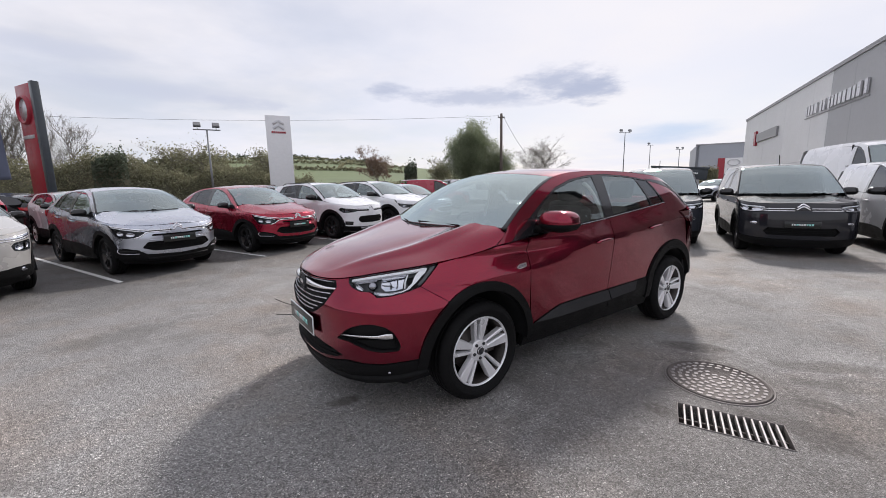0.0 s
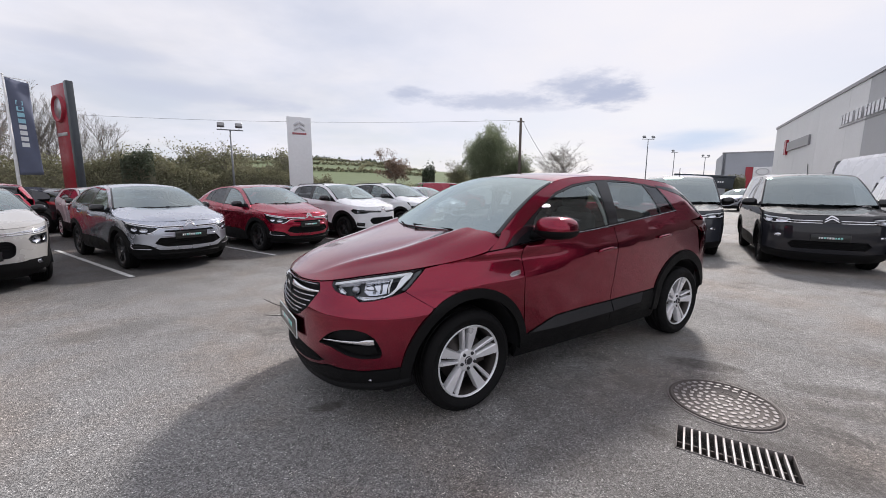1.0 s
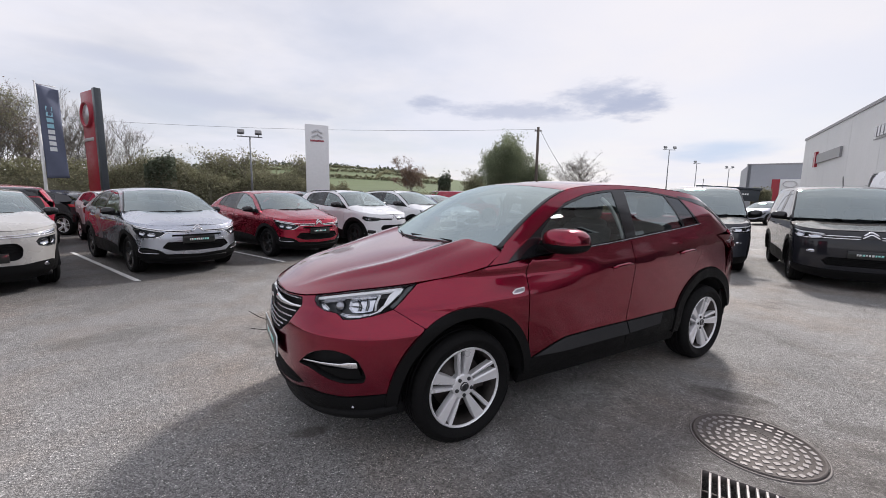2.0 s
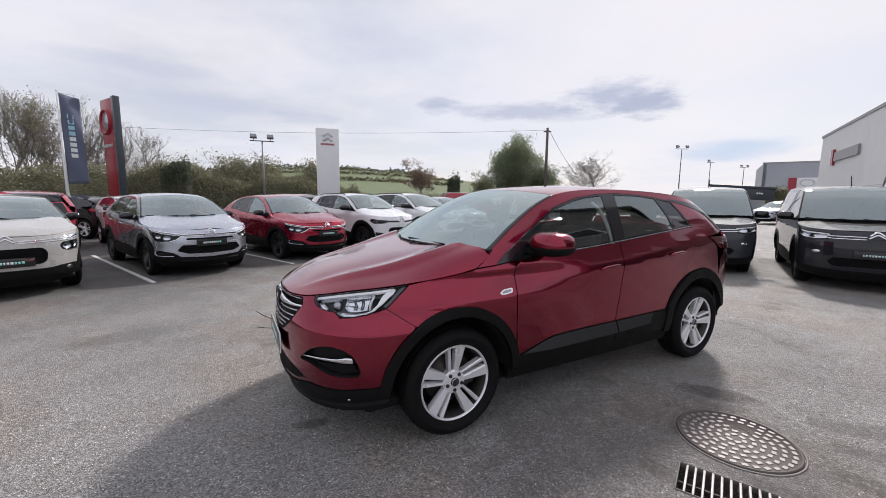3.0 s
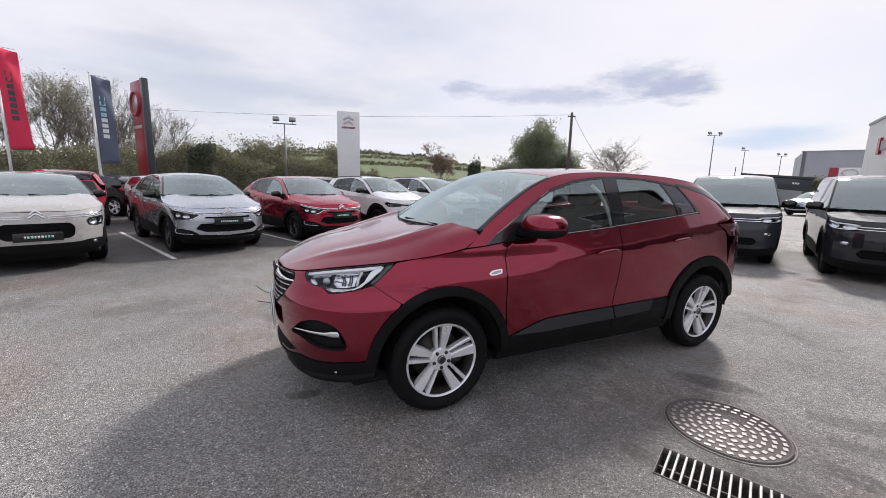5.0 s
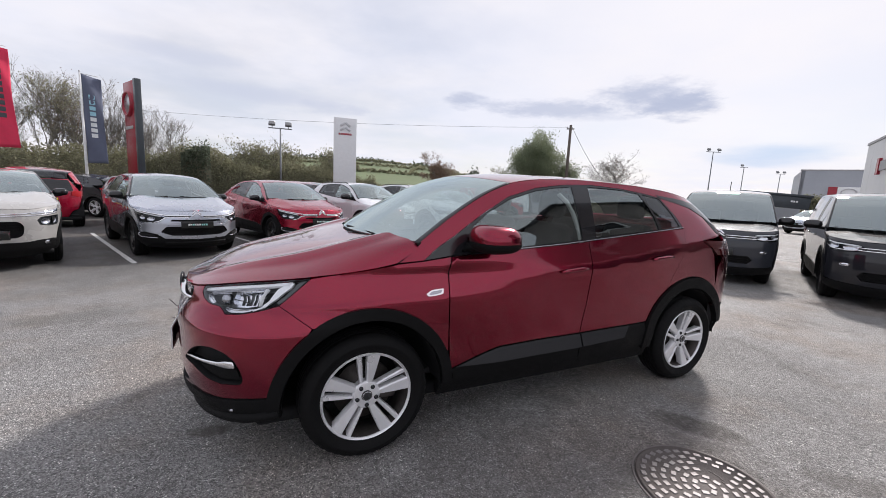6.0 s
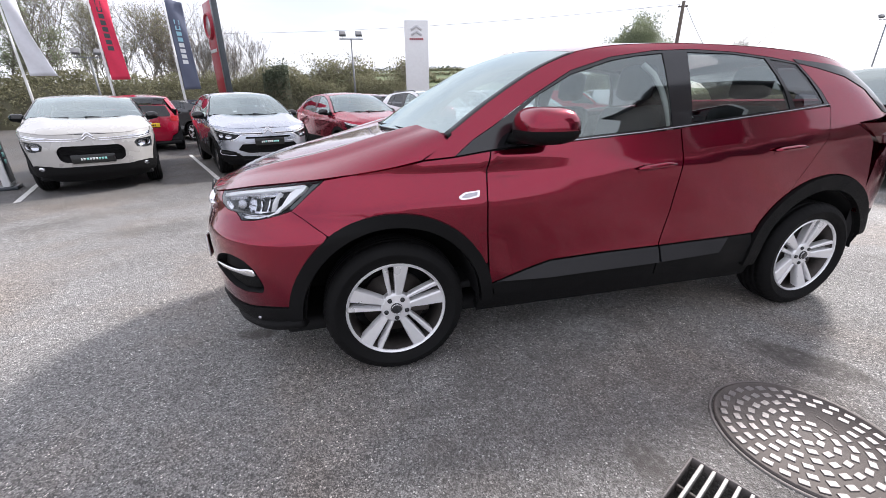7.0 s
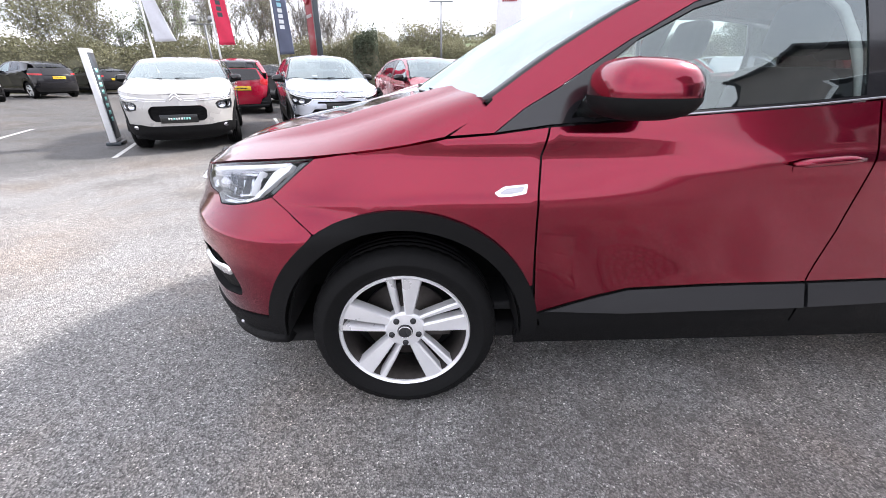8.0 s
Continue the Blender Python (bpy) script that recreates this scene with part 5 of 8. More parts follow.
def lamp_pair(a, b, rs, rz, bar=None):
    def inside_lamp(lampob, sh, sg):
        for s, z in (a, b):
            reflector(lampob, sh.nose_skin, sg * s, z, rs, rz, 0.03)
        if bar:
            part("light_bar", ribbon(sh.nose_skin, [(sg * s, z) for s, z in bar], 0.008, -0.004, 0.02), DRL_WHITE, lampob)
    return inside_lamp


def chevrons(bump, sh, z, size=0.1, mat=None):
    for k, dz in enumerate((0.0, 0.045)):
        w = size * (0.85 - 0.1 * k)
        part("badge_chevron", ribbon(sh.nose_skin, [(-w, z - 0.035 + dz), (-0.02, z + 0.02 + dz), (0, z + 0.025 + dz), (0.02, z + 0.02 + dz), (w, z - 0.035 + dz)], 0.012, 0.016, 0.01, 0.02), mat or CHROME, bump, "chrome chevron")


def hatch_face(car, bump, sh):
    """Twin bright lines from the middle out to the lamps, a slot, a plate and a wide lower intake."""
    skin = sh.nose_skin
    chevrons(bump, sh, 0.815, 0.1)
    for sg in (-1, 1):
        part("bright_line", ribbon(skin, [(sg * 0.12, 0.797), (sg * 0.46, 0.803), (sg * 0.62, 0.828), (sg * 0.8, 0.866), (sg * 0.95, 0.898)], 0.009, 0.006, 0.015), CHROME, bump)
        part("bright_line", ribbon(skin, [(sg * 0.12, 0.768), (sg * 0.43, 0.77), (sg * 0.5, 0.752), (sg * 0.57, 0.70), (sg * 0.66, 0.668)], 0.009, 0.006, 0.015), CHROME, bump)
        part("dark_line", ribbon(skin, [(sg * 0.1, 0.783), (sg * 0.5, 0.786)], 0.007, 0.002, 0.01), GLOSS_BLACK, bump)
        part("fog_recess", ribbon(skin, [(sg * 0.63, 0.435), (sg * 0.84, 0.455)], 0.022, 0.012, 0.01), LINER, bump)
        part("fog_trim", ribbon(skin, [(sg * 0.6, 0.40), (sg * 0.84, 0.415), (sg * 0.885, 0.45), (sg * 0.86, 0.49)], 0.009, 0.018, 0.01), DULL_CHROME, bump)
    part("intake_frame", ribbon(skin, [(-0.46, 0.63), (0.46, 0.63)], 0.012, 0.006, 0.01), bump.data.materials[0], bump)
    for z in (0.5, 0.54):
        part("grille_bar", ribbon(skin, [(-0.5, z), (0.5, z)], 0.008, -0.012, 0.02), CLADDING, bump)
    part("skid_plate", ribbon(skin, [(-0.5, 0.3), (0, 0.29), (0.5, 0.3)], 0.03, 0.02, 0.02), CLADDING, bump)
    plate(car, sh, 0.635, PLATE_BLACK)


def small_face(car, bump, sh):
    """The small car's split lamps, rounded intake and fog lamps."""
    skin = sh.nose_skin
    chevrons(bump, sh, 0.845, 0.1)
    for sg in (-1, 1):
        for z0, z1 in ((0.835, 0.875), (0.805, 0.82)):
            part("bright_line", ribbon(skin, [(sg * 0.12, z0), (sg * 0.4, z0 + 0.004), (sg * 0.66, z1), (sg * 0.84, z1 + 0.03)], 0.008, 0.005, 0.015), CHROME, bump)
        part("day_lamp", ribbon(skin, [(sg * 0.5, 0.84), (sg * 0.66, 0.855), (sg * 0.84, 0.885)], 0.02, 0.004, 0.015, taper=[(0, 0.4), (0.5, 1), (1, 0.8)]), REFLECTOR, bump)
        surround = part("fog_surround", panel([(sg * s, z) for s, z in rounded([(0.46, 0.34), (0.5, 0.44), (0.75, 0.46), (0.84, 0.40), (0.8, 0.33)], 0.04)], skin, res=0.05, off=0.008), CLADDING, bump)
        fl = reflector(surround, skin, sg * 0.66, 0.4, 0.055, 0.045, 0.0, name="fog_lamp")
        fl.matrix_local = pose(-0.02, sg * 0.006, 0)
    part("lower_band", panel(mirrored([(0, 0.42), (0.45, 0.42), (0.47, 0.335), (0, 0.33)]), skin, res=0.06, off=0.002), LINER, bump)
    for z in (0.6, 0.64, 0.68):
        part("grille_bar", ribbon(skin, [(-0.4, z), (0.4, z)], 0.006, -0.018, 0.02), CLADDING, bump)
    plate(car, sh, 0.535, PLATE_BLACK)


def cross_face(car, bump, sh):
    skin = sh.nose_skin
    chevrons(bump, sh, 0.86, 0.1)
    for sg in (-1, 1):
        part("bright_line", ribbon(skin, [(sg * 0.12, 0.845), (sg * 0.5, 0.86), (sg * 0.86, 0.9)], 0.01, 0.005, 0.015), CHROME, bump)
        part("dark_band", ribbon(skin, [(sg * 0.1, 0.81), (sg * 0.5, 0.82), (sg * 0.72, 0.83)], 0.02, 0.002, 0.015), GLOSS_BLACK, bump)
        part("fog_recess", ribbon(skin, [(sg * 0.62, 0.45), (sg * 0.8, 0.47)], 0.05, 0.004, 0.01), GLOSS_BLACK, bump)
    for z in (0.5, 0.55, 0.6):
        part("grille_bar", ribbon(skin, [(-0.42, z), (0.42, z)], 0.008, -0.014, 0.02), CLADDING, bump)
    part("skid_plate", ribbon(skin, [(-0.4, 0.3), (0, 0.29), (0.4, 0.3)], 0.03, 0.018, 0.02), DULL_CHROME, bump)


def van_face(car, bump, sh):
    skin = sh.nose_skin
    chevrons(bump, sh, 0.945, 0.12)
    for z in (0.955, 0.915):
        for sg in (-1, 1):
            part("bright_line", ribbon(skin, [(sg * 0.12, z - 0.02), (sg * 0.54, z - 0.02), (sg * 0.6, z - 0.015)], 0.008, 0.008, 0.015), CHROME, bump)
    for sg in (-1, 1):
        part("lamp_rim", ribbon(skin, [(sg * 0.55, 0.905), (sg * 0.7, 0.885), (sg * 0.86, 0.898), (sg * 0.97, 0.945)], 0.007, 0.004, 0.012), CHROME, bump)
        reflector(bump, skin, sg * 0.7, 0.66, 0.04, 0.028, 0.0, name="fog_lamp").matrix_local = pose(-0.02, 0, 0)
    part("dark_band", ribbon(skin, [(-0.5, 0.915), (0.5, 0.915)], 0.014, 0.003, 0.01), GLOSS_BLACK, bump)
    for z in (0.46, 0.5, 0.54):
        part("grille_bar", ribbon(skin, [(-0.5, z), (0.5, z)], 0.01, -0.012, 0.02), CLADDING, bump)
    plate(car, sh, 0.635, PLATE_BLACK)


def plain_face(car, bump, sh):
    pass


LOW = [(0.92, 0.40), (0.7, 0.37), (0.4, 0.35), (0.0, 0.345)]
C4_SHAPE, C4_KEYS = family(0.935, 0.965, 2.67, 0.88, 0.80, top=[(0.287, 1.11), (0.5, 1.24), (0.85, 1.42), (1.05, 1.487), (1.3, 1.522), (1.65, 1.53), (2.0, 1.505), (2.4, 1.43), (2.8, 1.31), (3.05, 1.19), (3.25, 1.08)],
                           tail=[(0.1, 3.2), (0.3, 3.34), (0.5, 3.43), (0.75, 3.47), (0.95, 3.46), (1.05, 3.42), (1.15, 3.3), (1.3, 3.05), (1.45, 2.7), (1.7, 2.2)])
HATCH = dict(shape=C4_SHAPE, keys=C4_KEYS, paint=SILVER_PAINT, wheelbase=2.67, radius=0.345, rim=0.24, rim_mat=DARK_ALLOY, wheel_style="five", track=0.74,
             lamp=[(0.5, 0.765), (0.62, 0.82), (0.8, 0.86), (0.98, 0.90), (0.95, 0.80), (0.86, 0.69), (0.74, 0.675), (0.58, 0.69)], lamp_tip=3, holes=[rounded(mirrored([(0, 0.725), (0.4, 0.73), (0.42, 0.70), (0, 0.69)]), 0.01, 2), rounded(mirrored([(0, 0.6), (0.48, 0.6), (0.56, 0.5), (0.4, 0.44), (0, 0.43)]), 0.02, 2)],
             low_edge=[(0.92, 0.49), (0.76, 0.505), (0.62, 0.47), (0.5, 0.385), (0.0, 0.36)], lamp_mat=LAMP_BLACK, brow=True,
             lamp_inside=lamp_pair((0.81, 0.758), (0.68, 0.738), 0.05, 0.036, [(0.55, 0.785), (0.75, 0.832), (0.93, 0.872)]), face=hatch_face, mirror=(0.62, 1.1), mirror_size=0.82, mirror_paint=GLOSS_BLACK, roof=(1.0, 2.55, 3.2), tail_top=1.06, z_low=0.4)
C3_SHAPE, C3_KEYS = family(0.955, 0.945, 2.54, 0.80, 0.66, top=[(0.287, 1.125), (0.5, 1.23), (0.85, 1.375), (1.03, 1.424), (1.29, 1.453), (1.6, 1.466), (1.95, 1.458), (2.3, 1.43), (2.6, 1.37), (2.75, 1.32), (2.9, 1.19), (3.02, 1.05)])
SMALL = dict(shape=C3_SHAPE, keys=C3_KEYS, paint=BEIGE_PAINT, wheelbase=2.54, radius=0.315, rim=0.21, rim_mat=ALLOY, wheel_style="five", track=0.725,
             lamp=[(0.56, 0.74), (0.6, 0.785), (0.7, 0.797), (0.86, 0.81), (0.87, 0.73), (0.83, 0.665), (0.68, 0.652), (0.585, 0.675)], lamp_tip=3, holes=[rounded(mirrored([(0, 0.73), (0.36, 0.73), (0.42, 0.66), (0.4, 0.53), (0.34, 0.49), (0, 0.485)]), 0.05, 4)],
             low_edge=[(0.92, 0.44), (0.7, 0.45), (0.5, 0.43), (0.42, 0.42), (0.0, 0.42)], brow=True, lamp_inside=lamp_pair((0.78, 0.735), (0.66, 0.722), 0.055, 0.045), face=small_face, mirror=(0.62, 1.12), mirror_size=0.78, mirror_paint=GLOSS_BLACK,
             roof=(1.0, 2.45, 2.9), tail_top=1.05, z_low=0.47, lip_out=0.01)
CROSS_SHAPE, CROSS_KEYS = family(1.0, 0.95, 2.604, 0.83, 0.72)
CROSS = dict(shape=CROSS_SHAPE, keys=CROSS_KEYS, paint=WHITE_PAINT, wheelbase=2.604, radius=0.34, rim=0.225, rim_mat=DARK_ALLOY, wheel_style="five", track=0.735,
             lamp=[(0.48, 0.835), (0.62, 0.86), (0.8, 0.885), (0.98, 0.91), (0.95, 0.83), (0.84, 0.76), (0.7, 0.76), (0.54, 0.78)], lamp_tip=3, holes=[rounded(mirrored([(0, 0.65), (0.42, 0.65), (0.5, 0.56), (0.4, 0.46), (0, 0.45)]), 0.04, 3)],
             low_edge=LOW, brow=True, lamp_inside=lamp_pair((0.8, 0.82), (0.67, 0.815), 0.05, 0.03), face=cross_face, mirror=(0.62, 1.19), mirror_paint=GLOSS_BLACK, rails=GLOSS_BLACK, roof=(1.0, 2.6, 3.05), tail_top=1.12, z_low=0.4)
BIG_SHAPE, BIG_KEYS = family(1.03, 0.99, 2.73, 0.93, 0.84)
BIG = dict(CROSS, shape=BIG_SHAPE, keys=BIG_KEYS, wheelbase=2.73, radius=0.36, rim=0.24, track=0.765, mirror=(0.62, 1.22), roof=(1.0, 2.75, 3.2), tail_top=1.15)
RANGE_SHAPE, RANGE_KEYS = family(1.04, 1.03, 2.87, 0.9, 0.95)
RANGE = dict(CROSS, shape=RANGE_SHAPE, keys=RANGE_KEYS, paint=BLACK_PAINT, cladding=GLOSS_BLACK, wheelbase=2.87, radius=0.37, rim=0.26, rim_mat=ALLOY, track=0.8, mirror=(0.62, 1.24), face=plain_face, rails=None, roof=(1.0, 3.0, 3.4), tail_top=1.2, tail_split=0.7,
             rear_plate=0.93, tail_lamp=[(0.42, 1.1), (0.7, 1.12), (1.1, 1.14), (1.1, 1.06), (0.7, 1.04), (0.42, 1.05)])
TINY_SHAPE, TINY_KEYS = family(0.98, 0.89, 2.34, 0.72, 0.48)
TINY = dict(SMALL, shape=TINY_SHAPE, keys=TINY_KEYS, paint=FLAT_RED, wheelbase=2.34, radius=0.29, rim=0.2, track=0.68, mirror=(0.62, 1.07), roof=(1.0, 2.3, 2.62), tail_top=1.0, tail_split=0.55, cladding=CLADDING, tail_paint=FLAT_RED, rear_plate=0.76,
            tail_lamp=[(0.54, 0.99), (0.66, 1.01), (0.86, 0.99), (0.84, 0.86), (0.66, 0.84), (0.54, 0.87)])
LIMO_SHAPE, LIMO_KEYS = family(0.925, 1.0, 2.8, 0.9, 0.95, top=[(0.287, 1.09), (0.5, 1.19), (0.85, 1.34), (1.05, 1.4), (1.3, 1.44), (1.65, 1.455), (2.0, 1.44), (2.4, 1.4), (2.9, 1.33), (3.2, 1.22), (3.4, 1.08)])
LIMO = dict(RANGE, shape=LIMO_SHAPE, keys=LIMO_KEYS, wheelbase=2.8, radius=0.34, rim=0.24, track=0.78, mirror=(0.62, 1.1), tail_top=1.08, rear_plate=0.8, trim=True, roof=(1.0, 2.8, 3.3), tail_lamp=[(0.4, 0.98), (0.7, 1.02), (1.1, 1.04), (1.1, 0.95), (0.7, 0.92), (0.4, 0.92)])


def van_shape(roof, length, kw=1.0, wheelbase=2.785):
    k = (roof - 1.16) / (1.82 - 1.16)
    up = lambda z: 1.16 + (z - 1.16) * k if z > 1.16 else z
    L = wheelbase + length
    top = [(0.2, 1.2), (0.5, up(1.43)), (0.8, up(1.63)), (1.02, up(1.745)), (1.3, up(1.79)), (1.8, up(1.815)), (2.6, up(1.82)), (L - 0.35, up(1.8)), (L - 0.12, up(1.77)), (L - 0.02, up(1.6)), (L, up(1.3))]
    sec = [(0.1, 0.8), (0.25, 0.88), (0.35, 0.905), (0.5, 0.915), (0.8, 0.922), (1.0, 0.918), (1.12, 0.9), (1.2, 0.885), (up(1.35), 0.85), (up(1.5), 0.81), (up(1.65), 0.765), (up(1.75), 0.72), (up(1.82), 0.66), (up(1.95), 0.4)]
    s = Shape(nose=[(0.1, -0.72), (0.2, -0.8), (0.35, -0.86), (0.6, -0.885), (0.85, -0.875), (0.98, -0.83), (1.06, -0.75), (1.4, -0.3)],
              tail=[(0.1, L - 0.15), (0.3, L - 0.06), (0.9, L), (1.4, L - 0.01), (up(1.8), L - 0.06), (up(2.1), L - 0.2)], section=[(a, b * kw) for a, b in sec],
              belt=[(-1, 1.15), (0.5, 1.155), (0.8, 1.165), (1.5, 1.18), (2.5, 1.21), (L, 1.23)], hood=[(-0.9, 1.015), (-0.7, 1.037), (-0.4, 1.07), (0.0, 1.11), (0.16, 1.125), (0.4, 1.16)],
              crown=[(-0.9, 0.0), (-0.78, 0.012), (-0.6, 0.024), (-0.2, 0.04), (0.4, 0.045)], top=top, bow=[(0.2, 0.3), (0.9, 0.16), (1.3, 0.05), (2.5, 0), (L, 0)], front=(0.6, 3.2, 0.06), rear=(0.25, 3.5, 0.02), taper=0.0)
    keys = [(-0.95, -0.88), (-0.5, -0.5), (0, 0), (0.5, 0.42), (1.49, 1.42), (2.2, wheelbase - 0.475), (2.675, wheelbase), (2.9, L - 0.45), (3.2, L - 0.12), (3.57, L)]
    return s, keys


VAN_SHAPE, VAN_KEYS = van_shape(1.83, 0.75)
VAN = dict(shape=VAN_SHAPE, keys=VAN_KEYS, paint=DARK_PAINT, cladding=CLADDING, van=True, lamp_mat=LAMP_BLACK, rear_glass=PRIVACY, wheelbase=2.785, radius=0.33, rim=0.215, rim_mat=DARK_ALLOY, wheel_style="five", track=0.76,
           lamp=[(0.52, 0.945), (0.62, 0.985), (0.8, 1.0), (1.0, 1.035), (0.99, 0.93), (0.88, 0.875), (0.7, 0.86), (0.55, 0.885)], lamp_tip=3, holes=[mirrored([(0, 0.57), (0.5, 0.57), (0.56, 0.5), (0.5, 0.43), (0, 0.43)])],
           low_edge=LOW, brow=True, lamp_inside=lamp_pair((0.84, 0.94), (0.66, 0.925), 0.07, 0.04, [(0.56, 0.965), (0.8, 0.985), (0.96, 1.01)]), face=van_face, mirror=(0.5, 1.22), mirror_paint=GLOSS_BLACK, cowl=0.2, hood_end=0.1, cowl_bow=0.26, roof=(1.0, 3.35, 3.5), tail_top=1.7, z_low=0.4, seats=((0.95, 1),))
HIGH_SHAPE, HIGH_KEYS = van_shape(2.55, 1.3, 1.08, 3.6)
HIGH = dict(VAN, shape=HIGH_SHAPE, keys=HIGH_KEYS, paint=WHITE_PAINT, wheelbase=3.6, track=0.84, rear_glass=None, roof=(1.0, 4.6, 4.75), tail_top=2.3)


# ---- the parked rows ----
ROW_YAW = 146.0
ROW = Vector((-6.9, 5.62, 0))
ALONG = Vector((0.548, 0.836, 0))
BACK = Vector((-0.829, 0.559, 0))


def slot(k, back=0.0, turn=0.0):
    p = ROW + ALONG * 2.65 * k + BACK * back
    return pose(p.x, p.y, 0, 0, 0, ROW_YAW + turn)


front_row = "cars facing the yard in the front row"
build_car("small_car", "sand-white small hatchback with black bumper trim in the front row", "car", SMALL, slot(0), front_row)
build_car("hatchback", "steel grey coupe-like hatchback with black wheels beside a white line", "car", HATCH, slot(1), front_row)
build_car("hatchback", "metallic red coupe-like hatchback with black wheels in the front row", "car", dict(HATCH, paint=RED2_PAINT), slot(2), front_row)
build_car("crossover", "white compact crossover with black roof rails in the front row", "car", CROSS, slot(3), front_row)
build_car("crossover", "white large crossover with roof rails in the front row", "car", BIG, slot(4), front_row)
build_car("hatchback", "grey hatchback far along the front row", "car", dict(HATCH, paint=SILVER_PAINT), slot(5, 0.6), front_row)
back_row = "cars with their tails to the yard behind the front row"
build_car("city_car", "bright red small hatchback seen from behind, yellow plate", "car", TINY, pose(-13.24, 11.02, 0, 0, 0, -34), back_row)
build_car("small_car", "white small hatchback behind the grey one", "car", dict(SMALL, paint=WHITE_PAINT), slot(1.22, 4.6, 0), back_row)
build_car("city_car", "plain red small car behind the red hatchback", "car", TINY, slot(2.7, 5.8, 180), back_row)
build_car("crossover", "dark red crossover roof showing over the front row", "car", dict(CROSS, paint=RED2_PAINT), slot(3.7, 6.0, 0), back_row)
build_car("saloon", "black saloon with a bright window line at the hedge", "car", LIMO, pose(-31.3, 12.6, 0, 0, 0, 3), "dark cars by the hedge")
build_car("saloon", "black saloon with a bright window line behind the small red car", "car", LIMO, pose(-15.9, 13.6, 0, 0, 0, -2), "dark cars by the hedge")
build_car("saloon", "black saloon beyond the small red car", "car", LIMO, slot(1.9, 10.5, 0), "dark cars by the hedge")
build_car("estate_car", "black sport utility car with red tail lamps and yellow plate", "car", RANGE, pose(-29.6, 9.2, 0, 0, 0, 8), "dark cars by the hedge")
build_car("small_car", "white small car at the edge of the yard", "car", dict(SMALL, paint=WHITE_PAINT, rear_plate=0.7), pose(-27.6, 6.4, 0, 0, 0, 3), "dark cars by the hedge")
build_car("panel_van", "red panel van beyond the front row", "van", dict(VAN, paint=FLAT_RED, rear_glass=None, face=plain_face), pose(1.5, 25.5, 0, 0, 0, 185))
build_car("panel_van", "white panel van beside the red one", "van", dict(VAN, paint=WHITE_PAINT, rear_glass=None, face=plain_face), pose(4.2, 26.5, 0, 0, 0, 185))
vans = "vans parked side by side"
VAN_YAW = 60
build_car("panel_van", "black van with bright grille lines, facing the yard", "van", VAN, pose(7.33, 7.95, 0, 0, 0, VAN_YAW), vans)
build_car("panel_van", "slate grey van parked behind the red car", "van", dict(VAN, paint=GREY_VAN_PAINT), pose(5.5, 9.6, 0, 0, 0, VAN_YAW), vans)
build_car("panel_van", "silver panel van with plain sides beside the black van", "van", dict(VAN, paint=VAN_SILVER, rear_glass=None), pose(9.47, 6.72, 0, 0, 0, VAN_YAW), vans)
build_car("high_roof_van", "white high-roof delivery van behind the silver van", "van", HIGH, pose(12.6, 9.8, 0, 0, 0, 68), vans)
build_car("small_car", "silver small car far off by the yard wall", "car", dict(HATCH, paint=SILVER_PAINT), pose(19.9, 28.3, 0, 0, 0, 25))


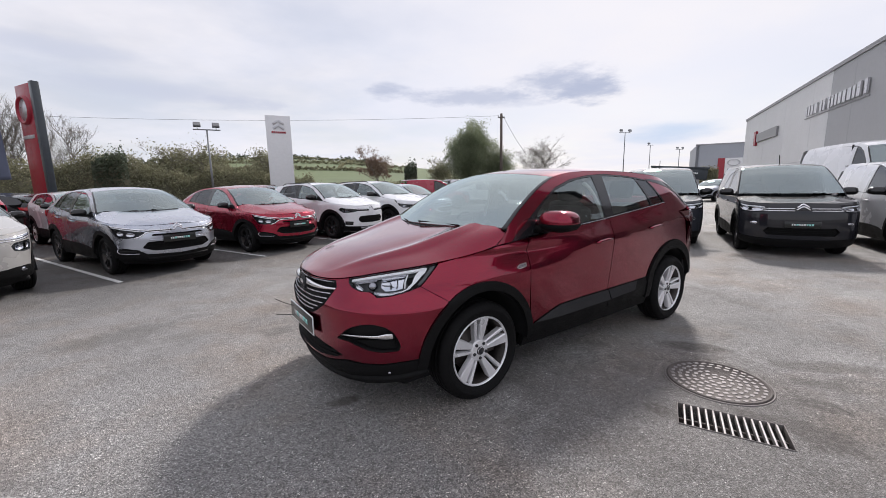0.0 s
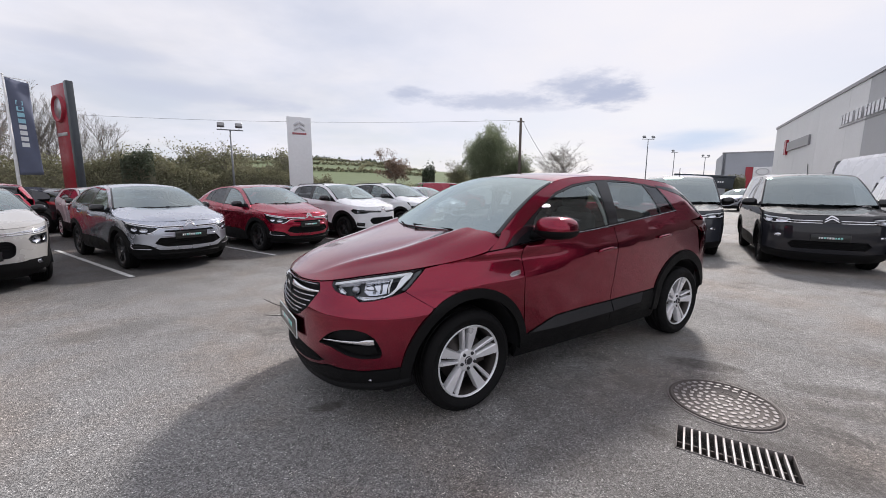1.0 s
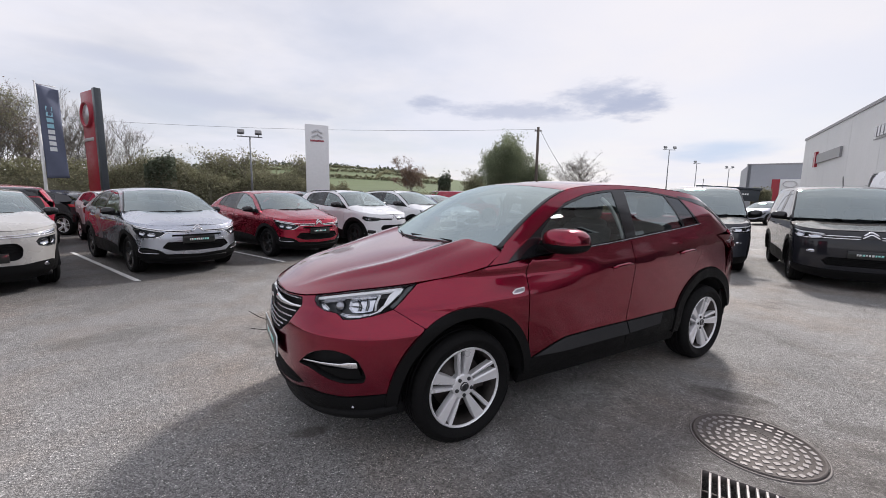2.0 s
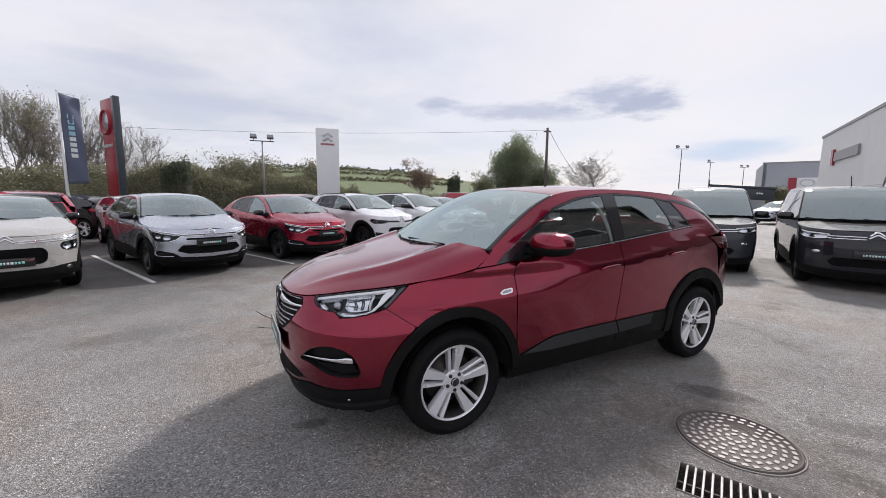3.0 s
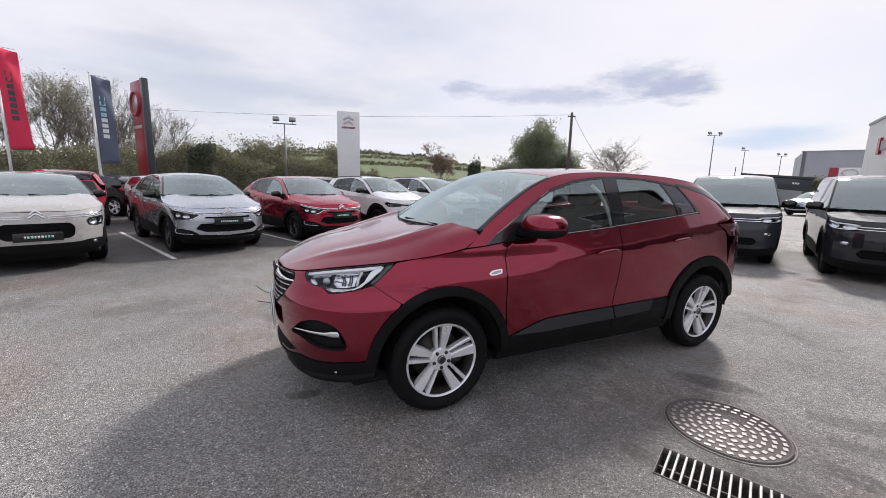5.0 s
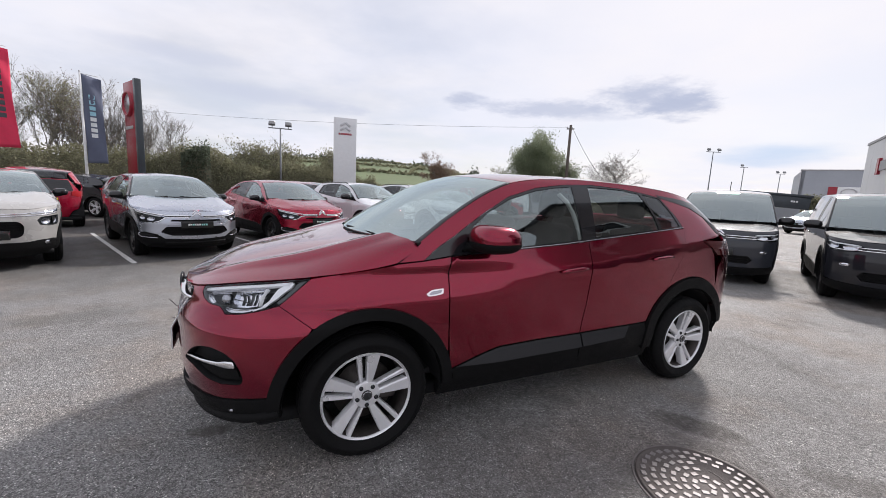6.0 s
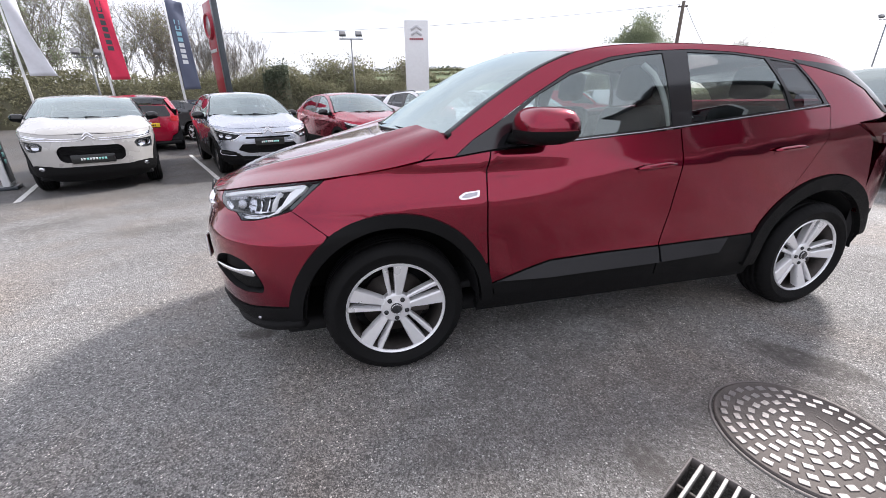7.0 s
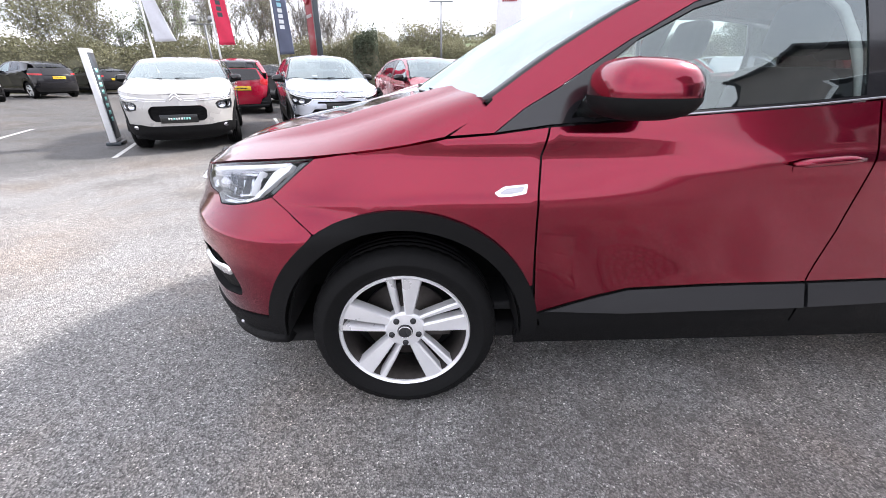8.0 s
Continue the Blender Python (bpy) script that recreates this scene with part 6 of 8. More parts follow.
# ---- ground: one sheet, with a gully cut through it under the drain grate ----
def tarmac_material(name="tarmac", base=(0.278, 0.271, 0.263)):
    m = bpy.data.materials.new(name)
    m.use_nodes = True
    n, l = m.node_tree.nodes, m.node_tree.links
    p = n["Principled BSDF"]
    tc = n.new("ShaderNodeTexCoord")

    def noise(scale, detail=4, rough=0.6):
        k = n.new("ShaderNodeTexNoise")
        k.inputs["Scale"].default_value, k.inputs["Detail"].default_value, k.inputs["Roughness"].default_value = scale, detail, rough
        l.new(tc.outputs["Object"], k.inputs["Vector"])
        return k.outputs["Fac"]

    def ramp(v, a, b, c, d):
        k = n.new("ShaderNodeMapRange")
        l.new(v, k.inputs[0])
        for i, q in zip((1, 2, 3, 4), (a, b, c, d)):
            k.inputs[i].default_value = q
        return k.outputs[0]

    def op(kind, a, b):
        k = n.new("ShaderNodeMath")
        k.operation = kind
        for i, q in enumerate((a, b)):
            if isinstance(q, (int, float)):
                k.inputs[i].default_value = q
            else:
                l.new(q, k.inputs[i])
        return k.outputs[0]

    chips = n.new("ShaderNodeTexVoronoi")
    chips.inputs["Scale"].default_value = 165
    l.new(tc.outputs["Object"], chips.inputs["Vector"])
    tone = n.new("ShaderNodeSeparateColor")
    l.new(chips.outputs["Color"], tone.inputs[0])
    stone = ramp(tone.outputs[0], 0.0, 1.0, 0.36, 1.6)
    bright = ramp(tone.outputs[1], 0.96, 0.975, 0.0, 1.6)
    gaps = ramp(chips.outputs["Distance"], 0.25, 0.75, 1.08, 0.62)
    wide, mid, fine = ramp(noise(0.35, 6), 0.35, 0.65, 0.84, 1.14), ramp(noise(2.2, 6), 0.3, 0.7, 0.88, 1.12), ramp(noise(28, 3), 0.3, 0.7, 0.8, 1.2)
    v = op("MULTIPLY", op("MULTIPLY", op("ADD", op("MULTIPLY", stone, gaps), bright), wide), op("MULTIPLY", mid, fine))
    col = n.new("ShaderNodeVectorMath")
    col.operation = "SCALE"
    col.inputs[0].default_value = base
    l.new(v, col.inputs["Scale"])
    # the tarmac is darker over the parking bays, with a ragged border
    sep = n.new("ShaderNodeSeparateXYZ")
    l.new(tc.outputs["Object"], sep.inputs[0])
    out_of_bay = op("ADD", op("ADD", op("MULTIPLY", sep.outputs[0], 0.829), op("MULTIPLY", sep.outputs[1], -0.559)), op("MULTIPLY", op("SUBTRACT", noise(0.8, 6), 0.5), 3.0))
    bay = n.new("ShaderNodeVectorMath")
    bay.operation = "SCALE"
    l.new(col.outputs[0], bay.inputs[0])
    l.new(ramp(out_of_bay, -8.2, -5.6, 0.42, 1.0), bay.inputs["Scale"])
    col = bay
    # worn, damp and oily stains with shapes of their own
    stain = n.new("ShaderNodeMix")
    stain.data_type = "RGBA"
    patch = op("MULTIPLY", ramp(noise(0.9, 7, 0.65), 0.58, 0.64, 0.0, 0.45), ramp(noise(9, 5), 0.3, 0.6, 0.4, 1.0))
    ragged = op("MULTIPLY", op("SUBTRACT", noise(5.5, 7, 0.66), 0.5), 2.6)
    speck = ramp(noise(26, 4), 0.3, 0.62, 0.5, 1.0)
    ring = 0.0
    # dark damp patches by the ironwork and where cars drip, and wide darker areas: place, reach, turn, strength
    for x, y, rx, ry, turn, strength in ((2.0, 2.66, 0.56, 0.66, -25, 0.55), (2.26, 3.36, 0.34, 0.14, -25, 0.85), (2.05, 2.19, 0.4, 0.15, -31, 0.75), (2.15, 2.04, 0.27, 0.2, -60, 0.75), (2.5, 2.36, 0.24, 0.12, -40, 0.7), (1.4, 2.38, 0.1, 0.2, 20, 0.75),
                                         (2.72, 2.66, 0.22, 0.09, -20, 0.6), (1.9, 2.1, 1.9, 1.35, -20, 0.4), (3.0, 1.3, 1.3, 1.0, 20, 0.32), (3.0, 2.9, 0.5, 0.14, -15, 0.5), (3.5, 2.2, 0.35, 0.3, 10, 0.55), (2.75, 2.05, 0.16, 0.3, 30, 0.6),
                                         (4.3, 3.0, 0.5, 0.2, 30, 0.45), (-3.4, 4.0, 0.6, 0.25, 40, 0.3), (-0.72, 2.64, 0.13, 0.07, 30, 0.85)):
        c, sn = math.cos(radians(turn)), math.sin(radians(turn))
        px, py = op("SUBTRACT", sep.outputs[0], x), op("SUBTRACT", sep.outputs[1], y)
        u = op("ADD", op("MULTIPLY", px, c / rx), op("MULTIPLY", py, sn / rx))
        w = op("ADD", op("MULTIPLY", px, -sn / ry), op("MULTIPLY", py, c / ry))
        r2 = op("ADD", op("MULTIPLY", u, u), op("MULTIPLY", w, w))
        ring = op("MAXIMUM", ring, op("MULTIPLY", ramp(op("ADD", r2, op("MULTIPLY", ragged, 1.0 if rx > 0.45 else 0.85)), 0.35, 1.05, min(1.0, strength * 1.35), 0.0), speck))
    # rusty brown tint, and fine cracks round the frames
    brown = n.new("ShaderNodeMix")
    brown.data_type, brown.blend_type = "RGBA", "MULTIPLY"
    l.new(ramp(noise(0.75, 5, 0.6), 0.46, 0.66, 0.0, 0.9), brown.inputs[0])
    l.new(col.outputs[0], brown.inputs[6])
    brown.inputs[7].default_value = (1.04, 0.93, 0.84, 1)
    crack = n.new("ShaderNodeTexVoronoi")
    crack.feature = "DISTANCE_TO_EDGE"
    crack.inputs["Scale"].default_value = 3.2
    warp = n.new("ShaderNodeVectorMath")
    warp.operation = "ADD"
    wob = n.new("ShaderNodeTexNoise")
    wob.inputs["Scale"].default_value = 4
    l.new(tc.outputs["Object"], wob.inputs["Vector"])
    half = n.new("ShaderNodeVectorMath")
    half.operation = "SCALE"
    half.inputs["Scale"].default_value = 0.5
    l.new(wob.outputs["Color"], half.inputs[0])
    l.new(tc.outputs["Object"], warp.inputs[0]), l.new(half.outputs[0], warp.inputs[1])
    l.new(warp.outputs[0], crack.inputs["Vector"])
    lines = op("MULTIPLY", ramp(crack.outputs["Distance"], 0.004, 0.02, 0.55, 0.0), ramp(noise(0.8, 4), 0.55, 0.66, 0.0, 1.0))
    ring = op("MAXIMUM", ring, lines)
    l.new(op("MAXIMUM", patch, ring), stain.inputs[0])
    l.new(brown.outputs[2], stain.inputs[6])
    stain.inputs[7].default_value = (0.085, 0.076, 0.07, 1)
    l.new(stain.outputs[2], p.inputs["Base Color"])
    l.new(ramp(noise(1.5, 5), 0.3, 0.7, 0.62, 0.85), p.inputs["Roughness"])
    b = n.new("ShaderNodeBump")
    b.inputs["Strength"].default_value, b.inputs["Distance"].default_value = 0.75, 0.006
    l.new(op("ADD", chips.outputs["Distance"], op("MULTIPLY", noise(220, 2), 0.6)), b.inputs["Height"])
    l.new(b.outputs[0], p.inputs["Normal"])
    return m


TARMAC = tarmac_material()
gcx, gcy, gang = 1.73, 2.2125, math.atan2(-0.285, 0.47)


def ground_sheet():
    bm = bmesh.new()
    L, Wd = 0.28, 0.13
    c, s = math.cos(gang), math.sin(gang)
    hole = [bm.verts.new((gcx + x * c - y * s, gcy + x * s + y * c, 0)) for x, y in ((-L, -Wd), (L, -Wd), (L, Wd), (-L, Wd))]
    low = [bm.verts.new(v.co - Vector((0, 0, 0.3))) for v in hole]
    near = [bm.verts.new((x, y, 0)) for x, y in ((-40, -40), (40, -40), (40, 40), (-40, 40))]
    far = [bm.verts.new((x, y, 0)) for x, y in ((-2500, -2500), (2500, -2500), (2500, 2500), (-2500, 2500))]
    for i in range(4):
        j = (i + 1) % 4
        bm.faces.new((near[i], near[j], hole[j], hole[i]))
        bm.faces.new((far[i], far[j], near[j], near[i]))
        bm.faces.new((hole[i], hole[j], low[j], low[i]))
    bmesh.ops.recalc_face_normals(bm, faces=bm.faces)
    return bm


ground = tagged(part("ground", ground_sheet(), TARMAC, smooth=False), "worn grey tarmac of a car dealer's yard", "ground", kind="structure")


# ---- buildings ----
def wall_box(parent, name, a, b, z0, z1, thick, mat, label=""):
    """An upright wall from a to b, thickness to its left."""
    a, b = Vector(a), Vector(b)
    d = (b - a).normalized()
    n = Vector((-d.y, d.x))
    bm = bmesh.new()
    pts = [a, b, b + n * thick, a + n * thick]
    lo, hi = [bm.verts.new((p.x, p.y, z0)) for p in pts], [bm.verts.new((p.x, p.y, z1)) for p in pts]
    bm.faces.new(lo[::-1]), bm.faces.new(hi)
    for i in range(4):
        bm.faces.new((lo[i], lo[(i + 1) % 4], hi[(i + 1) % 4], hi[i]))
    return part(name, bm, mat, parent, label, smooth=False)


WALL_PALE = material("pale_cladding", (0.74, 0.74, 0.745), 0.5, vary=0.05, scale=0.6)
WALL_GREY = material("grey_cladding", (0.42, 0.425, 0.44), 0.5, vary=0.06, scale=0.6)
WALL_BLUE = material("blue_grey_cladding", (0.36, 0.38, 0.42), 0.5, vary=0.06, scale=0.6)
FASCIA = material("roof_edge", (0.30, 0.30, 0.31), 0.45, metal=0.3)
SIGN_RED = material("sign_red", (0.31, 0.012, 0.03), 0.4, coat=0.3)
SIGN_WHITE = material("sign_white", (0.78, 0.79, 0.80), 0.35, coat=0.3, vary=0.04)
SIGN_DARK = material("sign_dark", (0.045, 0.055, 0.065), 0.4, coat=0.3)
LETTER = material("letter_metal", (0.55, 0.55, 0.57), 0.3, metal=0.6)

D = Vector((0.48, 0.877))
A0 = Vector((21.8, 19.3))
H = 8.0
showroom = thing("showroom", "big showroom hall clad in pale and mid grey panels", "building")
N = Vector((D.y, -D.x))


def along(t, off=0.0):
    return A0 + D * t - N * off


T_SPLIT, T_END, T_START = 6.1, 29.2, -9.0
wall_box(showroom, "wall", along(T_SPLIT), along(T_END), 0, H, -0.4, WALL_PALE)
wall_box(showroom, "wall", along(-3.5), along(T_SPLIT - 0.02), 0, H, -0.4, WALL_GREY)
# unseen low extension of the wall, added to close the yard in reflections
wall_box(showroom, "wall", along(T_START), along(-3.52), 0, 5.4, -0.4, WALL_GREY)
wall_box(showroom, "roof_edge", along(T_START, 0.08), along(-3.6, 0.08), 5.4, 5.6, -0.5, FASCIA)
wall_box(showroom, "wall", along(T_END) + N * 0.4, along(T_END) + N * 20, 0, H, 0.4, WALL_PALE)
wall_box(showroom, "roof_edge", along(-3.5, 0.08), along(T_END + 0.1, 0.08), H, H + 0.22, -0.5, FASCIA)
# panel joints stand proud as slim cover strips
for t in np.arange(-3.0, T_END, 6.0):
    wall_box(showroom, "joint_strip", along(t, 0.004), along(t + 0.025, 0.004), 0, H - 0.02, -0.004, WALL_PALE if t > T_SPLIT else WALL_GREY)
for z in (2.7,):
    wall_box(showroom, "joint_strip", along(-3.5, 0.006), along(T_END, 0.006), z, z + 0.03, -0.006, WALL_GREY)
# the long sign: a row of plain upright bars, which stand for letters
rng = random.Random(4)
sign = thing("wall_sign", "row of raised metal letter bars on the showroom wall", "sign")
t = 1.1
k = 0
while t < 9.6:
    w = rng.choice((0.3, 0.38, 0.46))
    z0 = 5.78
    if k in (1, 9, 11):
        t += 0.25
    wall_box(sign, "letter", along(t, 0.14), along(t + w, 0.14), z0, z0 + 0.66 + (0.08 if k in (0, 1) else 0), -0.09, LETTER)
    t += w + 0.19
    k += 1
wall_box(sign, "sign_rail", along(1.0, 0.05), along(10.1, 0.05), 5.62, 5.69, -0.05, FASCIA)
# unseen glazed end of the showroom, added as a dark surface for car reflections
GLAZING = material("dark_glazing", (0.012, 0.014, 0.018), 0.06, vary=0.1, coat=0.6)
for t in np.arange(-9, -4, 3.0):
    wall_box(showroom, "glazing", along(t + 0.06, 0.03), along(t + 2.94, 0.03), 0.3, 3.6, -0.03, GLAZING)
    wall_box(showroom, "mullion", along(t - 0.05, 0.07), along(t + 0.05, 0.07), 0.0, 3.7, -0.07, FASCIA)
sign2 = thing("wall_sign", "slim grey sign board with a red end on the showroom wall", "sign")
wall_box(sign2, "board", along(16.4, 0.16), along(23.2, 0.16), 5.2, 6.0, -0.15, FASCIA)
wall_box(sign2, "end_mark", along(23.4, 0.2), along(24.1, 0.2), 4.9, 6.3, -0.19, SIGN_RED)

hall = thing("second_showroom", "blue-grey showroom hall with red and white sign panels", "building")
hx = Vector((42.5, 63.0))
hd = Vector((0.86, -0.5))
P = lambda t, o=0.0: hx + hd * t + Vector((-hd.y, hd.x)) * -o
wall_box(hall, "wall", P(0), P(30), 0, 7.0, 0.4, WALL_BLUE)
wall_box(hall, "wall", P(0), P(0, -14), 0, 7.0, -0.4, WALL_BLUE)
wall_box(hall, "roof_edge", P(-0.1, 0.06), P(30, 0.06), 7.0, 7.2, 0.5, FASCIA)
wall_box(hall, "red_panel", P(3.0, 0.08), P(3.9, 0.08), 0, 4.9, 0.08, SIGN_RED)
wall_box(hall, "white_panel", P(3.95, 0.08), P(6.2, 0.08), 0, 4.9, 0.08, SIGN_WHITE)
wall_box(hall, "red_panel", P(6.25, 0.08), P(7.4, 0.08), 0, 4.9, 0.08, SIGN_RED)
ring = revolve([(0.75 + 0.09 * math.cos(a), 0.09 * math.sin(a)) for a in (2 * math.pi * j / 8 for j in range(9))], 32)
bmesh.ops.transform(ring, matrix=pose(*P(5.05, 0.15), 4.2, 0, 0, -30.2) @ Matrix.Diagonal((1, 1, 0.62, 1)), verts=ring.verts)
part("sign_ring", ring, LETTER, hall)
canopy = thing("canopy", "dark canopy with a deep black fascia beside the second hall", "canopy")
part("roof", box((-2.6, -2, -0.09), (2.2, 2, 0.09), 0.03, pose(24.6, 38.5, 2.75, 0, 4, -32)), SIGN_DARK, canopy)
part("fascia", box((-1.1, -1.9, -1.05), (2.1, 1.9, -0.1), 0.02, pose(24.6, 38.5, 2.75, 0, 4, -32)), SIGN_DARK, canopy, "deep black sign fascia")
for k in range(3):
    part("mark", box((0.9 + 0.16 * k, -1.93, -0.56), (1.02 + 0.16 * k, -1.9, -0.42), 0.004, pose(24.6, 38.5, 2.75, 0, 4, -32)), SIGN_WHITE, canopy)
for dx in (-1.9, 1.9):
    part("post", box((-0.05, -0.05, 0), (0.05, 0.05, 2.65), 0.01, pose(24.6 + dx * 0.848, 38.5 - dx * 0.53, 0)), SIGN_DARK, canopy)
tagged(wall_box(None, "yard_wall", (16, 40), (44, 52), 0, 1.7, 0.3, WALL_BLUE), "long low grey yard wall by the far cars", "wall", kind="structure")

# ---- signs, flags and masts ----
totem = thing("sign_totem", "tall red totem sign with a dark edge and round emblem", "sign", pose(-18.8, 19.85, 0, 0, 0, -28))
part("panel", box((-0.9, -0.12, 0.0), (0.62, 0.12, 6.45), 0.03), SIGN_RED, totem)
part("edge", box((0.625, -0.14, 0), (0.95, 0.14, 6.5), 0.03), SIGN_DARK, totem)
ring = revolve([(0.5, 0.0), (0.56, -0.12), (0.64, -0.12), (0.68, 0.0)], 32)
bmesh.ops.transform(ring, matrix=pose(-0.2, -0.12, 5.3), verts=ring.verts)
part("emblem_ring", ring, SIGN_RED, totem)
disc = revolve([(0, -0.05), (0.5, -0.04), (0.5, 0.0)], 28)
bmesh.ops.transform(disc, matrix=pose(-0.2, -0.12, 5.3), verts=disc.verts)
part("emblem", disc, LETTER, totem)
part("name_bar", box((-0.75, -0.145, 4.0), (0.35, -0.122, 4.16), 0.005), LETTER, totem)

pylon = thing("sign_pylon", "tall white pylon sign with silver chevrons over red bars", "sign", pose(-11.4, 30.85, 0, 0, 0, 25.1))
part("panel", box((-0.86, -0.2, 0), (0.86, 0.2, 6.8), 0.02), SIGN_WHITE, pylon)
for dz in (0.0, 0.34):
    for s in (-1, 1):
        part("chevron", box((0, -0.03, -0.08), (0.46, 0.02, 0.08), 0.01, pose(0, -0.225, 6.1 + dz, 0, 0 + s * 0, 0) @ Matrix.Rotation(radians(35 if s > 0 else 145), 4, "Y")), LETTER, pylon)
for k in range(7):
    part("letter", box((-0.5 + k * 0.145, -0.225, 5.52), (-0.5 + k * 0.145 + 0.11, -0.202, 5.66), 0.004), SIGN_RED, pylon)

FLAG_MATS = dict(red=material("flag_red", (0.74, 0.05, 0.11), 0.8, vary=0.08), blue=material("flag_blue", (0.125, 0.14, 0.2), 0.8, vary=0.08), white=material("flag_white", (0.72, 0.73, 0.78), 0.8, vary=0.06))
POLE = material("pole_white", (0.72, 0.72, 0.72), 0.4)
FLAG_MARK = material("flag_mark", (0.35, 0.62, 0.72), 0.8)


def flag(x, y, height, cloth, width, low, label, lean=2.0, mark=None, sway=0.0):
    f = thing("flag_pole", label, "flag", pose(x, y, 0, 0, -lean, 45), "flags on white poles along the hedge")
    bm = tube([(0, 0, 0), (0, 0, 2.2), (0, 0, height)], 0.05, 10, radii=[0.065, 0.055, 0.03])
    part("pole", bm, POLE, f)
    part("pole_cap", revolve([(0, height + 0.06), (0.045, height + 0.03), (0.045, height), (0, height - 0.01)], 10, "z"), POLE, f)
    part("top_arm", tube([(0, 0, height - 0.08), (width, 0, height - 0.12)], 0.015, 6), POLE, f)
    n, mrows = 12, 24
    shape = lambda u, v: Vector((0.05 + u * width + sway * (1 - v) ** 2 * (0.3 + u), 0.07 * math.sin(3.0 * v * 2 + u * 2.2) * (0.3 + u) + 0.05 * math.sin(v * 11 + u * 5), low + v * (height - 0.1 - low) - 0.12 * u + (0.15 * u * (1 - v))))
    bm = bmesh.new()
    vs = [[bm.verts.new(shape(i / n, j / mrows)) for i in range(n + 1)] for j in range(mrows + 1)]
    for j in range(mrows):
        for i in range(n):
            bm.faces.new((vs[j][i], vs[j][i + 1], vs[j + 1][i + 1], vs[j + 1][i]))
    ob = part("cloth", bm, FLAG_MATS[cloth], f)
    md = ob.modifiers.new("thick", "SOLIDIFY")
    md.thickness = 0.006
    if mark:
        r2 = random.Random(7)
        v = 0.3
        k = 0
        while v < 0.78:
            dv = 0.045
            bm = bmesh.new()
            for side in (-0.012, 0.012):
                q = [shape(u, w) + Vector((0, side, 0)) for u, w in ((0.3, v), (0.62, v), (0.62, v + dv), (0.3, v + dv))]
                bm.faces.new([bm.verts.new(c) for c in q])
            part("mark", bm, PLATE_PALE if (mark == "two" and k < 4) else (FLAG_MARK if mark == "two" else SIGN_DARK), ob)
            v += dv + 0.018
            k += 1
    return f


flag(-18.0, 16.55, 6.0, "blue", 0.66, 2.0, "dark blue banner flag with pale marks on a white pole", 0.0, "two", 0.06)
flag(-21.6, 15.6, 7.0, "red", 0.68, 2.5, "bright red banner flag with dark marks on a white pole", 0.0, "one", 0.1)
flag(-23.5, 13.2, 6.6, "white", 0.5, 2.6, "plain white banner flag on a white pole", 0.0, None, 0.5)

MAST = material("galvanised", (0.22, 0.23, 0.24), 0.5, metal=0.5, vary=0.15)
LAMPGLASS = material("lamp_front", (0.3, 0.3, 0.3), 0.2, metal=0.3)


def floodlight(x, y, height, label, turn=0.0, heads=2, wide=0.55):
    f = thing("floodlight_mast", label, "street lamp", pose(x, y, 0, 0, 0, turn), "floodlight masts")
    part("pole", tube([(0, 0, 0), (0, 0, height)], 0.06, 10, radii=[0.085, 0.05]), MAST, f)
    part("crossbar", box((-wide - 0.25, -0.03, height - 0.04), (wide + 0.25, 0.03, height + 0.03), 0.01), MAST, f)
    for s in (-1, 1)[:heads]:
        h = part("lamp_head", box((-0.22, -0.09, -0.16), (0.22, 0.09, 0.16), 0.03, pose(s * wide, -0.1, height + 0.3, -35, 0, 0)), MAST, f)
        part("lamp_glass", box((-0.18, -0.105, -0.13), (0.18, -0.092, 0.13), 0.004, pose(s * wide, -0.1, height + 0.3, -35, 0, 0)), LAMPGLASS, h)
        part("bracket", box((-0.02, -0.02, 0), (0.02, 0.02, 0.2), 0, pose(s * wide, 0, height)), MAST, h)
    return f


floodlight(-15.06, 27.85, 5.45, "grey floodlight mast with two square lamp heads", 25)
floodlight(28.1, 57.5, 8.5, "tall slim floodlight mast beyond the vans", 10, 2, 0.7)
floodlight(40, 72, 8.0, "slim far floodlight mast", 10, 1, 0.4)
floodlight(48, 76, 7.5, "slim far floodlight mast with two heads", 10, 2, 0.6)
floodlight(-27.5, 18.6, 4.0, "low grey floodlight mast among the flags", 40)
WOOD = material("pole_wood", (0.12, 0.10, 0.085), 0.85, vary=0.25, bump=0.4, bump_scale=40)
post = thing("telegraph_pole", "weathered wooden pole carrying one cable", "pole", pose(7.15, 40.6, 0))
part("pole", tube([(0, 0, 0), (0, 0, 8.45)], 0.14, 12, radii=[0.17, 0.12]), WOOD, post)
part("crossarm", box((-0.35, -0.05, 8.05), (0.35, 0.05, 8.15), 0.01), WOOD, post)
part("insulator", tube([(-0.28, 0, 8.15), (-0.28, 0, 8.3)], 0.035, 8), POLE, post)
wire = [Vector((7.0, 40.6, 8.25)).lerp(Vector((-60.0, 34.0, 9.6)), k / 24) - Vector((0, 0, 1.1 * (1 - (2 * k / 24 - 1) ** 2))) for k in range(25)]
tagged(part("cable", tube(wire, 0.012, 5), SIGN_DARK), "thin dark overhead cable sagging from the pole", "cable")
wire = [Vector((7.3, 40.6, 8.25)).lerp(Vector((12.5, 43.0, 2.5)), k / 12) - Vector((0, 0, 0.7 * (1 - (2 * k / 12 - 1) ** 2))) for k in range(13)]
tagged(part("cable", tube(wire, 0.016, 5), SIGN_DARK), "slack service cable dropping from the pole", "cable")

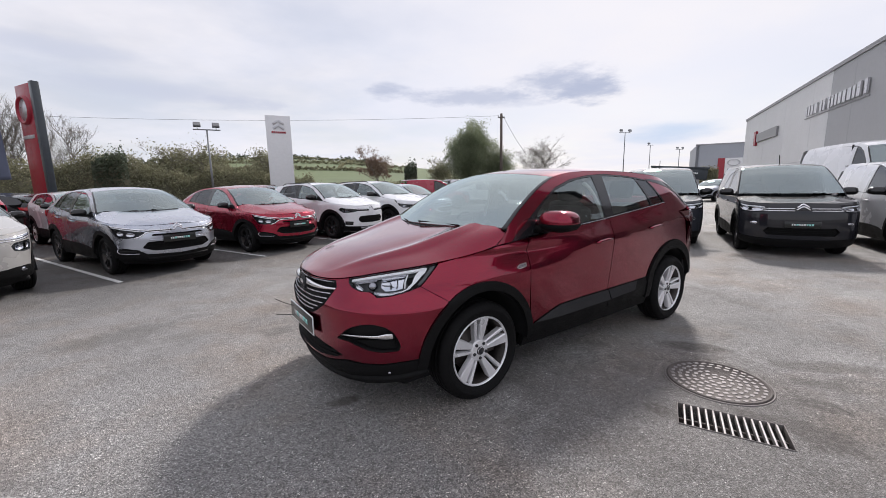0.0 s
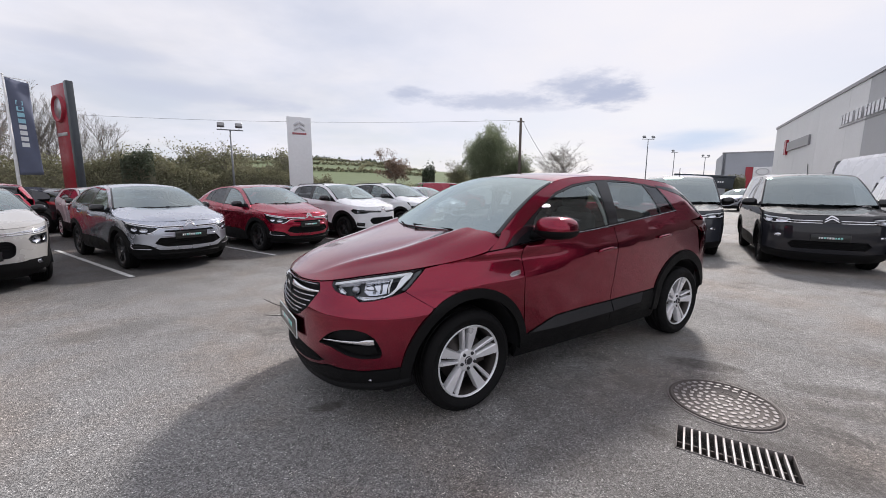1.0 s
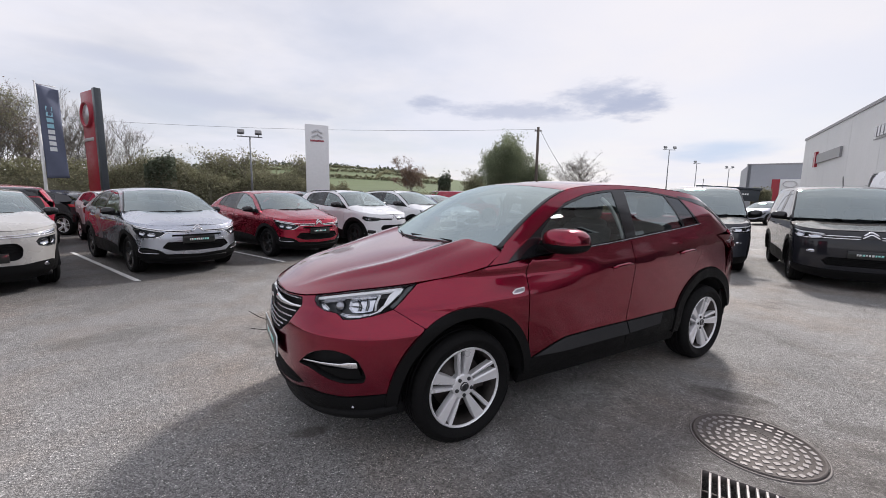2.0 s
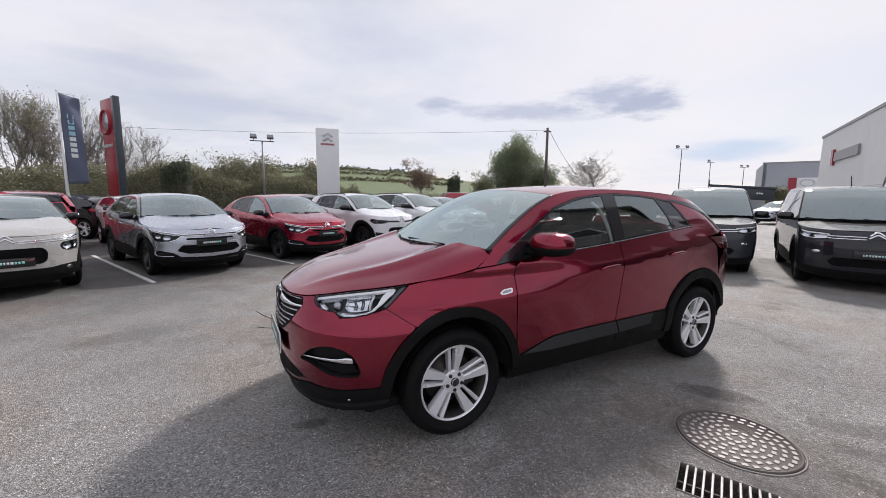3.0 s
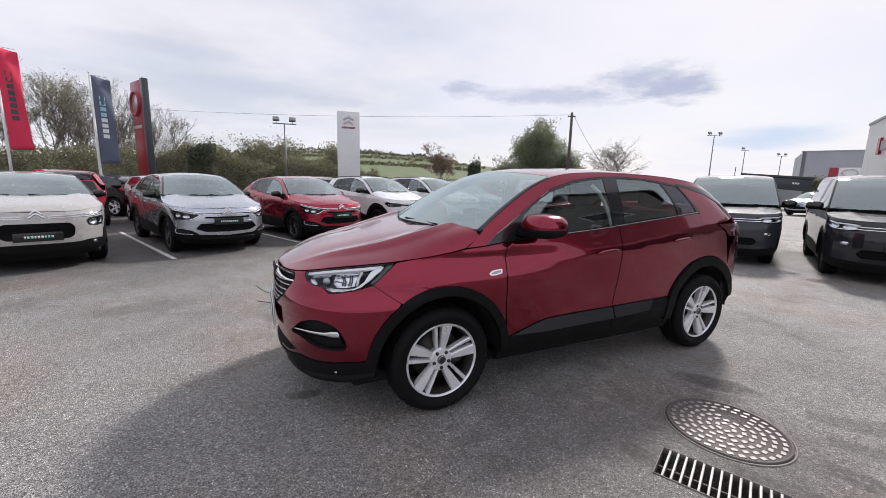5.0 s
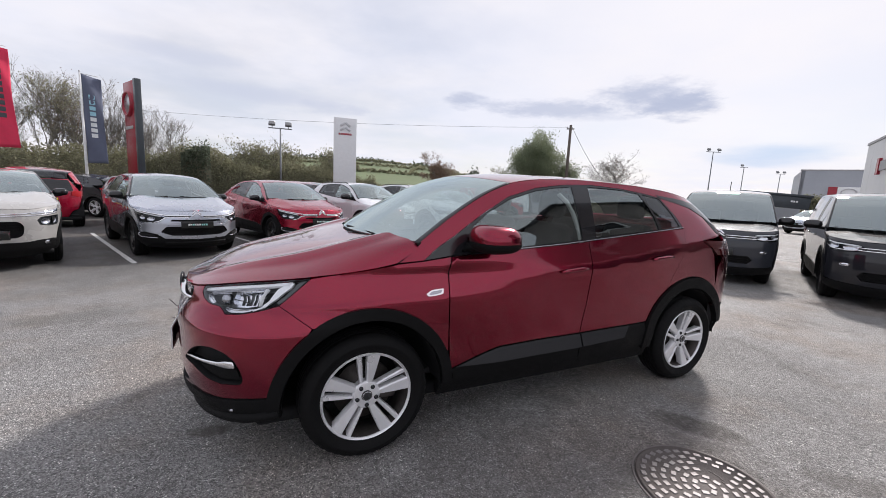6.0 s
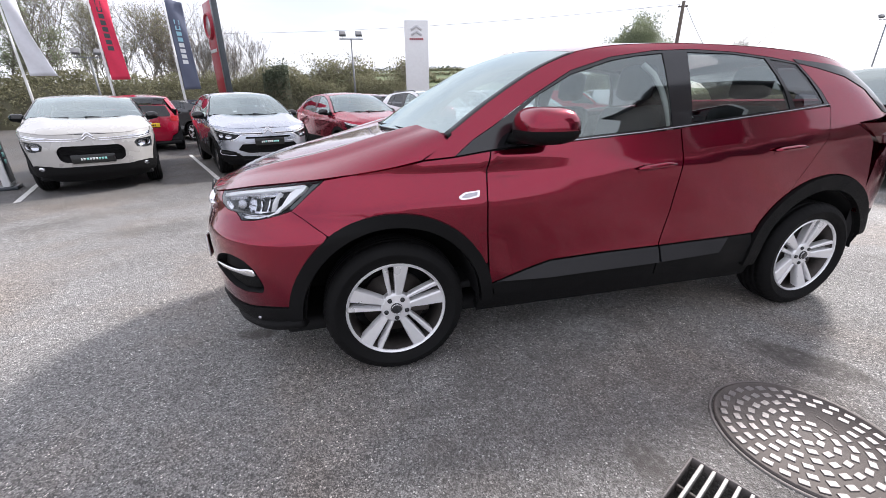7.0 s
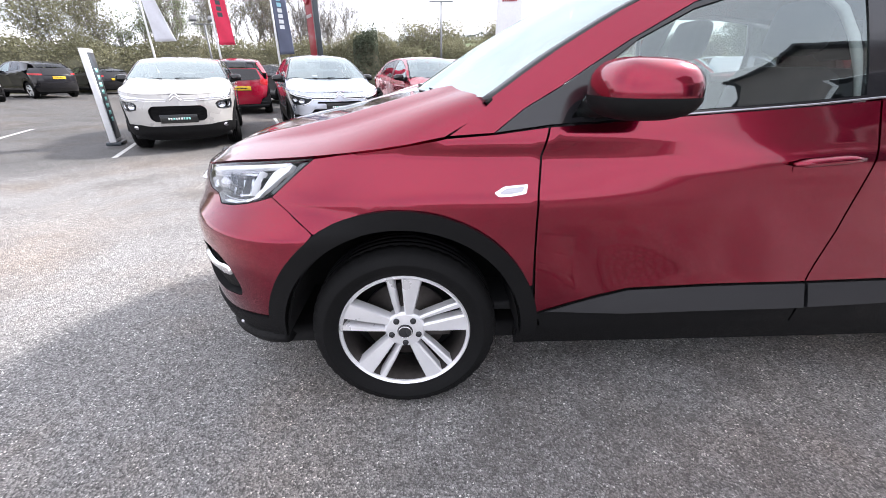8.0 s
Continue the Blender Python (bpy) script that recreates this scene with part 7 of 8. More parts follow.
banner = thing("banner_stand", "leaning slim banner board with green marks in a pale frame", "sign", pose(-8.1, 4.87, 0, 0, 0, -34))
part("base", box((-0.2, -0.12, 0), (0.2, 0.12, 0.06), 0.015), SIGN_DARK, banner)
part("frame", box((-0.2, -0.05, 0.06), (0.2, 0.05, 1.6), 0.012), SIGN_WHITE, banner)
part("face", box((-0.17, 0.051, 0.12), (0.17, 0.056, 1.54), 0.002), SIGN_DARK, banner)
part("face", box((-0.17, -0.056, 0.12), (0.17, -0.051, 1.54), 0.002), SIGN_DARK, banner)
for k in range(8):
    for y in (-0.059, 0.057):
        part("mark", box((-0.07, y, 0.42 + k * 0.115), (0.05 + 0.02 * (k % 3), y + 0.002, 0.49 + k * 0.115)), PLATE_TEAL, banner)

# ---- the gabled workshop across the yard, which the car's flank mirrors ----
SHED_WALL = material("brown_brick", (0.27, 0.24, 0.225), 0.85, vary=0.3, scale=1.5, bump=0.3, bump_scale=14)
SHED_ROOF = material("dark_slate", (0.10, 0.10, 0.11), 0.7, vary=0.3, scale=1.2)
workshop = thing("workshop", "brown brick workshop with a steep slate gable and a low annex", "building", pose(13.0, 0.2, 0))
bm = bmesh.new()
front = [(0, 0), (4.4, 0), (4.4, 8.0), (2.5, 10.2), (0, 8.4)]
a, b = [bm.verts.new((0, y, z)) for y, z in front], [bm.verts.new((16, y, z)) for y, z in front]
bm.faces.new(a[::-1]), bm.faces.new(b)
for i in range(5):
    bm.faces.new((a[i], a[(i + 1) % 5], b[(i + 1) % 5], b[i]))
part("wall", bm, SHED_WALL, workshop, smooth=False)
part("annex", box((0.3, 4.41, 0), (16, 8.8, 4.6), 0.02), SHED_WALL, workshop)
part("annex_roof", box((0.1, 4.42, 4.61), (16.2, 9.0, 4.8), 0.02), SHED_ROOF, workshop)
for (y0, z0), (y1, z1) in (((-0.3, 8.2), (2.5, 10.22)), ((4.7, 7.7), (2.5, 10.22))):
    bm = bmesh.new()
    v = [bm.verts.new((x, y, z + d)) for d in (0.01, 0.14) for x, y, z in ((-0.3, y0, z0), (16.3, y0, z0), (16.3, y1, z1), (-0.3, y1, z1))]
    for f in ((0, 1, 2, 3), (4, 5, 6, 7), (0, 1, 5, 4), (1, 2, 6, 5), (2, 3, 7, 6), (3, 0, 4, 7)):
        bm.faces.new([v[i] for i in f])
    bmesh.ops.recalc_face_normals(bm, faces=bm.faces)
    part("roof", bm, SHED_ROOF, workshop, smooth=False)
door = part("roller_door", box((-0.06, 0.6, 0), (-0.002, 3.8, 3.8), 0.01), SIGN_DARK, workshop)
for k in range(12):
    part("slat", box((-0.09, 0.65, 0.05 + k * 0.31), (-0.062, 3.75, 0.33 + k * 0.31), 0.008), SIGN_DARK, door)
for k in range(7):
    part("sign_letter", box((-0.05, 0.5 + k * 0.5, 4.3), (-0.002, 0.82 + k * 0.5 + 0.06 * (k % 2), 4.8), 0.01), SIGN_WHITE, workshop)
win = part("window", box((-0.06, 1.7, 5.8), (-0.002, 3.0, 7.2), 0.01), SIGN_WHITE, workshop)
part("pane", box((-0.066, 1.8, 5.9), (-0.062, 2.9, 7.1)), GLOSS_BLACK, win)


# ---- markings and ironwork ----
LINE_PAINT = material("line_paint", (0.62, 0.62, 0.60), 0.75, vary=0.3, scale=9, bump=0.4, bump_scale=90)


def line(a, b, width=0.08):
    a, b = Vector(a), Vector(b)
    d = (b - a).normalized()
    n = Vector((-d.y, d.x)) * width / 2
    bm = bmesh.new()
    k = 24
    rng = random.Random(int(a.x * 100))
    rows = []
    for i in range(k + 1):
        p = a.lerp(b, i / k)
        j = [1 + rng.uniform(-0.08, 0.04) for _ in "ab"]
        rows.append([bm.verts.new((p.x + n.x * j[0], p.y + n.y * j[0], 0.007)), bm.verts.new((p.x - n.x * j[1], p.y - n.y * j[1], 0.007))])
    for r0, r1 in zip(rows, rows[1:]):
        bm.faces.new((r0[0], r0[1], r1[1], r1[0]))
    bmesh.ops.recalc_face_normals(bm, faces=bm.faces)
    return tagged(part("bay_line", bm, LINE_PAINT), "worn white painted bay line on the tarmac", "road marking", "bay lines", "structure")


for k in (-1.5, -0.5, 0.5, 1.5, 2.5, 3.5):
    p = Vector((-5.21, 6.48)) + Vector((0.548, 0.836)) * 2.65 * (k - 0.5)
    line(p, p + Vector((-0.829, 0.559)) * 4.9)
line((9.0, 13.4), (13.5, 10.9))

IRON = material("cast_iron", (0.105, 0.091, 0.085), 0.65, metal=0.1, vary=0.25, scale=10, bump=0.3, bump_scale=150)
STUD = material("worn_stud", (0.23, 0.212, 0.208), 0.5, metal=0.25, vary=0.3, scale=14)
BAR_IRON = material("polished_iron_bar", (0.4, 0.385, 0.37), 0.5, metal=0.25, vary=0.3, scale=14)
RIM_IRON = material("worn_iron_rim", (0.19, 0.172, 0.165), 0.6, metal=0.15, vary=0.3, scale=12)
cover = thing("manhole_cover", "round cast iron manhole cover with rings of raised worn studs", "manhole cover", pose(2.03, 2.74, 0, 0, 0, 12))
R = 0.325
part("frame", revolve([(R + 0.02, -0.02), (R + 0.02, 0.003), (R + 0.018, 0.006), (R + 0.01, 0.006), (R + 0.008, 0.001), (R + 0.006, -0.02)], 64, "z"), RIM_IRON, cover)
part("plate", revolve([(0, 0.005), (R - 0.012, 0.005), (R - 0.01, 0.012), (R + 0.002, 0.012), (R + 0.004, -0.01)], 64, "z"), IRON, cover)
stud_bm = box((-0.0175, -0.0125, 0.0), (0.0175, 0.0125, 0.0055), 0.0015)
stud_me = bpy.data.meshes.new("stud")
stud_bm.to_mesh(stud_me)
stud_bm.free()
stud_me.materials.append(STUD)
rng = random.Random(5)
for j, n in enumerate((6, 11, 16, 22, 27, 33)):
    rr = 0.045 + j * 0.0485
    for i in range(n):
        a = 2 * math.pi * (i + 0.5 * (j % 2)) / n
        if j in (2, 3) and 0.2 < a < 1.0:
            continue
        ob = new("stud", stud_me)
        ob.parent = cover
        ob.matrix_local = pose(rr * math.cos(a), rr * math.sin(a), 0.0035, 0, 0, math.degrees(a) + 90 + rng.uniform(-3, 3) + 14)
for k in range(5):
    part("mark", box((-0.004, -0.009, 0), (0.004, 0.009, 0.0075), 0.001, pose(0.13 + 0.012 * math.sin(k), 0.03 + k * 0.021, 0, 0, 0, 20)), IRON, cover)

gx, gy = Vector((1.495, 2.355)), Vector((1.965, 2.07))
gd = (gy - gx).normalized()
ga = math.degrees(math.atan2(gd.y, gd.x))
grate = thing("drain_grate", "rectangular iron drain grate with slanting bars over a dark gully", "drain", pose((gx.x + gy.x) / 2, (gx.y + gy.y) / 2, 0, 0, 0, ga))
L, Wd = 0.285, 0.135
for lo, hi in (((-L, -Wd, -0.03), (L, -Wd + 0.006, 0.006)), ((-L, Wd - 0.006, -0.03), (L, Wd, 0.006)), ((-L, -Wd, -0.03), (-L + 0.006, Wd, 0.0065)), ((L - 0.006, -Wd, -0.03), (L, Wd, 0.0065))):
    part("frame_bar", box(lo, hi, 0.002), RIM_IRON, grate)
part("gully", box((-L + 0.01, -Wd + 0.01, -0.3), (L - 0.01, Wd - 0.01, -0.24)), LINER, grate)
for k in range(13):
    x = -L + 0.042 + k * (2 * L - 0.084) / 12
    part("bar", box((x - 0.0062, -Wd + 0.006, -0.03), (x + 0.0062, Wd - 0.006, 0.004), 0.0025), BAR_IRON, grate)
part("cross_bar", box((-L + 0.006, -0.006, -0.06), (L - 0.006, 0.006, -0.032), 0.002), IRON, grate)


# ---- trees, hedges and the far hill ----
BARK = material("bark", (0.22, 0.205, 0.185), 0.9, vary=0.3, scale=3, bump=0.5, bump_scale=30)


def leaf_material(name, colour, through=0.45):
    """A thin leaf that also lets light through."""
    m = material(name, colour, 0.6, vary=0.2, scale=0.7, random_tint=0.4)
    n, l = m.node_tree.nodes, m.node_tree.links
    p, out = n["Principled BSDF"], n["Material Output"]
    tr, mix = n.new("ShaderNodeBsdfTranslucent"), n.new("ShaderNodeMixShader")
    l.new(p.inputs["Base Color"].links[0].from_socket, tr.inputs["Color"])
    mix.inputs[0].default_value = through
    l.new(p.outputs[0], mix.inputs[1]), l.new(tr.outputs[0], mix.inputs[2])
    l.new(mix.outputs[0], out.inputs[0])
    return m


LEAF = {"fresh": leaf_material("leaf_fresh", (0.25, 0.285, 0.18), 0.5), "dark": leaf_material("leaf_dark", (0.085, 0.105, 0.068), 0.3),
        "olive": leaf_material("leaf_olive", (0.255, 0.25, 0.16)), "copper": leaf_material("leaf_copper", (0.22, 0.15, 0.11))}
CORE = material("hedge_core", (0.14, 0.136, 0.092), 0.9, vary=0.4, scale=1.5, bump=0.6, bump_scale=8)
HERE = Vector((0.3, 0.5, 0))


def at(bearing, dist):
    b = radians(bearing)
    return HERE + Vector((math.sin(b), math.cos(b), 0)) * dist


def leaf_quads(places, size, rng, squash=1.0):
    """Many small bent leaves as one mesh."""
    n = len(places)
    r = np.random.RandomState(rng.randint(0, 10**6))
    c = np.array(places)
    u = r.normal(size=(n, 3))
    u /= np.linalg.norm(u, axis=1)[:, None]
    w = np.cross(u, r.normal(size=(n, 3)))
    w /= np.linalg.norm(w, axis=1)[:, None] + 1e-9
    s = size * r.uniform(0.55, 1.25, (n, 1))
    fold = np.cross(u, w) * s * 0.25
    pts = np.stack([c - u * s, c + w * s * 0.55 + fold, c + u * s, c - w * s * 0.55 + fold], 1).reshape(-1, 3)
    me = bpy.data.meshes.new("leaves")
    idx = np.arange(n * 4).reshape(-1, 4)
    me.from_pydata(pts.tolist(), [], idx.tolist())
    return me


def tree(name, label, place, height, spread, leaf=None, count=0, size=0.12, seed=1, limbs=11, sparse=0.0, group="trees along the hedge", trunk_h=0.22, fluff=0.2, full=False):
    rng = random.Random(seed)
    t = thing(name, label, "tree", pose(place.x, place.y, 0, 0, 0, rng.uniform(0, 360)), group)
    bm = bmesh.new()
    tips = []

    def grow(p, d, length, radius, depth):
        pts, rad = [p.copy()], [radius]
        q, dd = p.copy(), d.copy()
        steps = 3 if depth > 2 else 4
        for k in range(steps):
            dd = (dd + Vector((rng.gauss(0, 0.16), rng.gauss(0, 0.16), rng.gauss(0.05, 0.1)))).normalized()
            q = q + dd * length / steps
            pts.append(q.copy())
            rad.append(max(0.005, radius * (1 - 0.6 * (k + 1) / steps)))
        tube(pts, radius, 6 if depth < 2 else 4 if depth == 2 else 3, bm, rad)
        if depth >= (1 if count > 2400 else 2):
            tips.extend(pts[1:])
        if depth < 4:
            kids = (limbs if depth == 0 else rng.choice((5, 6)) if depth < 2 else rng.choice((4, 5)) if depth < 3 else rng.choice((2, 3, 4)))
            for j in range(kids):
                f = rng.uniform(0.35, 1.0) if depth else rng.uniform(trunk_h, 1.0)
                i = min(steps - 1, int(f * steps))
                base = pts[i].lerp(pts[i + 1], f * steps - i if f < 1 else 1)
                a = rng.uniform(0, 2 * math.pi)
                out = Vector((math.cos(a), math.sin(a), 0))
                nd = (dd * rng.uniform(0.35, 0.8) + out * rng.uniform(0.5, 0.95) * spread + Vector((0, 0, 0.35))).normalized()
                grow(base, nd, length * rng.uniform(0.48, 0.7) * (0.85 if depth else 0.75), max(0.0055, radius * 0.55), depth + 1)

    grow(Vector((0, 0, 0)), Vector((0, 0, 1)), height * 0.66, height * 0.0068, 0)
    top = max(p.z for p in tips)
    for v in bm.verts:
        v.co *= height / top
    tips = [p * (height / top) for p in tips]
    part("trunk", bm, BARK, t)
    if leaf:
        places = []
        while len(places) < count * 1.7:
            if full and rng.random() < 0.75:
                d = Vector((rng.gauss(0, 1), rng.gauss(0, 1), rng.gauss(0, 1))).normalized()
                far = rng.random() ** 0.4 * (0.78 + 0.42 * noise.noise(d * 2.3 + Vector((seed, 0, 0))))
                wide = 0.44 * height * (1.0 if d.z < 0 else 1.0 - 0.25 * d.z)
                places.append((d.x * wide * far, d.y * wide * far, height * (0.55 + 0.44 * d.z * far)))
                continue
            p = rng.choice(tips)
            if rng.random() < sparse * (p.z / height):
                continue
            places.append((p.x + rng.gauss(0, fluff), p.y + rng.gauss(0, fluff), p.z + rng.gauss(0, fluff * 0.8)))
        me = leaf_quads(places, size * 0.72, rng)
        me.materials.append(LEAF[leaf])
        ob = new("crown", me)
        ob.parent = t
        ob["kind"] = "stuff"
    return t


def hedge(name, label, points, height, depth, leaf, count, size, seed, ragged=0.35):
    """A run of bushes: a dark lumpy core and many leaves, with an uneven top."""
    rng = random.Random(seed)
    pts = [Vector(p) for p in points]
    run = [0]
    for a, b in zip(pts, pts[1:]):
        run.append(run[-1] + (b - a).length)
    h = thing(name, label, "hedge", None, "", "stuff")

    def where(s):
        i = max(k for k in range(len(run) - 1) if run[k] <= s + 1e-6)
        d = (pts[i + 1] - pts[i]).normalized()
        return pts[i] + d * (s - run[i]), Vector((-d.y, d.x, 0))

    def crest(s):
        return height * (1 + ragged * (noise.noise(Vector((s * 0.16, seed, 0))) * 1.3 + noise.noise(Vector((s * 0.55, seed + 4, 0))) * 0.6))
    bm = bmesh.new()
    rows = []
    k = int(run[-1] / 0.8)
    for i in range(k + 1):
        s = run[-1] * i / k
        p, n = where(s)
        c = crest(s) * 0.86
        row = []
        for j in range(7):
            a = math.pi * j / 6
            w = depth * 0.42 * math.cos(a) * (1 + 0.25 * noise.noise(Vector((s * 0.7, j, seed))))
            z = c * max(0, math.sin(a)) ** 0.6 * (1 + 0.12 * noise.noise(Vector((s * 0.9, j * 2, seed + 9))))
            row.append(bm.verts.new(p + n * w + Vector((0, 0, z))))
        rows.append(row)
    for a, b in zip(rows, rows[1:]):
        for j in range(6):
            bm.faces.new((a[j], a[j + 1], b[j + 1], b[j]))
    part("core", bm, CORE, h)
    places = []
    for _ in range(int(count * 1.7)):
        s = rng.uniform(0, run[-1])
        p, n = where(s)
        c = crest(s)
        a = rng.uniform(0.0, math.pi)
        f = rng.uniform(0.8, 1.06) + (0.2 * rng.random() ** 2 if rng.random() < 0.22 else 0)
        q = p + n * (depth * 0.45 * math.cos(a) * f) + Vector((0, 0, c * max(0.02, math.sin(a)) ** 0.6 * f))
        places.append(tuple(q))
    me = leaf_quads(places, size * 0.68, rng)
    me.materials.append(LEAF[leaf])
    ob = new("foliage", me)
    ob.parent = h
    ob["kind"] = "stuff"
    return h


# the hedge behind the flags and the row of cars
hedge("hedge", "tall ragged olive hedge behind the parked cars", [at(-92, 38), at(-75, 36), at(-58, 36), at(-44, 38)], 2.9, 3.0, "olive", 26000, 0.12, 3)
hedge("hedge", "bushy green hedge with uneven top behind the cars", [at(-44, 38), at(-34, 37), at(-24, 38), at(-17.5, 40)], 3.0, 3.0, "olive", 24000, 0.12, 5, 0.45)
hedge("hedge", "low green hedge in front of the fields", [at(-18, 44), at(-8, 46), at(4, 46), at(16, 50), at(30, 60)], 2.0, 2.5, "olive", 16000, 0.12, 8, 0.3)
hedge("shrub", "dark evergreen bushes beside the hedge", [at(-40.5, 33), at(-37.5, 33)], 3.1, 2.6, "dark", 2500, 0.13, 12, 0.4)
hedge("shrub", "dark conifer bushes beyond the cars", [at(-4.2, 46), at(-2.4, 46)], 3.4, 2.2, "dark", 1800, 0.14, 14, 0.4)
hedge("shrub", "round green shrub by the far hall", [at(34.6, 52), at(36.4, 52)], 2.6, 2.6, "olive", 2500, 0.15, 17, 0.3)

trees = [
    ("leafy_tree", "tall tree in fresh leaf behind the hedge", -69.6, 38, 8.6, 0.75, "olive", 6500, 0.095, 0.25),
    ("leafy_tree", "slender tree coming into leaf behind the hedge", -66.5, 39, 9.4, 0.6, "olive", 2300, 0.085, 0.4),
    ("bare_tree", "slender bare tree with few buds behind the hedge", -63.0, 40, 9.7, 0.55, "olive", 1500, 0.075, 0.3),
    ("leafy_tree", "slim tree in thin young leaf behind the hedge", -59.5, 38, 9.5, 0.6, "fresh", 2400, 0.085, 0.3),
    ("bare_tree", "tall bare tree with fine twigs behind the hedge", -56.0, 40, 9.4, 0.6, "olive", 1200, 0.075, 0.2),
    ("leafy_tree", "thin tree with scattered leaves behind the flags", -53.0, 39, 9.0, 0.65, "olive", 2300, 0.085, 0.4),
    ("bare_tree", "bare tree with fine upright twigs behind the flags", -49.8, 41, 8.8, 0.6, "copper", 400, 0.09, 0.2),
    ("bare_tree", "bare grey tree beside the red totem", -46.3, 42, 8.4, 0.65, None, 0, 0.1, 0),
    ("bare_tree", "spreading bare tree behind the red totem", -42.6, 42, 7.6, 0.8, None, 0, 0.1, 0),
    ("bare_tree", "slim bare tree in the thicket behind the hedge", -69.3, 42, 8.5, 0.6, "olive", 500, 0.09, 0.2),
    ("bare_tree", "slim upright bare tree in the thicket", -61.2, 42, 10.1, 0.5, "copper", 500, 0.09, 0.2),
    ("leafy_tree", "thin tree in young leaf in the thicket", -57.7, 43, 9.9, 0.55, "olive", 2300, 0.08, 0.3),
    ("bare_tree", "upright bare tree in the thicket", -54.5, 42, 9.5, 0.5, "olive", 600, 0.09, 0.2),
    ("bare_tree", "fine-twigged bare tree in the thicket", -51.4, 43, 9.5, 0.5, "copper", 400, 0.09, 0.2),
    ("leafy_tree", "small thin tree with pale leaves in the thicket", -64.8, 37, 6.8, 0.7, "fresh", 1500, 0.10, 0.2),
    ("bare_tree", "bare tree with upright twigs beside the totem", -44.6, 43, 7.9, 0.6, None, 0, 0.1, 0),
    ("bare_tree", "bare tree thin against the sky", -48.0, 43, 9.0, 0.55, None, 0, 0.1, 0),
    ("bare_tree", "pale bare tree over the low brush", -77.0, 46, 7.2, 0.9, None, 0, 0.1, 0),
    ("bare_tree", "small bare tree over the low brush", -81.5, 44, 6.7, 0.9, "olive", 500, 0.11, 0),
    ("leafy_tree", "bushy tree rising over the hedge", -33.0, 39, 5.3, 1.1, "olive", 2600, 0.14, 0.1),
    ("leafy_tree", "bushy tree in young leaf over the hedge", -29.0, 40, 5.6, 1.1, "olive", 2800, 0.14, 0.1),
    ("leafy_tree", "rounded bush-like tree beside the light mast", -23.0, 40, 5.2, 1.1, "olive", 2600, 0.14, 0.1),
    ("copper_tree", "small copper-leaved tree at the end of the row", -7.4, 50, 6.4, 0.9, "copper", 1700, 0.15, 0.2),
    ("leafy_tree", "large broad tree in full fresh leaf", 5.4, 46, 9.0, 1.0, "fresh", 26000, 0.12, 0.0),
    ("leafy_tree", "lower leafy tree beside the wooden pole", 9.2, 47, 5.8, 1.1, "fresh", 6500, 0.13, 0.0),
    ("leafy_tree", "low green tree beyond the front row", 1.2, 50, 4.9, 1.1, "olive", 2500, 0.15, 0.0),
    ("bare_tree", "wide bare tree with fine twigs beyond the roof", 16.6, 52, 7.9, 1.9, "copper", 300, 0.07, 0),
    ("bare_tree", "bare tree with a ragged crown beyond the roof", 14.2, 54, 6.4, 1.8, None, 0, 0.1, 0),
]
for k, (name, label, b, d, h, sp, lf, cnt, sz, spr) in enumerate(trees):
    tree(name, label, at(b, d), h, sp, lf, cnt, sz, 20 + k, (12 if cnt > 400 else 22), spr, trunk_h=0.12 if cnt > 2400 else 0.25, fluff=0.34 if cnt > 2400 else 0.16, full=cnt > 2400)

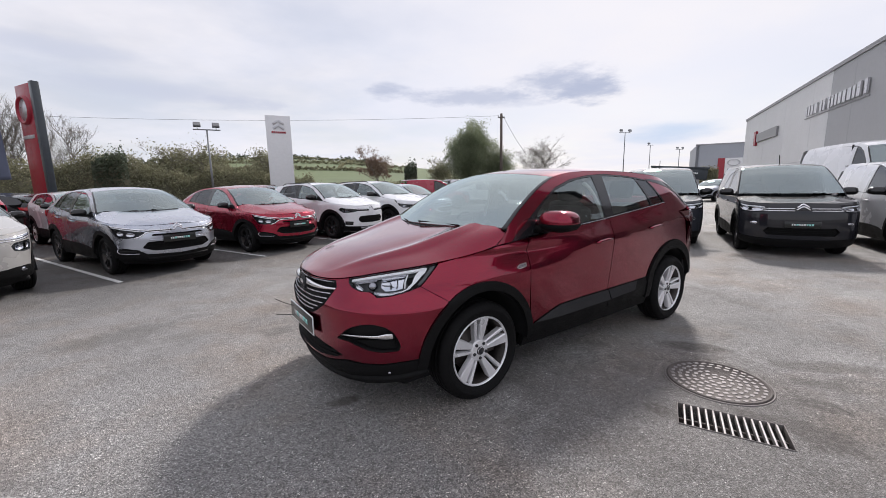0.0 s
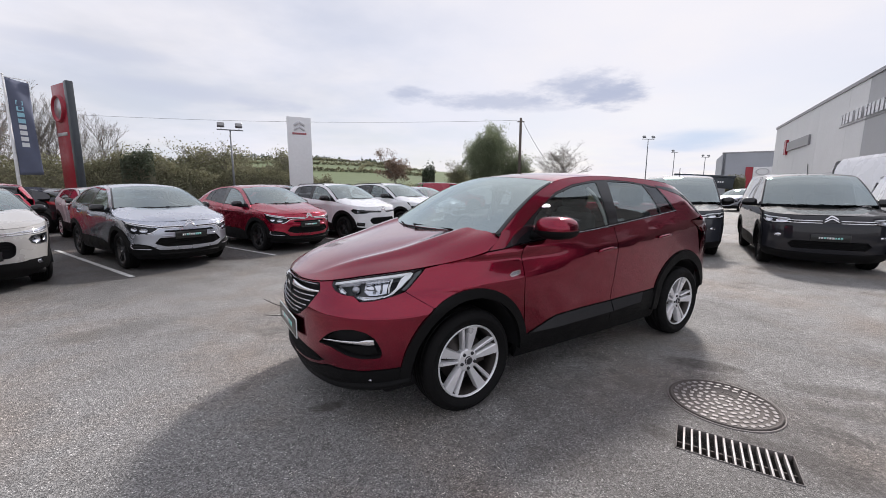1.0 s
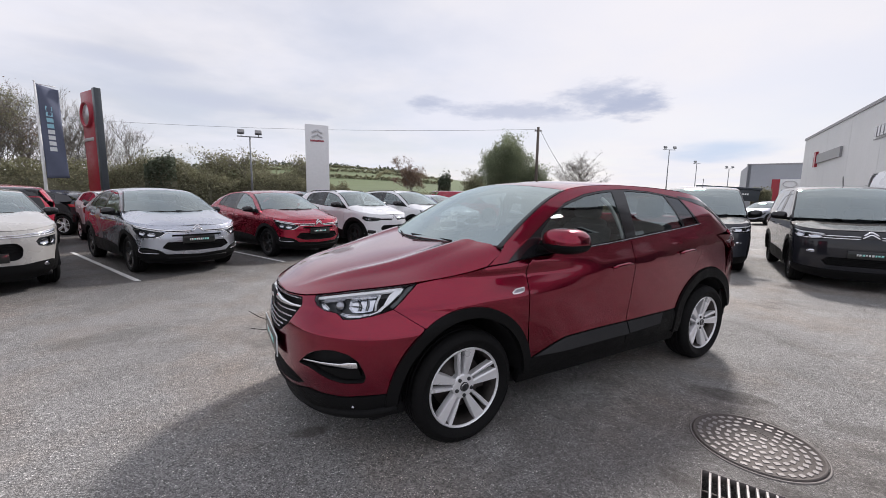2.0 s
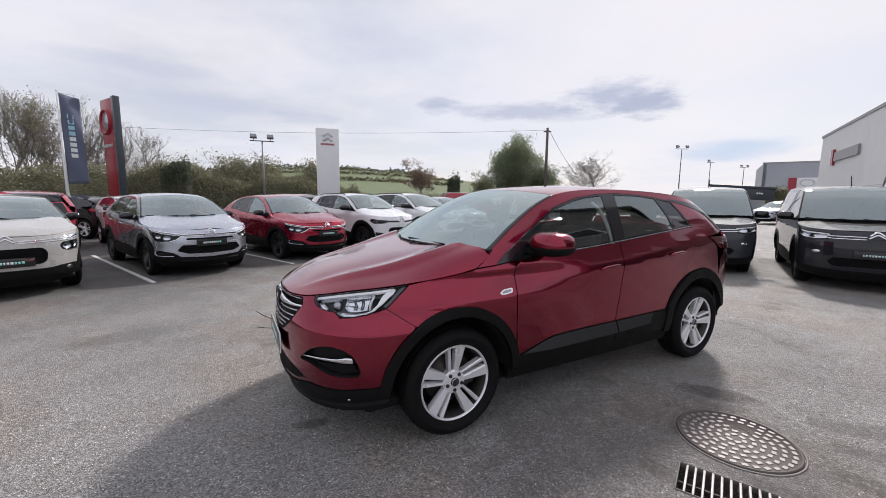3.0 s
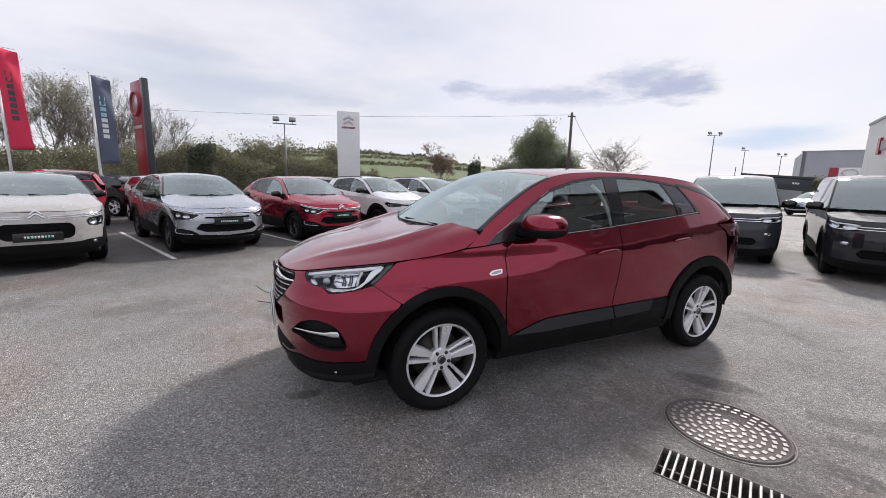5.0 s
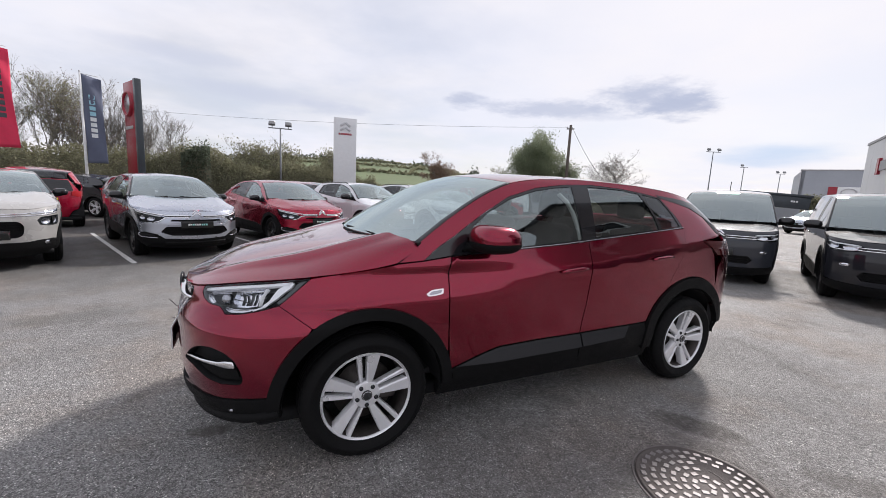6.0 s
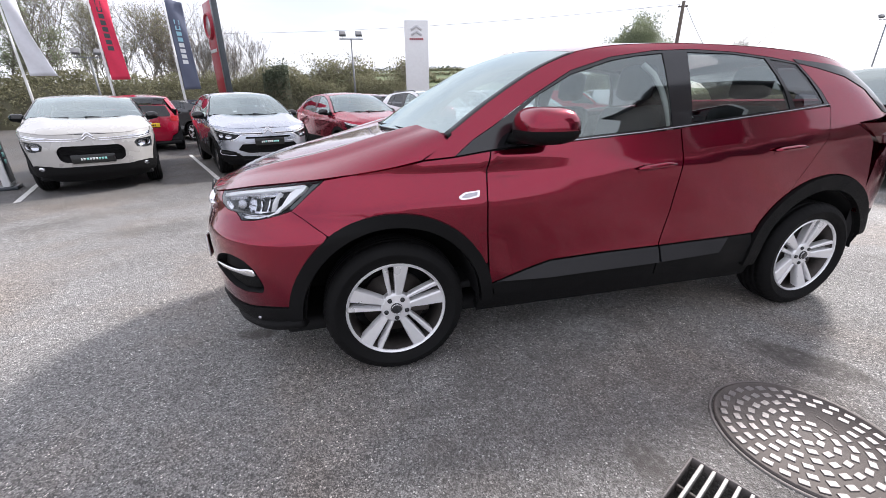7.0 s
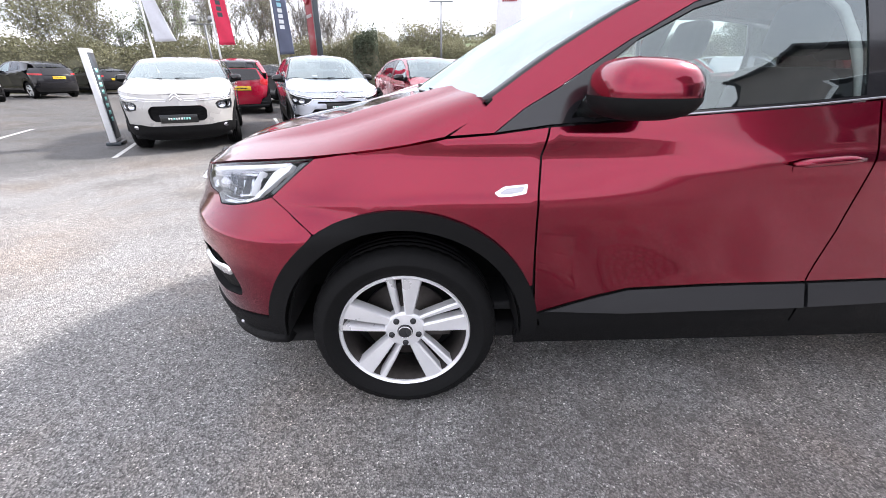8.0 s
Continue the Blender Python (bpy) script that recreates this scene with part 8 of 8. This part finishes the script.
# the far hill: fields with hedgerows under a wooded ridge
FIELD = material("field_grass", (0.135, 0.17, 0.085), 0.9, vary=0.2, scale=0.012)


def hill_height(b, d):
    rise = np.clip((d - 110) / 330, 0, 1)
    side = math.exp(-((b + 20) / 27) ** 2)
    return (25 * side + 4) * rise * rise * (3 - 2 * rise) + 1.4 * noise.noise(Vector((b * 0.09, d * 0.008, 3))) * rise


bm = bmesh.new()
grid = [[bm.verts.new((*(at(b, d).xy), hill_height(b, d) - 0.3 + (d > 112) * 0.3)) for b in range(-100, 61, 2)] for d in (70, 112, 150, 190, 230, 270, 310, 350, 390, 430, 470, 700, 1500)]
for r0, r1 in zip(grid, grid[1:]):
    for i in range(len(r0) - 1):
        bm.faces.new((r0[i], r0[i + 1], r1[i + 1], r1[i]))
bmesh.ops.recalc_face_normals(bm, faces=bm.faces)
tagged(part("hill", bm, FIELD), "far green hill of hedged fields", "hill", kind="structure")


def far_wood(label, spans, count, size, tall, seed):
    rng = random.Random(seed)
    places = []
    for _ in range(count):
        b0, d0, b1, d1, w = rng.choice(spans)
        f = rng.random()
        b, d = b0 + (b1 - b0) * f + rng.gauss(0, 0.05), d0 + (d1 - d0) * f + rng.gauss(0, w * 0.6)
        p = at(b, d)
        lump = 0.55 + 0.45 * noise.noise(Vector((b * 2.2, d * 0.05, seed)))
        places.append((p.x, p.y, hill_height(b, d) + rng.random() ** 0.7 * tall * max(0.15, lump) * 1.4))
    me = leaf_quads(places, size, rng)
    me.materials.append(LEAF["dark" if tall > 4 else "olive"])
    return tagged(new("far_wood", me), label, "woodland", kind="stuff")


far_wood("dark wood along the far ridge", [(-34, 440, -24, 445, 6), (-22.5, 450, -15, 450, 8), (-12.5, 445, -8, 445, 6), (-42, 440, -34, 445, 6)], 5200, 0.95, 7.5, 2)
far_wood("hedgerows between the far fields", [(-40, 250, -4, 262, 1), (-36, 320, -2, 310, 1), (-30, 375, -6, 385, 1), (-20, 255, -22, 380, 1), (-13, 258, -11, 380, 1), (-28, 250, -31, 330, 1)], 12000, 0.9, 2.6, 6)
